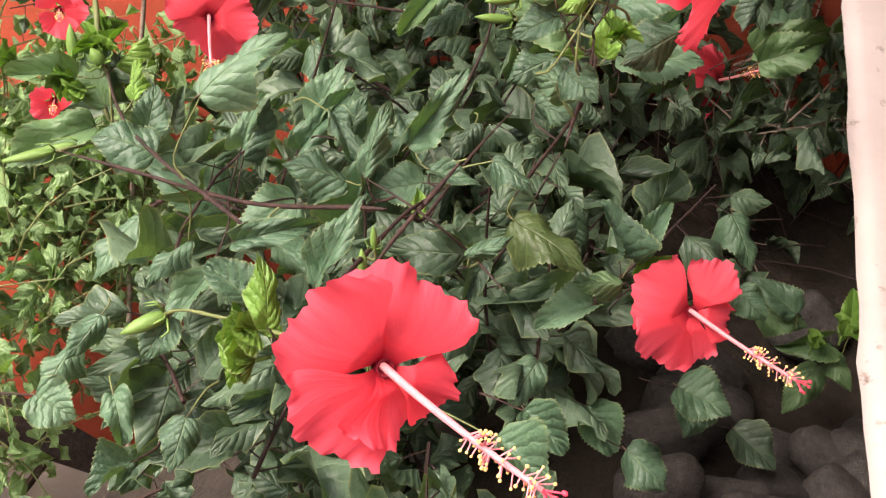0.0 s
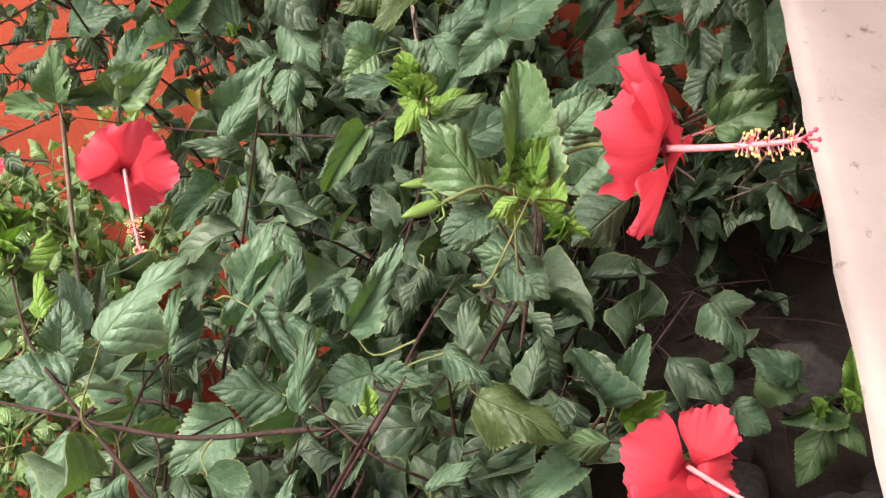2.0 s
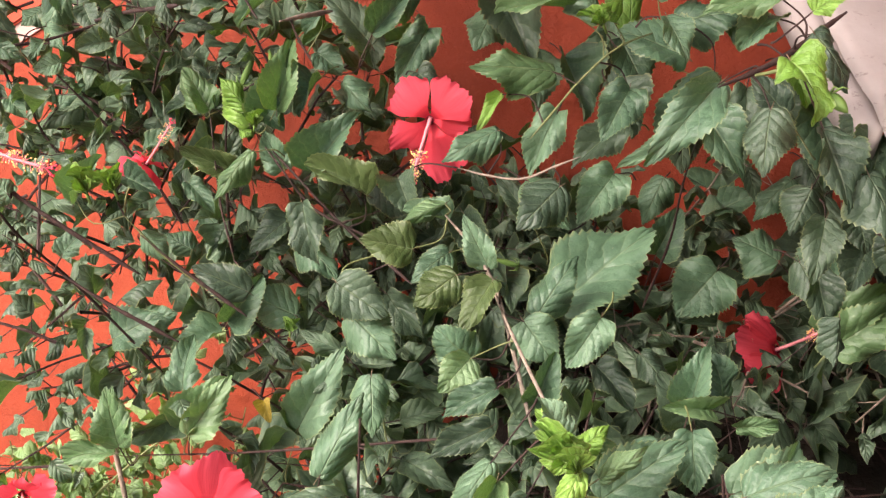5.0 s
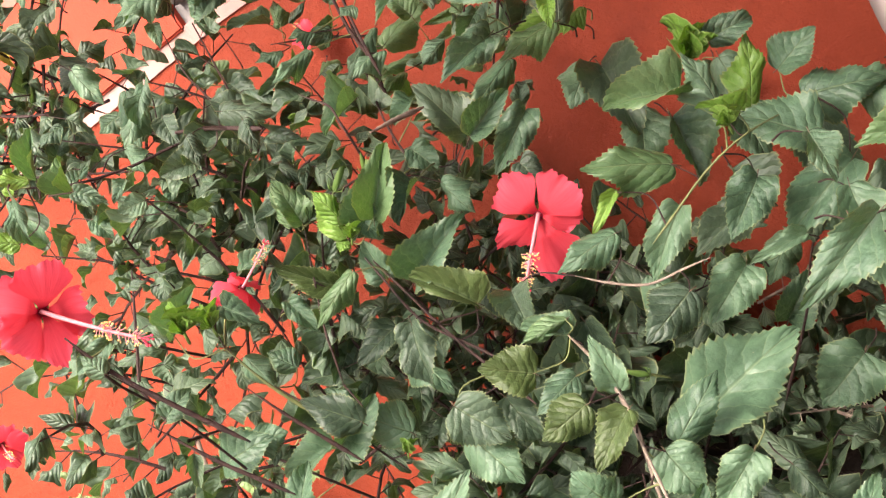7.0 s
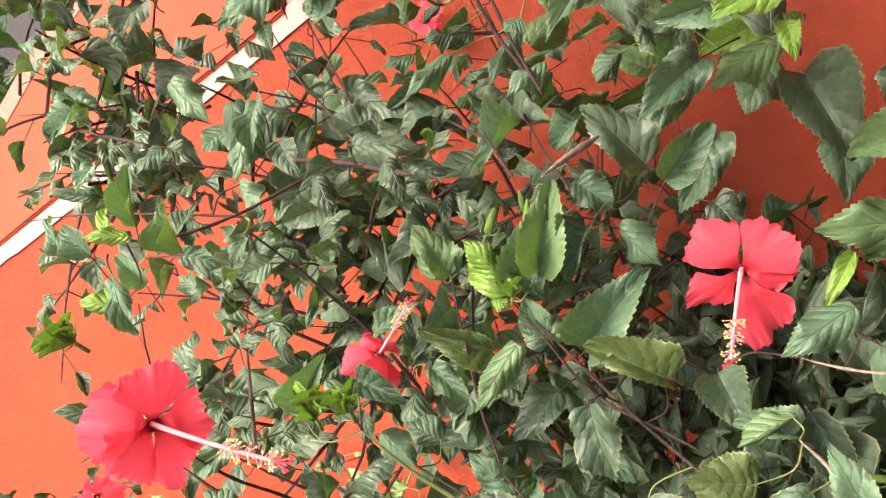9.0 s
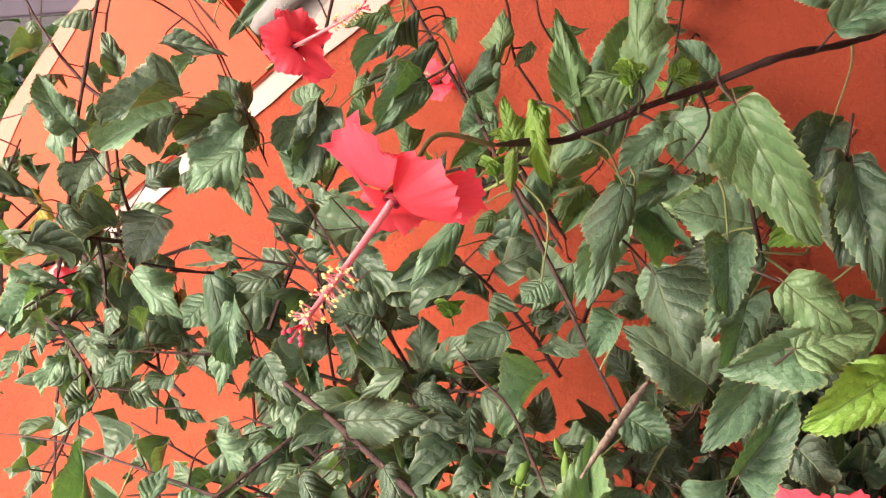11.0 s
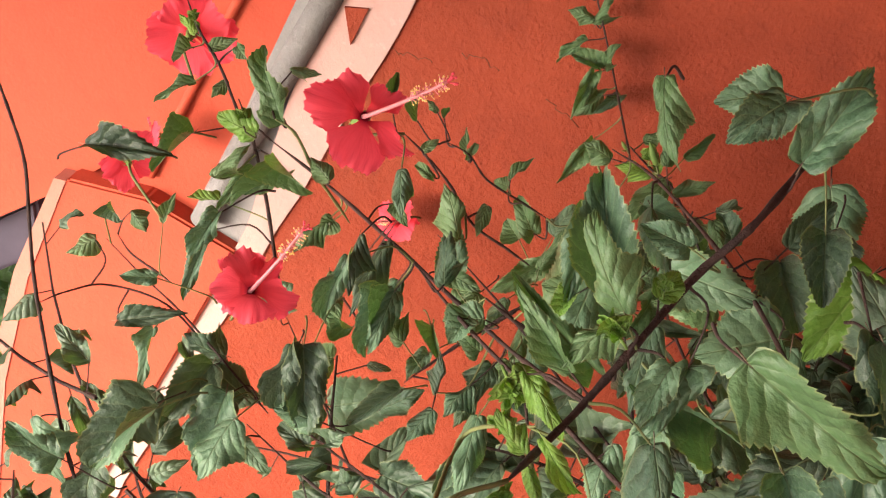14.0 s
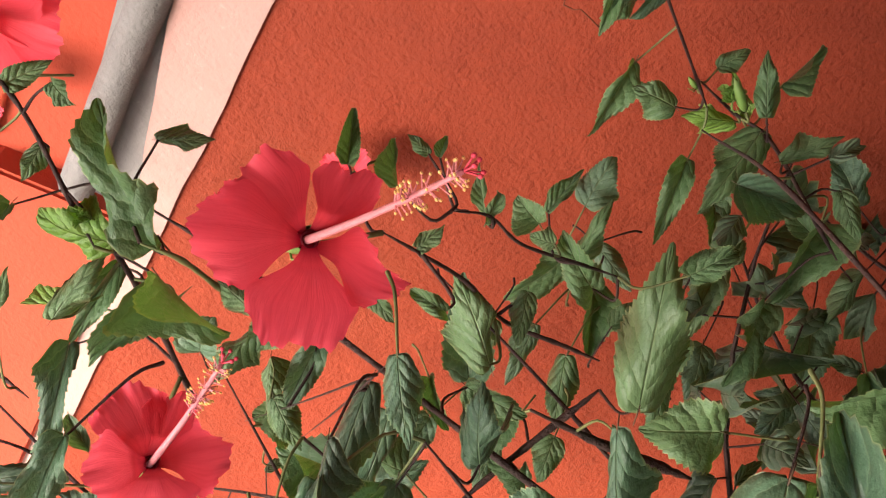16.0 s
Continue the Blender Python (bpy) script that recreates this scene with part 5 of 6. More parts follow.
spray([
    ((0.681, 1.598, 0.081), (0.655, 1.574, 0.007), 0.051, "l"),
    ((0.693, 1.575, 0.146), (0.672, 1.581, 0.205), 0.040, "y"),
    ((0.672, 1.567, 0.114), (0.713, 1.537, 0.081), 0.034, "l"),
    ((0.444, 1.647, 0.461), (0.525, 1.658, 0.501), 0.044, "l"),
    ((0.457, 1.331, 0.078), (0.452, 1.307, 0.030), 0.049, "m"),
    ((0.525, 1.366, 0.038), (0.582, 1.342, 0.015), 0.055, "d"),
    ((-0.050, 0.895, 0.241), (-0.005, 0.890, 0.219), 0.026, "m"),
    ((-0.022, 1.114, 0.280), (0.022, 1.110, 0.268), 0.026, "m"),
    ((0.049, 0.914, 0.328), (0.089, 0.905, 0.331), 0.017, "m"),
    ((-0.088, 0.753, 0.213), (-0.095, 0.747, 0.181), 0.029, "m"),
    ((-0.194, 1.004, 0.046), (-0.203, 0.986, -0.001), 0.035, "m"),
    ((-0.139, 0.946, 0.042), (-0.118, 0.932, 0.005), 0.027, "m"),
])
spray([
    ((-0.066, 0.851, 0.093), (-0.064, 0.831, 0.056), 0.031, "m"),
    ((0.219, 1.105, 0.136), (0.208, 1.094, 0.086), 0.036, "m"),
    ((0.291, 1.139, 0.095), (0.330, 1.126, 0.062), 0.046, "m"),
    ((0.132, 1.429, 0.515), (0.102, 1.426, 0.468), 0.041, "m"),
    ((0.001, 1.526, 0.533), (-0.040, 1.526, 0.500), 0.044, "o"),
    ((0.036, 1.503, 0.533), (0.007, 1.485, 0.483), 0.036, "o"),
    ((0.038, 1.555, 0.536), (0.010, 1.561, 0.589), 0.031, "m"),
    ((0.011, 1.449, 0.468), (-0.022, 1.450, 0.498), 0.047, "m"),
    ((-0.007, 1.602, 0.595), (-0.052, 1.592, 0.576), 0.022, "l"),
    ((-0.160, 1.677, 0.318), (-0.110, 1.670, 0.416), 0.053, "m"),
    ((-0.178, 1.928, 0.518), (-0.132, 1.899, 0.457), 0.041, "m"),
    ((-0.273, 1.588, 0.339), (-0.231, 1.596, 0.402), 0.039, "l"),
])
spray([
    ((-0.345, 1.572, 0.330), (-0.357, 1.571, 0.394), 0.042, "l"),
    ((-0.303, 1.941, 0.527), (-0.267, 1.929, 0.489), 0.034, "m"),
    ((0.183, 1.655, 0.626), (0.143, 1.637, 0.573), 0.052, "m"),
    ((0.097, 1.719, 0.607), (0.144, 1.694, 0.557), 0.045, "m"),
    ((0.206, 1.726, 0.676), (0.148, 1.722, 0.624), 0.048, "d"),
    ((0.233, 1.618, 0.664), (0.178, 1.612, 0.638), 0.020, "m"),
    ((0.265, 1.585, 0.714), (0.287, 1.557, 0.643), 0.045, "m"),
    ((0.267, 1.266, 0.712), (0.284, 1.245, 0.649), 0.043, "d"),
    ((0.316, 1.625, 0.726), (0.312, 1.608, 0.649), 0.042, "d"),
    ((0.439, 1.657, 0.452), (0.514, 1.640, 0.512), 0.051, "l"),
    ((0.303, 1.255, 0.678), (0.332, 1.245, 0.611), 0.039, "d"),
    ((0.355, 1.266, 0.604), (0.363, 1.233, 0.540), 0.036, "d"),
])
spray([
    ((0.322, 1.281, 0.708), (0.312, 1.273, 0.664), 0.036, "d"),
    ((0.220, 1.414, 0.432), (0.239, 1.428, 0.489), 0.034, "m"),
    ((0.231, 1.384, 0.442), (0.185, 1.378, 0.445), 0.023, "l"),
    ((0.250, 1.360, 0.433), (0.287, 1.359, 0.439), 0.018, "l"),
    ((0.144, 0.933, 0.509), (0.169, 0.933, 0.542), 0.033, "m"),
    ((0.081, 1.197, 0.469), (0.113, 1.190, 0.455), 0.024, "l"),
    ((0.148, 1.250, 0.456), (0.098, 1.228, 0.414), 0.041, "m"),
    ((0.018, 1.294, 0.420), (-0.021, 1.270, 0.370), 0.027, "m"),
    ((0.039, 1.220, 0.419), (0.010, 1.203, 0.377), 0.028, "m"),
    ((0.042, 1.519, 0.375), (-0.019, 1.522, 0.340), 0.033, "d"),
    ((-0.083, 1.792, 0.401), (-0.120, 1.768, 0.341), 0.041, "d"),
    ((-0.234, 1.906, 0.397), (-0.280, 1.920, 0.436), 0.044, "m"),
])
spray([
    ((-0.059, 1.801, 0.450), (-0.014, 1.791, 0.399), 0.041, "d"),
    ((-0.126, 1.611, 0.267), (-0.091, 1.601, 0.206), 0.032, "m"),
    ((-0.203, 1.656, 0.206), (-0.147, 1.652, 0.251), 0.039, "m"),
    ((-0.065, 1.452, 0.268), (-0.018, 1.432, 0.231), 0.031, "m"),
    ((-0.269, 1.855, 0.383), (-0.323, 1.846, 0.345), 0.043, "m"),
    ((-0.253, 1.980, 0.489), (-0.287, 1.970, 0.427), 0.042, "m"),
    ((0.161, 1.572, 0.428), (0.197, 1.547, 0.387), 0.036, "d"),
    ((0.208, 1.571, 0.443), (0.240, 1.561, 0.405), 0.033, "d"),
    ((0.114, 1.808, 0.551), (0.070, 1.825, 0.601), 0.034, "d"),
    ((0.237, 1.225, 0.787), (0.264, 1.218, 0.744), 0.032, "d"),
    ((0.199, 1.163, 0.767), (0.211, 1.143, 0.724), 0.038, "y"),
    ((0.218, 1.262, 0.816), (0.161, 1.268, 0.796), 0.031, "l"),
])
spray([
    ((0.222, 1.289, 0.799), (0.198, 1.278, 0.771), 0.036, "m"),
    ((0.214, 1.168, 0.802), (0.236, 1.165, 0.814), 0.020, "y"),
    ((0.204, 1.398, 0.719), (0.241, 1.382, 0.657), 0.043, "m"),
    ((0.190, 1.302, 0.744), (0.134, 1.300, 0.676), 0.039, "m"),
    ((0.159, 1.365, 0.796), (0.175, 1.351, 0.759), 0.029, "m"),
    ((0.279, 1.393, 0.717), (0.249, 1.404, 0.750), 0.030, "d"),
    ((0.309, 1.290, 0.726), (0.295, 1.284, 0.698), 0.032, "d"),
    ((-0.281, 1.807, 0.671), (-0.312, 1.808, 0.718), 0.036, "l"),
    ((-0.230, 1.784, 0.656), (-0.263, 1.786, 0.707), 0.036, "y"),
    ((-0.195, 1.807, 0.663), (-0.183, 1.808, 0.743), 0.044, "l"),
    ((-0.189, 1.794, 0.605), (-0.213, 1.792, 0.648), 0.039, "m"),
    ((-0.154, 1.774, 0.605), (-0.098, 1.772, 0.674), 0.048, "m"),
])
spray([
    ((-0.091, 1.730, 0.584), (-0.161, 1.735, 0.615), 0.041, "o"),
    ((-0.161, 1.687, 0.577), (-0.140, 1.680, 0.509), 0.041, "d"),
    ((-0.042, 1.580, 0.549), (-0.096, 1.571, 0.559), 0.048, "o"),
    ((-0.004, 1.560, 0.550), (-0.043, 1.542, 0.521), 0.032, "m"),
    ((-0.003, 1.617, 0.574), (-0.050, 1.622, 0.582), 0.029, "m"),
    ((0.018, 1.648, 0.577), (0.049, 1.630, 0.511), 0.037, "d"),
    ((0.113, 1.637, 0.806), (0.040, 1.625, 0.795), 0.051, "l"),
    ((0.107, 1.643, 0.737), (0.016, 1.627, 0.739), 0.049, "l"),
    ((0.048, 1.638, 0.671), (-0.010, 1.627, 0.637), 0.037, "m"),
    ((0.114, 1.643, 0.692), (0.086, 1.631, 0.621), 0.040, "m"),
    ((0.114, 1.597, 0.618), (0.069, 1.581, 0.573), 0.055, "d"),
    ((0.001, 1.702, 0.880), (-0.055, 1.687, 0.846), 0.034, "l"),
])
spray([
    ((0.082, 1.946, 0.818), (0.119, 1.906, 0.737), 0.072, "d"),
    ((-0.107, 1.986, 0.782), (-0.084, 1.979, 0.722), 0.057, "d"),
    ((-0.030, 1.947, 0.832), (-0.086, 1.911, 0.766), 0.036, "m"),
    ((-0.018, 1.884, 0.775), (-0.056, 1.862, 0.705), 0.044, "m"),
    ((-0.221, 1.698, 0.633), (-0.260, 1.688, 0.578), 0.027, "l"),
    ((-0.354, 1.795, 0.620), (-0.310, 1.791, 0.648), 0.022, "m"),
    ((-0.220, 1.665, 0.480), (-0.281, 1.670, 0.505), 0.042, "d"),
    ((-0.422, 1.732, 0.566), (-0.396, 1.747, 0.616), 0.027, "m"),
    ((-0.246, 1.792, 0.597), (-0.312, 1.794, 0.622), 0.031, "o"),
    ((-0.448, 2.168, 0.696), (-0.521, 2.165, 0.678), 0.043, "d"),
    ((-0.367, 1.738, 0.595), (-0.325, 1.725, 0.575), 0.026, "m"),
    ((-0.302, 1.788, 0.583), (-0.270, 1.777, 0.550), 0.026, "m"),
])
spray([
    ((-0.354, 1.775, 0.526), (-0.322, 1.760, 0.495), 0.031, "m"),
    ((-0.302, 1.821, 0.496), (-0.336, 1.826, 0.514), 0.034, "m"),
    ((-0.185, 1.831, 0.536), (-0.228, 1.812, 0.496), 0.040, "d"),
    ((-0.518, 1.564, 0.748), (-0.501, 1.552, 0.709), 0.019, "m"),
    ((-0.416, 1.436, 0.616), (-0.436, 1.441, 0.631), 0.020, "m"),
    ((-0.388, 1.523, 0.545), (-0.365, 1.530, 0.569), 0.026, "m"),
    ((-0.238, 2.053, 0.622), (-0.223, 2.065, 0.660), 0.031, "d"),
    ((-0.333, 1.970, 0.720), (-0.297, 1.961, 0.694), 0.030, "d"),
    ((-0.080, 1.792, 0.589), (-0.033, 1.781, 0.555), 0.033, "d"),
    ((-0.258, 2.140, 0.795), (-0.204, 2.132, 0.752), 0.041, "m"),
    ((-0.290, 1.808, 0.669), (-0.314, 1.817, 0.715), 0.032, "l"),
    ((-0.234, 1.775, 0.677), (-0.265, 1.776, 0.710), 0.029, "y"),
])
spray([
    ((-0.198, 1.779, 0.677), (-0.182, 1.800, 0.754), 0.041, "l"),
    ((-0.089, 1.863, 0.755), (-0.148, 1.860, 0.812), 0.054, "d"),
    ((-0.066, 1.673, 0.871), (-0.116, 1.643, 0.830), 0.037, "m"),
    ((-0.072, 1.666, 0.944), (-0.119, 1.665, 0.943), 0.032, "d"),
    ((-0.069, 1.583, 0.922), (-0.028, 1.593, 0.924), 0.033, "l"),
    ((-0.036, 1.527, 0.932), (-0.080, 1.514, 0.915), 0.030, "y"),
    ((-0.076, 1.702, 0.896), (-0.095, 1.682, 0.858), 0.028, "m"),
    ((-0.213, 1.813, 0.804), (-0.244, 1.789, 0.769), 0.029, "m"),
    ((-0.288, 2.112, 0.767), (-0.329, 2.089, 0.749), 0.040, "d"),
    ((-0.413, 2.140, 0.737), (-0.343, 2.128, 0.716), 0.042, "d"),
    ((-0.646, 2.184, 0.785), (-0.595, 2.169, 0.724), 0.047, "d"),
    ((-0.540, 2.103, 0.971), (-0.612, 2.090, 0.948), 0.047, "m"),
])
spray([
    ((-0.478, 2.102, 0.948), (-0.522, 2.069, 0.899), 0.046, "m"),
    ((-0.396, 2.110, 0.943), (-0.429, 2.088, 0.890), 0.039, "m"),
    ((-0.492, 1.993, 0.802), (-0.514, 1.970, 0.739), 0.031, "m"),
    ((-0.322, 2.085, 0.851), (-0.356, 2.076, 0.840), 0.022, "m"),
    ((-0.109, 1.775, 0.960), (-0.157, 1.762, 0.944), 0.022, "m"),
    ((-0.154, 1.850, 0.741), (-0.124, 1.845, 0.716), 0.037, "m"),
    ((-0.088, 1.708, 0.770), (-0.050, 1.720, 0.812), 0.033, "m"),
    ((-0.032, 1.805, 0.724), (-0.013, 1.795, 0.693), 0.035, "d"),
    ((-0.121, 1.789, 0.710), (-0.086, 1.773, 0.677), 0.035, "m"),
    ((-0.152, 1.786, 0.710), (-0.169, 1.764, 0.669), 0.031, "m"),
    ((-0.250, 2.041, 0.562), (-0.280, 2.058, 0.614), 0.034, "d"),
    ((-0.381, 2.077, 0.703), (-0.413, 2.061, 0.669), 0.034, "d"),
])
spray([
    ((-0.458, 2.060, 0.680), (-0.477, 2.036, 0.642), 0.029, "d"),
    ((-0.501, 1.992, 0.654), (-0.466, 2.010, 0.680), 0.025, "m"),
    ((-0.552, 1.936, 0.665), (-0.528, 1.930, 0.642), 0.026, "m"),
    ((-0.625, 1.970, 0.633), (-0.654, 1.976, 0.664), 0.024, "m"),
    ((-0.285, 2.110, 1.003), (-0.338, 2.073, 0.973), 0.021, "d"),
    ((-0.300, 2.143, 0.953), (-0.359, 2.118, 0.919), 0.023, "m"),
    ((-0.157, 1.722, 1.020), (-0.171, 1.734, 1.086), 0.011, "l"),
    ((-0.263, 2.185, 0.912), (-0.231, 2.208, 0.962), 0.029, "m"),
    ((-0.143, 1.777, 0.936), (-0.181, 1.747, 0.887), 0.026, "m"),
    ((-0.672, 2.164, 0.989), (-0.674, 2.140, 0.920), 0.036, "m"),
    ((-0.018, 1.663, 0.990), (-0.015, 1.637, 0.927), 0.035, "m"),
    ((-0.074, 1.816, 1.013), (-0.094, 1.824, 1.038), 0.022, "m"),
])
spray([
    ((-0.253, 2.064, 0.875), (-0.291, 2.048, 0.861), 0.025, "m"),
    ((-0.182, 1.903, 0.853), (-0.218, 1.885, 0.823), 0.026, "m"),
    ((-0.201, 2.124, 0.873), (-0.240, 2.093, 0.805), 0.023, "m"),
    ((-0.429, 2.132, 0.688), (-0.354, 2.132, 0.655), 0.034, "d"),
    ((-0.300, 2.092, 0.682), (-0.255, 2.093, 0.687), 0.028, "d"),
    ((0.001, 1.948, 0.912), (0.043, 1.960, 0.924), 0.026, "d"),
    ((-0.087, 1.605, 1.049), (-0.054, 1.586, 0.979), 0.040, "l"),
    ((-0.127, 1.708, 1.049), (-0.116, 1.730, 1.099), 0.025, "l"),
    ((-0.167, 1.698, 1.037), (-0.171, 1.722, 1.084), 0.011, "l"),
    ((-0.131, 1.697, 1.051), (-0.169, 1.693, 1.043), 0.018, "l"),
    ((-0.145, 1.662, 0.994), (-0.173, 1.630, 0.938), 0.024, "m"),
    ((-0.134, 1.644, 0.947), (-0.121, 1.623, 0.901), 0.039, "d"),
])
spray([
    ((-0.093, 1.635, 0.964), (-0.099, 1.612, 0.931), 0.026, "m"),
    ((-0.071, 1.591, 0.956), (-0.042, 1.585, 0.927), 0.030, "l"),
    ((-0.061, 1.599, 0.920), (-0.108, 1.594, 0.910), 0.031, "m"),
    ((-0.019, 1.676, 0.989), (-0.031, 1.648, 0.937), 0.030, "d"),
    ((0.015, 1.871, 0.949), (-0.009, 1.852, 0.912), 0.031, "d"),
    ((-0.119, 1.695, 1.013), (-0.148, 1.684, 0.995), 0.019, "m"),
    ((-0.203, 1.649, 1.033), (-0.205, 1.658, 1.057), 0.012, "y"),
    ((-0.190, 1.642, 1.039), (-0.185, 1.625, 1.013), 0.010, "y"),
    ((-0.203, 1.637, 1.032), (-0.208, 1.628, 1.010), 0.008, "y"),
    ((-0.583, 2.022, 0.845), (-0.543, 2.007, 0.802), 0.035, "m"),
    ((-0.481, 1.973, 0.823), (-0.486, 1.951, 0.774), 0.029, "m"),
    ((-0.475, 2.073, 0.935), (-0.524, 2.050, 0.910), 0.040, "m"),
])
spray([
    ((-0.492, 1.992, 1.010), (-0.557, 1.976, 0.996), 0.039, "d"),
    ((-0.393, 2.093, 0.958), (-0.429, 2.065, 0.895), 0.040, "d"),
    ((-0.380, 2.048, 1.112), (-0.419, 2.033, 1.089), 0.018, "m"),
    ((-0.304, 2.027, 1.034), (-0.343, 2.009, 1.002), 0.018, "m"),
    ((-0.292, 2.061, 0.979), (-0.332, 2.030, 0.953), 0.024, "m"),
    ((-0.253, 2.060, 0.964), (-0.227, 2.068, 1.001), 0.024, "m"),
    ((-0.237, 2.046, 0.927), (-0.266, 2.045, 0.942), 0.027, "m"),
    ((0.001, 1.749, 1.097), (-0.037, 1.741, 1.095), 0.028, "m"),
    ((-0.055, 1.719, 1.151), (-0.070, 1.693, 1.113), 0.017, "l"),
    ((0.039, 1.966, 0.896), (0.013, 1.950, 0.867), 0.039, "d"),
    ((-0.008, 1.960, 0.897), (-0.019, 1.938, 0.850), 0.039, "d"),
    ((-0.110, 1.788, 0.911), (-0.144, 1.788, 0.960), 0.026, "m"),
])
spray([
    ((-0.116, 1.857, 0.950), (-0.157, 1.831, 0.915), 0.023, "m"),
    ((-0.118, 1.892, 1.036), (-0.162, 1.857, 0.996), 0.027, "m"),
    ((-0.080, 1.890, 1.016), (-0.090, 1.861, 0.978), 0.020, "l"),
    ((-0.242, 2.004, 0.953), (-0.261, 1.993, 0.945), 0.028, "m"),
    ((-0.230, 2.006, 1.086), (-0.246, 1.987, 1.059), 0.016, "m"),
    ((-0.297, 2.061, 0.978), (-0.335, 2.033, 0.950), 0.017, "m"),
    ((-0.289, 2.035, 1.045), (-0.316, 2.009, 1.014), 0.018, "d"),
    ((-0.431, 2.029, 1.212), (-0.372, 2.005, 1.175), 0.019, "d"),
    ((-0.480, 2.126, 1.067), (-0.506, 2.126, 1.084), 0.015, "m"),
    ((-0.543, 2.132, 0.970), (-0.614, 2.106, 0.956), 0.048, "d"),
    ((-0.490, 2.124, 0.933), (-0.540, 2.097, 0.892), 0.042, "m"),
    ((-0.399, 2.093, 0.960), (-0.432, 2.069, 0.919), 0.030, "d"),
])
spray([
    ((-0.408, 2.067, 0.898), (-0.436, 2.069, 0.933), 0.030, "m"),
    ((-0.335, 2.074, 0.889), (-0.387, 2.068, 0.883), 0.018, "d"),
    ((-0.625, 2.070, 0.981), (-0.644, 2.073, 1.030), 0.035, "m"),
    ((-0.629, 2.130, 0.862), (-0.675, 2.110, 0.846), 0.039, "d"),
    ((-0.493, 2.109, 0.897), (-0.482, 2.091, 0.865), 0.021, "m"),
    ((-0.044, 0.978, 0.247), (-0.081, 0.962, 0.203), 0.047, "m"),
    ((-0.089, 0.912, 0.186), (-0.109, 0.878, 0.124), 0.025, "m"),
    ((-0.122, 0.995, 0.178), (-0.143, 0.985, 0.130), 0.025, "m"),
    ((-0.173, 0.975, 0.095), (-0.188, 0.957, 0.053), 0.028, "m"),
    ((-0.142, 1.161, 0.203), (-0.142, 1.163, 0.251), 0.026, "m"),
    ((-0.128, 1.415, 0.360), (-0.090, 1.431, 0.436), 0.037, "m"),
    ((-0.069, 1.216, 0.232), (-0.038, 1.218, 0.308), 0.030, "m"),
])
spray([
    ((-0.249, 1.746, 0.426), (-0.211, 1.753, 0.480), 0.041, "m"),
    ((-0.165, 1.764, 0.520), (-0.120, 1.741, 0.480), 0.041, "m"),
    ((-0.366, 1.850, 0.394), (-0.324, 1.848, 0.408), 0.044, "m"),
    ((-0.300, 1.728, 0.345), (-0.289, 1.749, 0.406), 0.041, "m"),
    ((-0.277, 1.620, 0.333), (-0.239, 1.634, 0.388), 0.039, "l"),
    ((-0.343, 1.574, 0.337), (-0.352, 1.583, 0.391), 0.037, "l"),
    ((0.013, 1.209, 0.435), (-0.011, 1.198, 0.377), 0.025, "l"),
    ((0.010, 1.427, 0.474), (-0.019, 1.420, 0.443), 0.039, "l"),
    ((-0.139, 1.540, 0.271), (-0.177, 1.520, 0.216), 0.037, "m"),
    ((-0.111, 1.491, 0.287), (-0.083, 1.461, 0.234), 0.033, "m"),
    ((-0.067, 1.221, 0.262), (-0.054, 1.235, 0.329), 0.036, "m"),
    ((-0.032, 1.263, 0.236), (-0.025, 1.276, 0.297), 0.030, "m"),
])
spray([
    ((-0.195, 1.068, 0.234), (-0.202, 1.084, 0.276), 0.033, "m"),
    ((-0.111, 1.067, 0.255), (-0.104, 1.085, 0.305), 0.021, "m"),
    ((0.097, 0.792, 0.507), (0.086, 0.805, 0.566), 0.035, "l"),
    ((0.083, 0.809, 0.491), (0.041, 0.814, 0.526), 0.034, "l"),
    ((0.092, 0.817, 0.481), (0.068, 0.815, 0.456), 0.029, "m"),
    ((0.129, 0.865, 0.522), (0.148, 0.862, 0.552), 0.026, "m"),
    ((0.177, 0.854, 0.494), (0.147, 0.839, 0.462), 0.037, "m"),
    ((0.105, 0.769, 0.503), (0.108, 0.775, 0.535), 0.015, "y"),
    ((0.099, 0.769, 0.500), (0.084, 0.766, 0.487), 0.011, "y"),
    ((0.054, 1.090, 0.490), (0.037, 1.075, 0.456), 0.019, "y"),
    ((0.072, 1.107, 0.479), (0.104, 1.109, 0.502), 0.016, "l"),
    ((0.086, 1.159, 0.443), (0.147, 1.169, 0.484), 0.047, "m"),
])
spray([
    ((0.046, 1.116, 0.507), (0.027, 1.120, 0.532), 0.024, "m"),
    ((0.442, 1.625, 0.443), (0.511, 1.624, 0.497), 0.058, "l"),
    ((0.168, 1.323, 0.380), (0.139, 1.312, 0.354), 0.030, "d"),
    ((0.256, 1.433, 0.440), (0.239, 1.438, 0.482), 0.033, "m"),
    ((0.242, 1.477, 0.403), (0.210, 1.495, 0.444), 0.040, "d"),
    ((0.089, 1.211, 0.317), (0.079, 1.195, 0.274), 0.028, "d"),
    ((0.023, 1.305, 0.260), (-0.003, 1.301, 0.216), 0.030, "m"),
    ((-0.444, 2.224, 1.056), (-0.493, 2.194, 1.016), 0.019, "m"),
    ((-0.228, 2.104, 0.978), (-0.218, 2.129, 1.020), 0.025, "l"),
    ((-0.187, 2.154, 0.851), (-0.120, 2.189, 0.915), 0.041, "l"),
    ((-0.190, 2.394, 0.796), (-0.255, 2.387, 0.797), 0.028, "l"),
    ((-0.193, 2.363, 0.806), (-0.143, 2.382, 0.826), 0.017, "l"),
])
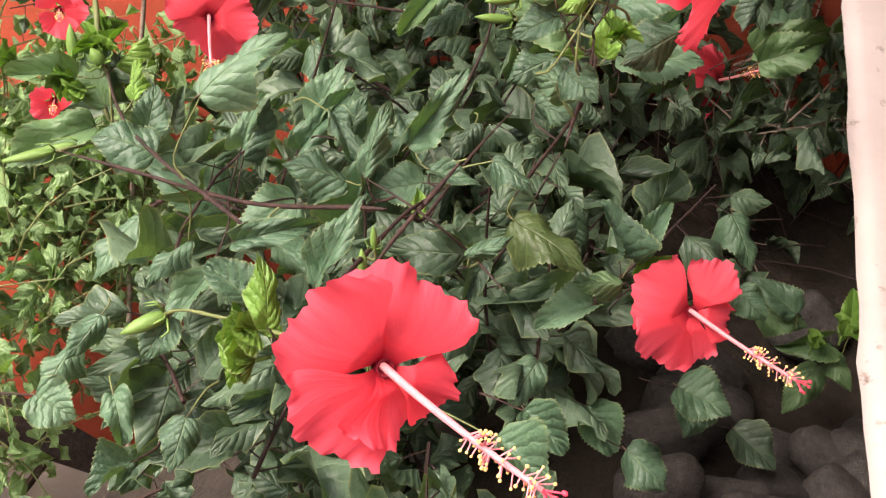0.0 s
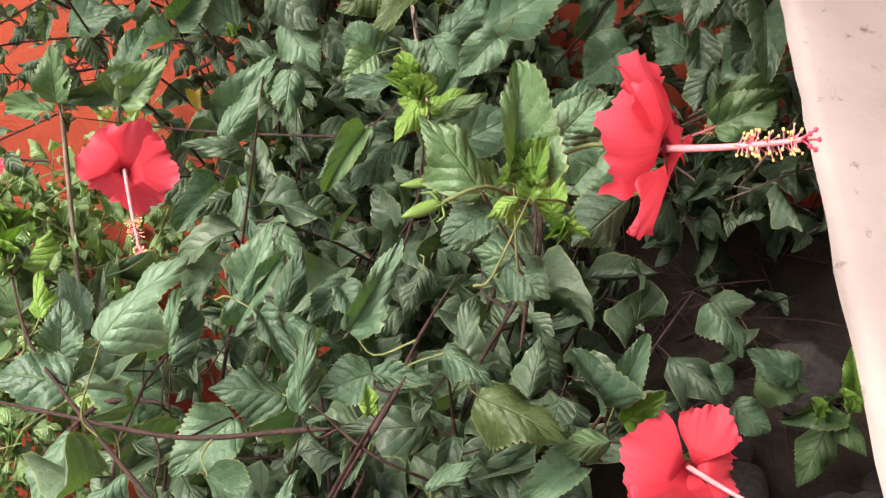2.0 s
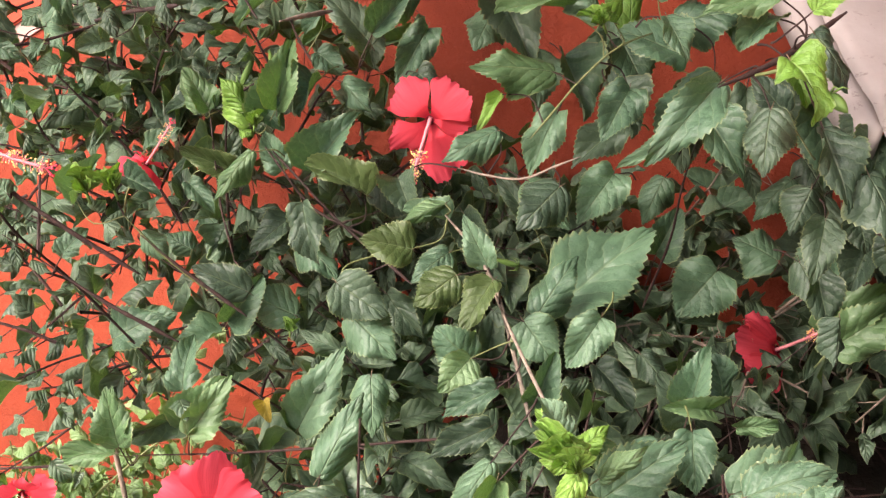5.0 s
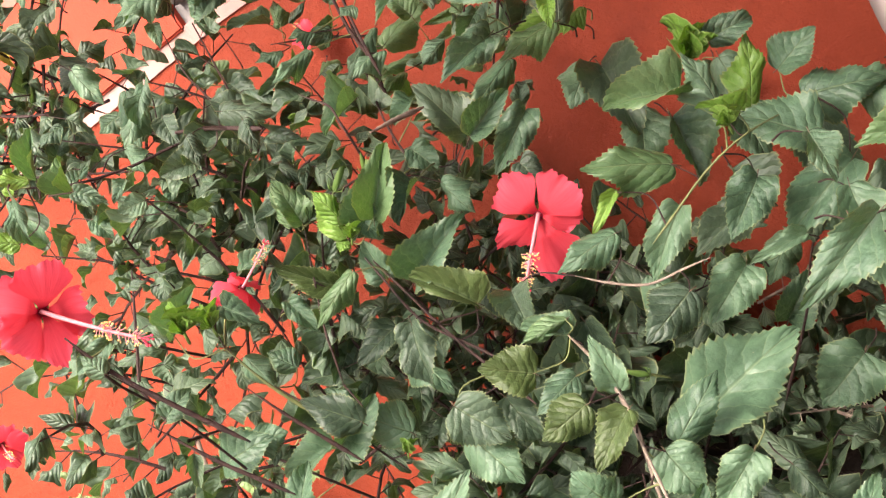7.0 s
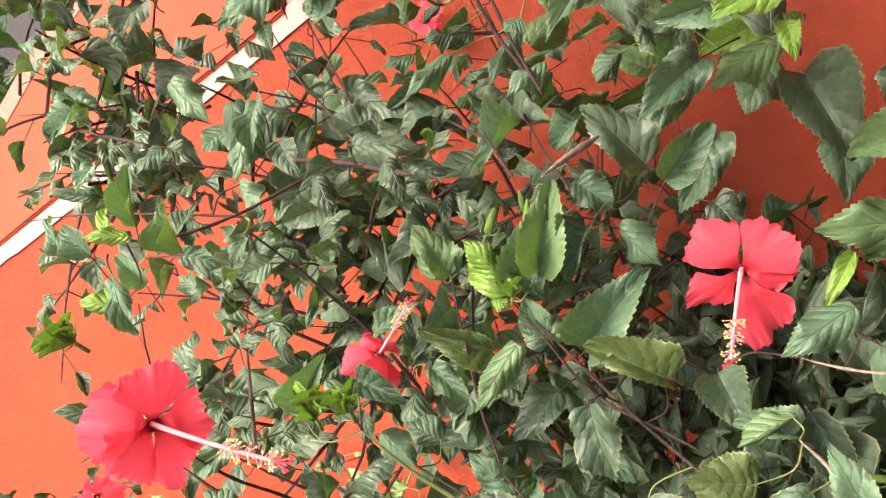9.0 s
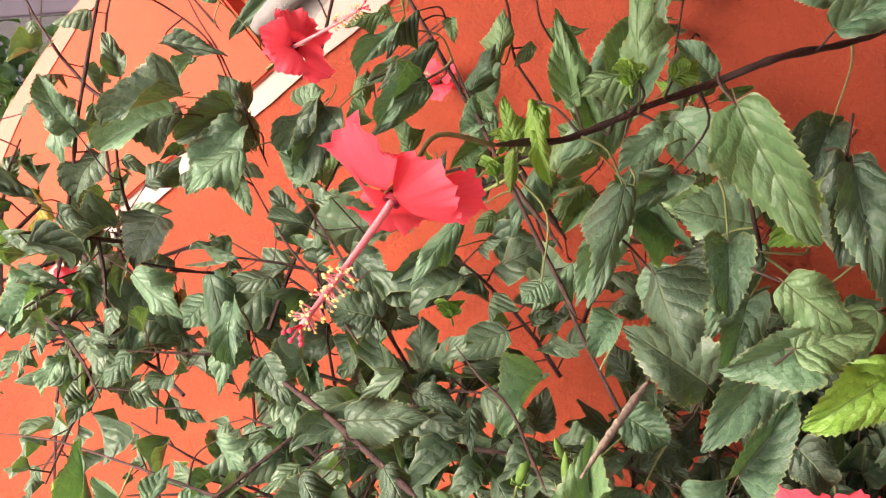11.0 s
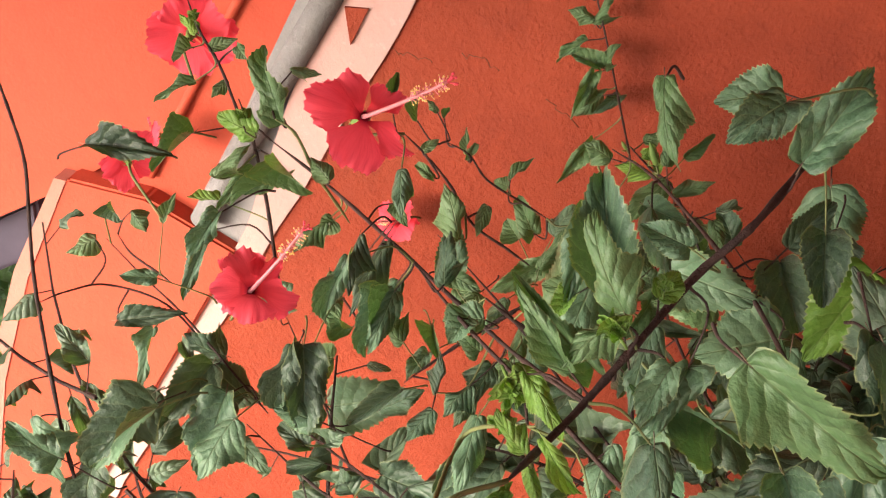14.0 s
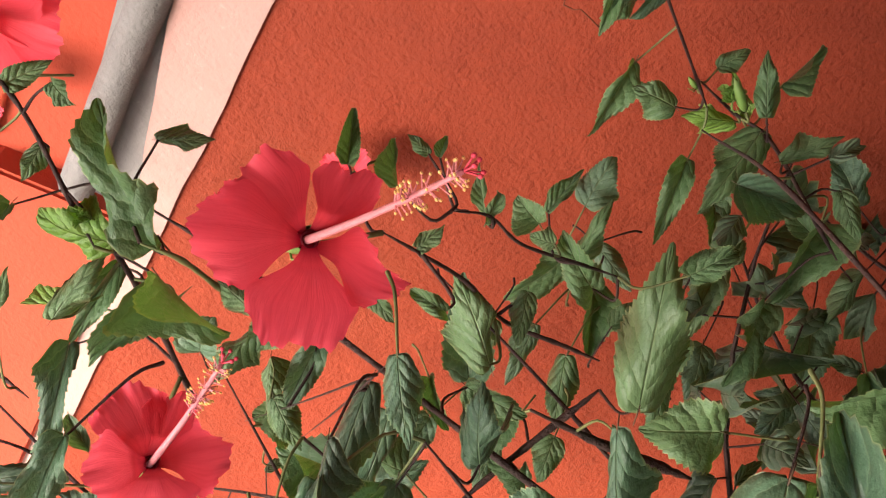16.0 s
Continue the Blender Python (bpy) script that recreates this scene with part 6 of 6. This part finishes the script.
spray([
    ((-0.084, 2.334, 0.855), (-0.132, 2.302, 0.834), 0.018, "l"),
    ((-0.071, 2.355, 0.885), (-0.088, 2.363, 0.912), 0.027, "l"),
    ((-0.024, 2.317, 0.865), (-0.000, 2.343, 0.891), 0.017, "l"),
    ((-0.030, 2.337, 0.841), (-0.091, 2.311, 0.831), 0.031, "l"),
    ((-0.031, 2.299, 0.839), (0.011, 2.296, 0.832), 0.017, "l"),
    ((-0.027, 2.320, 0.754), (-0.090, 2.293, 0.743), 0.027, "l"),
    ((-0.094, 2.274, 0.761), (-0.144, 2.239, 0.747), 0.027, "l"),
    ((-0.102, 2.347, 0.746), (-0.156, 2.319, 0.725), 0.025, "l"),
    ((-0.331, 2.177, 0.883), (-0.341, 2.193, 0.918), 0.028, "l"),
    ((-0.256, 2.145, 0.940), (-0.236, 2.128, 0.915), 0.020, "l"),
    ((-0.334, 2.226, 0.962), (-0.371, 2.209, 0.946), 0.019, "m"),
    ((-0.336, 2.180, 1.024), (-0.373, 2.169, 1.016), 0.019, "l"),
])
spray([
    ((-0.342, 2.145, 1.086), (-0.388, 2.123, 1.093), 0.016, "l"),
    ((-0.272, 2.184, 1.008), (-0.270, 2.169, 0.987), 0.014, "l"),
    ((-0.239, 2.329, 0.805), (-0.278, 2.304, 0.792), 0.018, "m"),
    ((-0.232, 2.313, 0.777), (-0.269, 2.289, 0.742), 0.023, "l"),
    ((-0.193, 2.376, 0.769), (-0.225, 2.350, 0.736), 0.024, "l"),
    ((-0.060, 2.376, 0.625), (-0.099, 2.339, 0.597), 0.041, "m"),
    ((-0.109, 2.309, 0.629), (-0.147, 2.293, 0.630), 0.035, "m"),
    ((-0.148, 2.377, 0.657), (-0.184, 2.347, 0.640), 0.028, "m"),
    ((0.005, 2.339, 0.736), (0.009, 2.364, 0.768), 0.029, "m"),
    ((-0.339, 2.305, 0.801), (-0.371, 2.285, 0.792), 0.021, "m"),
    ((-0.261, 2.189, 0.877), (-0.292, 2.171, 0.862), 0.021, "l"),
    ((-0.166, 2.226, 0.807), (-0.199, 2.197, 0.779), 0.026, "l"),
])
spray([
    ((-0.028, 2.472, 0.905), (-0.061, 2.463, 0.903), 0.015, "m"),
    ((-0.077, 2.436, 0.884), (-0.133, 2.411, 0.868), 0.014, "l"),
])
branch([(-0.414, 1.551, 0.530), (-0.354, 1.548, 0.492), (-0.305, 1.549, 0.465)], 0.0035, 0.0051, BARK)
branch([(-0.317, 1.549, 0.561), (-0.278, 1.550, 0.529), (-0.234, 1.550, 0.497)], 0.0031, 0.0044, BARK)
branch([(-0.448, 1.444, 0.647), (-0.414, 1.447, 0.615), (-0.365, 1.451, 0.581), (-0.327, 1.456, 0.556)], 0.0038, 0.0055, BARK)
branch([(-0.365, 1.720, 0.552), (-0.325, 1.722, 0.511), (-0.295, 1.727, 0.485)], 0.0034, 0.0049, BARK_GREEN)
branch([(-0.238, 2.151, 0.896), (-0.219, 2.151, 0.847), (-0.200, 2.152, 0.805)], 0.0050, 0.0071, BARK)
branch([(-0.343, 2.143, 0.860), (-0.281, 2.154, 0.865), (-0.232, 2.165, 0.864)], 0.0033, 0.0048, BARK)
branch([(-0.175, 1.650, 0.261), (-0.112, 1.652, 0.248), (-0.049, 1.656, 0.241), (0.023, 1.658, 0.229)], 0.0053, 0.0076, BARK)
branch([(-0.209, 1.204, 0.184), (-0.245, 1.219, 0.191), (-0.276, 1.234, 0.199), (-0.319, 1.274, 0.283)], 0.0046, 0.0066, BARK_GREEN)
branch([(-0.099, 1.139, 0.172), (-0.130, 1.151, 0.169), (-0.174, 1.161, 0.154), (-0.201, 1.162, 0.119)], 0.0040, 0.0057, BARK)
branch([(0.026, 0.792, 0.266), (0.038, 0.811, 0.299), (0.054, 0.831, 0.334)], 0.0028, 0.0040, BARK)
branch([(0.169, 1.232, 0.744), (0.197, 1.242, 0.755), (0.226, 1.253, 0.769), (0.256, 1.265, 0.789)], 0.0041, 0.0059, BARK)
flower((0.044, 0.479, 0.343), (0.324, -0.921, 0.217), 0.0485, 10, "open", (0.779, -0.617, -0.111), 1.26, [(70, 1.02, 1.10), (-14, 0.99, 0.99), (148, 0.98, 0.99), (-102, 0.78, 0.58), (-159, 0.70, 0.81)])
flower((-0.251, 1.548, 0.264), (0.278, -0.953, -0.117), 0.0620, 30, "open", (0.349, -0.614, -0.708), 1.22, [(56, 0.92, 0.99), (-15, 1.05, 0.93), (-66, 0.96, 0.87), (143, 0.75, 0.70), (-141, 0.98, 0.70)])
flower((0.302, 0.966, 0.274), (0.151, -0.979, 0.138), 0.0535, 0, "open", (0.716, -0.692, -0.094), 1.35, [(78, 1.05, 1.04), (-12, 0.97, 0.72), (156, 1.04, 1.04), (-89, 0.70, 0.58), (-167, 0.93, 0.70)])
flower((-0.019, 1.753, 0.670), (-0.231, -0.951, -0.207), 0.0600, 20, "open", (-0.251, -0.630, -0.735), 1.00, [(42, 0.97, 0.81), (-44, 0.97, 0.81), (130, 1.04, 0.59), (-158, 1.22, 0.76), (-94, 0.81, 0.57)])
flower((-0.476, 1.489, 0.659), (0.636, -0.770, 0.044), 0.0520, 40, "open", (0.921, -0.258, -0.291), 1.24, [(1, 0.88, 0.83), (70, 1.02, 0.83), (127, 0.87, 0.83), (-164, 0.99, 0.68), (-97, 0.98, 0.68)])
flower((0.454, 1.825, 0.387), (0.513, -0.718, 0.470), 0.0610, 0, "side", (0.481, -0.742, 0.467), 1.00)
flower((-0.416, 2.142, 1.012), (0.739, -0.481, 0.472), 0.0480, 15, "open", (0.953, 0.046, 0.298), 1.03, [(-38, 1.02, 0.72), (43, 0.76, 0.72), (-135, 0.99, 0.85), (125, 0.67, 0.80), (-80, 0.90, 0.45)])
flower((-0.267, 1.568, 1.030), (-0.557, -0.645, -0.524), 0.0500, 0, "side", (-0.486, -0.765, -0.422), 1.14)
flower((-0.237, 2.053, 1.125), (0.640, -0.716, 0.277), 0.0455, 5, "open", (0.959, -0.269, -0.089), 1.08, [(-9, 0.95, 0.82), (37, 1.11, 0.78), (-88, 0.88, 0.50), (122, 1.04, 0.92), (-158, 1.05, 0.66)])
flower((0.178, 0.775, 0.542), (0.842, -0.477, 0.251), 0.0520, 0, "side", (0.660, -0.703, 0.265), 1.00, [(15, 1.05, 0.90), (80, 1.00, 0.95), (150, 1.05, 0.90), (-60, 0.95, 0.90), (-130, 1.00, 0.90)])
flower((-0.347, 1.775, 0.610), (0.540, -0.253, 0.802), 0.0390, 0, "side")
flower((-0.335, 2.582, 0.856), (-0.396, -0.805, 0.441), 0.0322, 0, "small")
flower((-0.378, 2.316, 1.214), (0.098, 0.994, 0.038), 0.0419, 0, "back")
flower((-0.482, 2.253, 1.149), (-0.177, 0.946, 0.271), 0.0299, 0, "back")
flower((-0.784, 2.328, 0.728), (0.696, -0.482, 0.531), 0.0261, 0, "small")
flower((-0.762, 2.094, 0.322), (0.504, -0.849, -0.155), 0.0360, 0, "small")
flower((-0.546, 1.939, 0.125), (0.316, -0.946, -0.078), 0.0416, 0, "small")
flower((-0.044, 1.147, -0.054), (0.418, -0.903, -0.103), 0.0213, 0, "small")
flower((-0.475, 1.782, 0.027), (0.259, -0.958, -0.127), 0.0365, 0, "small")
flower((-0.573, 2.674, 1.081), (-0.801, -0.471, 0.371), 0.0278, 0, "back")
bud((0.075, 1.012, 0.447), (0.045, 1.003, 0.440), 0.0112)
bud((-0.312, 1.211, 0.242), (-0.325, 1.212, 0.275), 0.0157)
bud((-0.245, 1.834, 0.700), (-0.229, 1.830, 0.737), 0.0119)
bud((-0.206, 1.815, 0.701), (-0.204, 1.812, 0.738), 0.0118)
bud((0.078, 1.628, 0.525), (0.051, 1.619, 0.533), 0.0095)
bud((-0.344, 2.229, 1.261), (-0.346, 2.228, 1.276), 0.0078)
bud((-0.090, 0.747, 0.216), (-0.113, 0.735, 0.198), 0.0151)
bud((-0.272, 1.076, 0.189), (-0.312, 1.062, 0.167), 0.0122)
bud((-0.051, 2.367, 0.881), (-0.052, 2.366, 0.893), 0.0058)
bud((0.023, 0.681, 0.310), (0.017, 0.680, 0.326), 0.0083)
bud((0.024, 0.685, 0.327), (0.019, 0.682, 0.341), 0.0061)
bud((-0.032, 2.343, 0.859), (-0.027, 2.347, 0.885), 0.0099)
bud((-0.207, 1.833, 0.720), (-0.211, 1.824, 0.744), 0.0092)
shoot_tip((0.100, 0.775, 0.505), (-0.30, -0.25, 0.90), 0.0234)
shoot_tip((0.104, 0.783, 0.517), (-0.30, -0.25, 0.90), 0.0199)
shoot_tip((0.127, 0.783, 0.482), (0.10, -0.60, 0.40), 0.0228)
shoot_tip((0.046, 1.101, 0.490), (-0.30, -0.25, 0.90), 0.0410)
shoot_tip((-0.296, 1.189, 0.218), (-0.70, -0.50, 0.20), 0.0421)
shoot_tip((-0.292, 1.219, 0.248), (-0.10, -0.40, 0.90), 0.0456)
shoot_tip((-0.367, 1.216, 0.219), (-0.80, -0.40, 0.20), 0.0285)
bud((0.060, 0.789, 0.485), (0.040, 0.778, 0.476), 0.0111)
bud((-0.272, 1.154, 0.178), (-0.336, 1.137, 0.141), 0.0121)
bud((-0.281, 1.198, 0.250), (-0.294, 1.192, 0.263), 0.0191)
shoot_tip((-0.549, 1.547, 0.705), (-0.50, -0.40, 0.60), 0.0393)
shoot_tip((0.133, 1.680, 0.835), (-0.10, -0.40, 0.90), 0.0579)
shoot_tip((-0.398, 1.676, 0.584), (-0.30, -0.25, 0.90), 0.0404)
shoot_tip((-0.368, 1.677, 0.588), (-0.30, -0.25, 0.90), 0.0354)
bud((0.231, 1.167, 0.744), (0.240, 1.154, 0.733), 0.0136)
shoot_tip((-0.006, 2.438, 1.061), (0.311, 0.074, 0.948), 0.0255)
shoot_tip((0.051, 1.084, 0.491), (-0.359, -0.053, 0.932), 0.0259)
shoot_tip((-0.348, 1.605, 0.324), (-0.441, -0.050, 0.896), 0.0328)
shoot_tip((-0.024, 0.656, 0.266), (-0.940, -0.313, -0.135), 0.0306)
shoot_tip((-0.021, 0.667, 0.242), (-0.836, -0.392, -0.383), 0.0279)
shoot_tip((-0.308, 1.299, 0.248), (-0.334, -0.037, 0.942), 0.0422)
shoot_tip((-0.272, 1.125, 0.241), (-0.795, -0.467, -0.387), 0.0265)
shoot_tip((-0.223, 1.765, 0.657), (0.060, -0.109, 0.992), 0.0231)
shoot_tip((0.132, 1.507, 0.788), (-0.451, -0.274, 0.849), 0.0275)
shoot_tip((-0.135, 1.687, 1.046), (-0.077, -0.008, 0.997), 0.0197)
shoot_tip((-0.224, 1.779, 0.973), (-0.158, -0.004, 0.988), 0.0177)
shoot_tip((-0.347, 2.207, 1.234), (0.116, 0.205, 0.972), 0.0123)
shoot_tip((-0.036, 2.353, 0.864), (0.475, 0.138, 0.869), 0.0167)
shoot_tip((-0.338, 2.136, 1.151), (-0.361, -0.043, 0.932), 0.0133)
shoot_tip((-0.303, 2.052, 0.752), (-0.110, 0.041, 0.993), 0.0246)
shoot_tip((-0.357, 1.630, 0.320), (-0.239, -0.137, 0.961), 0.0367)
shoot_tip((0.639, 1.540, 0.119), (0.006, -0.061, 0.998), 0.0289)
shoot_tip((-0.209, 1.782, 1.006), (-0.003, -0.786, -0.617), 0.0238)
shoot_tip((0.605, 1.389, 0.188), (-0.156, -0.029, 0.988), 0.0356)
shoot_tip((-0.103, 1.719, 1.043), (0.591, 0.032, 0.807), 0.0132)
shoot_tip((-0.175, 1.721, 0.421), (-0.050, -0.151, 0.988), 0.0229)


def leaf_stalks():
    """Each leaf hangs on a thin stalk from the nearest branch, or on a short side twig."""
    r = random.Random(12)
    for b, side, length, leaf in PLACED:
        best, spot = 9.0, None
        for line in BRANCHES:
            q, far = near_on(line, b)
            if far < best:
                best, spot = far, q
        back = -side
        if best < 0.075:
            end = spot
        else:
            end = b + back * r.uniform(0.025, 0.045) + Vector((r.uniform(-0.015, 0.015), 0.02, r.uniform(-0.04, -0.01)))
        mid = b.lerp(end, 0.5) + back * 0.25 * (end - b).length + Vector((0, 0, -0.004))
        bm = bmesh.new()
        pts = smooth_line([b + side * 0.01 * length, mid, end], 4)
        tube(bm, pts, [0.0006 + 0.0005 * i / (len(pts) - 1) for i in range(len(pts))], 5, False)
        part("leaf_stalk", bm, BARK if r.random() < 0.6 else BARK_GREEN, leaf.parent)


leaf_stalks()


# ---- inner twigs and leaves of the shrub, past counting ----
def inner_foliage(count, area, leaf_size, seed, lean, spread=0.5, per=(7, 12)):
    """Twigs inside the shrub with hanging leaves. area(r) gives a place."""
    r = random.Random(seed)
    bm, tw = bmesh.new(), bmesh.new()
    for k in range(count):
        p = Vector(area(r))
        if p.y < 3.2:
            p.y = min(p.y, wall_y(p.x) - 0.06 - 0.05 * (k % 3))
        d = (Vector(lean) + Vector((r.gauss(0, spread), r.gauss(0, spread), r.gauss(0, spread)))).normalized()
        ln = r.uniform(0.12, 0.30)
        bend = Vector((r.gauss(0, 0.25), r.gauss(0, 0.25), r.gauss(-0.1, 0.2)))
        line = [p + d * ln * v + bend * ln * v * v for v in (0, 0.25, 0.5, 0.75, 1.0)]
        tube(tw, line, [0.0026, 0.0023, 0.0020, 0.0016, 0.0010], 5, False)
        n = r.randint(*per)
        for i in range(n):
            v = (i + 0.5) / n
            q = line[min(3, int(v * 4))].lerp(line[min(4, int(v * 4) + 1)], v * 4 % 1)
            a = 2.4 * i + r.uniform(-0.5, 0.5)
            side = d.orthogonal().normalized()
            out = side * math.cos(a) + d.cross(side) * math.sin(a) + d * 0.4
            out.y -= 0.35
            out.normalize()
            foot = q + out * r.uniform(0.012, 0.035)
            tube(tw, [q, foot], [0.0009, 0.0008], 4, False)
            fall = (out + Vector((r.gauss(0, 0.35), r.gauss(-0.1, 0.3), r.gauss(-0.45, 0.45)))).normalized()
            s = r.uniform(*leaf_size) * (0.7 if v > 0.85 else 1.0)
            up = Vector((r.gauss(-0.1, 0.4), -0.7 + r.gauss(0, 0.35), 0.75 + r.gauss(0, 0.35)))
            leaf_bm(bm, 10, 2, r.uniform(-0.3, 0.8), r.uniform(0.2, 1.7), r.uniform(0.1, 0.4), r.uniform(-0.9, 0.9),
                    basis(foot, fall, up) @ Matrix.Diagonal((s * r.uniform(0.36, 0.68), s, s, 1)), seed=k * 31 + i, curl=r.uniform(0, 0.7))
    return bm, tw


def stuff(name, bm, mat, label, parent):
    ob = part(name, bm, mat, parent, label, False)
    return tagged(ob, kind="stuff")


def heart(r):
    y = r.uniform(1.0, 2.45)
    x = r.uniform(-0.16, 0.26)
    top = 0.10 + 0.34 * (y - 0.9) - 0.55 * max(0.0, x - 0.25) - 0.25 * max(0.0, -0.25 - x)
    return x, y, top - 0.10 - abs(r.gauss(0, 0.30))


def crest(r):
    """Loose upper part in front of the wall."""
    x = r.uniform(-0.40, 0.30)
    return x, r.uniform(1.92, 2.42), r.uniform(0.18, 0.62) - 0.3 * max(0.0, x - 0.1)


def flank(r):
    """Thin small-leaved side of the shrub."""
    x = r.uniform(-1.25, -0.45)
    return x + 0.03, r.uniform(1.9, 2.45), r.uniform(0.10, 0.62 + 0.1 * x)


def knot(r):
    """Dense tangle low before the light part of the wall."""
    return r.gauss(-0.40, 0.11), r.gauss(2.06, 0.11), min(0.60, r.gauss(0.46, 0.12))


def thicket(r):
    return r.gauss(-0.40, 0.075), r.gauss(2.02, 0.05), r.gauss(0.64, 0.055)


def shoulder(r):
    """Dense clump high on the flank."""
    return r.gauss(-0.66, 0.09), r.gauss(2.18, 0.08), r.gauss(0.80, 0.06)


def right_side(r):
    return r.uniform(0.30, 0.98), r.uniform(1.9, 2.25), r.uniform(0.24, 0.45)


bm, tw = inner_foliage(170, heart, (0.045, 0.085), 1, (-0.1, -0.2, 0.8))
stuff("inner_leaf_mass", bm, LEAF_FILL_SHADED, "dense inner leaves with shade put into their darker green", shrub)
stuff("inner_twig_mass", tw, BARK, "thin brown inner twigs", shrub)
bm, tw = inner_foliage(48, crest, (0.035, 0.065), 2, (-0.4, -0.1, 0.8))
stuff("crest_leaf_mass", bm, LEAF_FILL_SHADED, "loose upper leaves before the wall", shrub)
stuff("crest_twig_mass", tw, BARK, "thin upper twigs", shrub)
bm, tw = inner_foliage(20, flank, (0.018, 0.038), 3, (-0.7, 0.0, 0.1), 0.45, (5, 9))
stuff("flank_leaf_mass", bm, LEAF_FILL_SHADED, "small thin leaves of the shrub's flank", shrub)
stuff("flank_twig_mass", tw, BARK, "bare thin twigs of the flank", shrub)
bm, tw = inner_foliage(22, knot, (0.03, 0.062), 5, (-0.5, -0.1, 0.3), 0.5, (6, 10))
stuff("tangle_leaf_mass", bm, LEAF_FILL_SHADED, "dark tangle of leaves", shrub)
stuff("tangle_twig_mass", tw, BARK, "tangled thin twigs", shrub)
bm, tw = inner_foliage(12, thicket, (0.038, 0.068), 10, (-0.3, -0.2, 0.5))
stuff("thicket_leaf_mass", bm, LEAF_FILL_SHADED, "shaded leaves in the shrub's crown", shrub)
stuff("thicket_twig_mass", tw, BARK, "thin twigs of the crown", shrub)
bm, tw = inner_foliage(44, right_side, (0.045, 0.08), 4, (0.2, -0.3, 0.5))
stuff("corner_leaf_mass", bm, LEAF_FILL_SHADED, "shaded leaves in the wall's corner", shrub)
stuff("corner_twig_mass", tw, BARK_GREY, "dry grey twigs", shrub)

bm, tw = inner_foliage(30, shoulder, (0.03, 0.055), 7, (-0.4, -0.2, 0.2), 0.6, (5, 8))
stuff("shoulder_leaf_mass", bm, LEAF_FILL_SHADED, "dark clump of leaves", shrub)
stuff("shoulder_twig_mass", tw, BARK, "thin brown twigs", shrub)

def dry_brush():
    """Bare dry twigs, crossing in the shaded corner."""
    r = random.Random(31)
    bm = bmesh.new()
    for k in range(46):
        p = Vector((r.uniform(0.48, 0.83), r.uniform(1.80, 2.12), r.uniform(-0.02, 0.22)))
        d = Vector((r.gauss(-0.3, 0.7), r.gauss(0, 0.4), r.gauss(0.1, 0.45))).normalized()
        bend = Vector((r.gauss(0, 0.3), r.gauss(0, 0.3), r.gauss(-0.1, 0.3)))
        ln = r.uniform(0.12, 0.34)
        line = [p + d * ln * v + bend * ln * v * v for v in (0, 0.2, 0.4, 0.6, 0.8, 1.0)]
        tube(bm, line, [0.0017, 0.0016, 0.0014, 0.0012, 0.0009, 0.0006], 5, False, 0.2, k)
    tagged(part("dry_brush", bm, BARK, None, "", True), "bare dry grey twigs lying in the shaded corner", "twigs", "", "stuff")


dry_brush()

low = tagged(new("ground_shrub"), "low light green small-leaved plant by the wall's foot", "plant")
bm, tw = inner_foliage(170, lambda r: (r.uniform(-1.1, -0.40), r.uniform(1.9, 2.65), r.uniform(-0.95, -0.26)), (0.03, 0.055), 6, (0, -0.2, 1.0))
stuff("leaf_mass", bm, LEAF_LOW, "small light green leaves", low)
stuff("twig_mass", tw, BARK_GREEN, "thin green twigs", low)

bm, tw = inner_foliage(120, lambda r: (r.uniform(-0.90, -0.28), r.uniform(2.15, 2.62), r.uniform(-0.48, -0.06)), (0.03, 0.055), 8, (0, -0.2, 1.0))
stuff("upper_leaf_mass", bm, LEAF_LOW, "light green leaves of the taller shoots", low)
stuff("upper_twig_mass", tw, BARK_GREEN, "thin green shoots", low)

# main stems from the soil
for a, b, c, r0 in (((-0.10, 2.05, -1.02), (-0.06, 1.95, -0.4), (-0.05, 1.75, 0.15), 0.013), ((0.05, 2.1, -1.02), (0.15, 1.9, -0.4), (0.22, 1.5, 0.05), 0.012),
                    ((-0.2, 2.2, -1.02), (-0.4, 2.25, -0.3), (-0.50, 2.15, 0.3), 0.007), ((0.0, 2.2, -1.02), (0.0, 2.3, -0.2), (-0.05, 2.3, 0.45), 0.011)):
    bm = bmesh.new()
    line = smooth_line([a, b, c], 6)
    tube(bm, line, [r0 * (1 - 0.5 * i / (len(line) - 1)) for i in range(len(line))], 9, True, 0.1, 3)
    part("stem", bm, BARK_GREY, shrub, "grey woody stem")


# ---- garden beyond the wall's end ----
hedge = tagged(new("hedge"), "far green hedge in bright light behind the house", "hedge")
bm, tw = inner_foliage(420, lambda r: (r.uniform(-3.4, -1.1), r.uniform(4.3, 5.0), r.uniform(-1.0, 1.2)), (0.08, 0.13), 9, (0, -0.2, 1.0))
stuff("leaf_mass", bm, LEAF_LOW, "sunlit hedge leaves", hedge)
stuff("twig_mass", tw, BARK_GREEN, "hedge twigs", hedge)
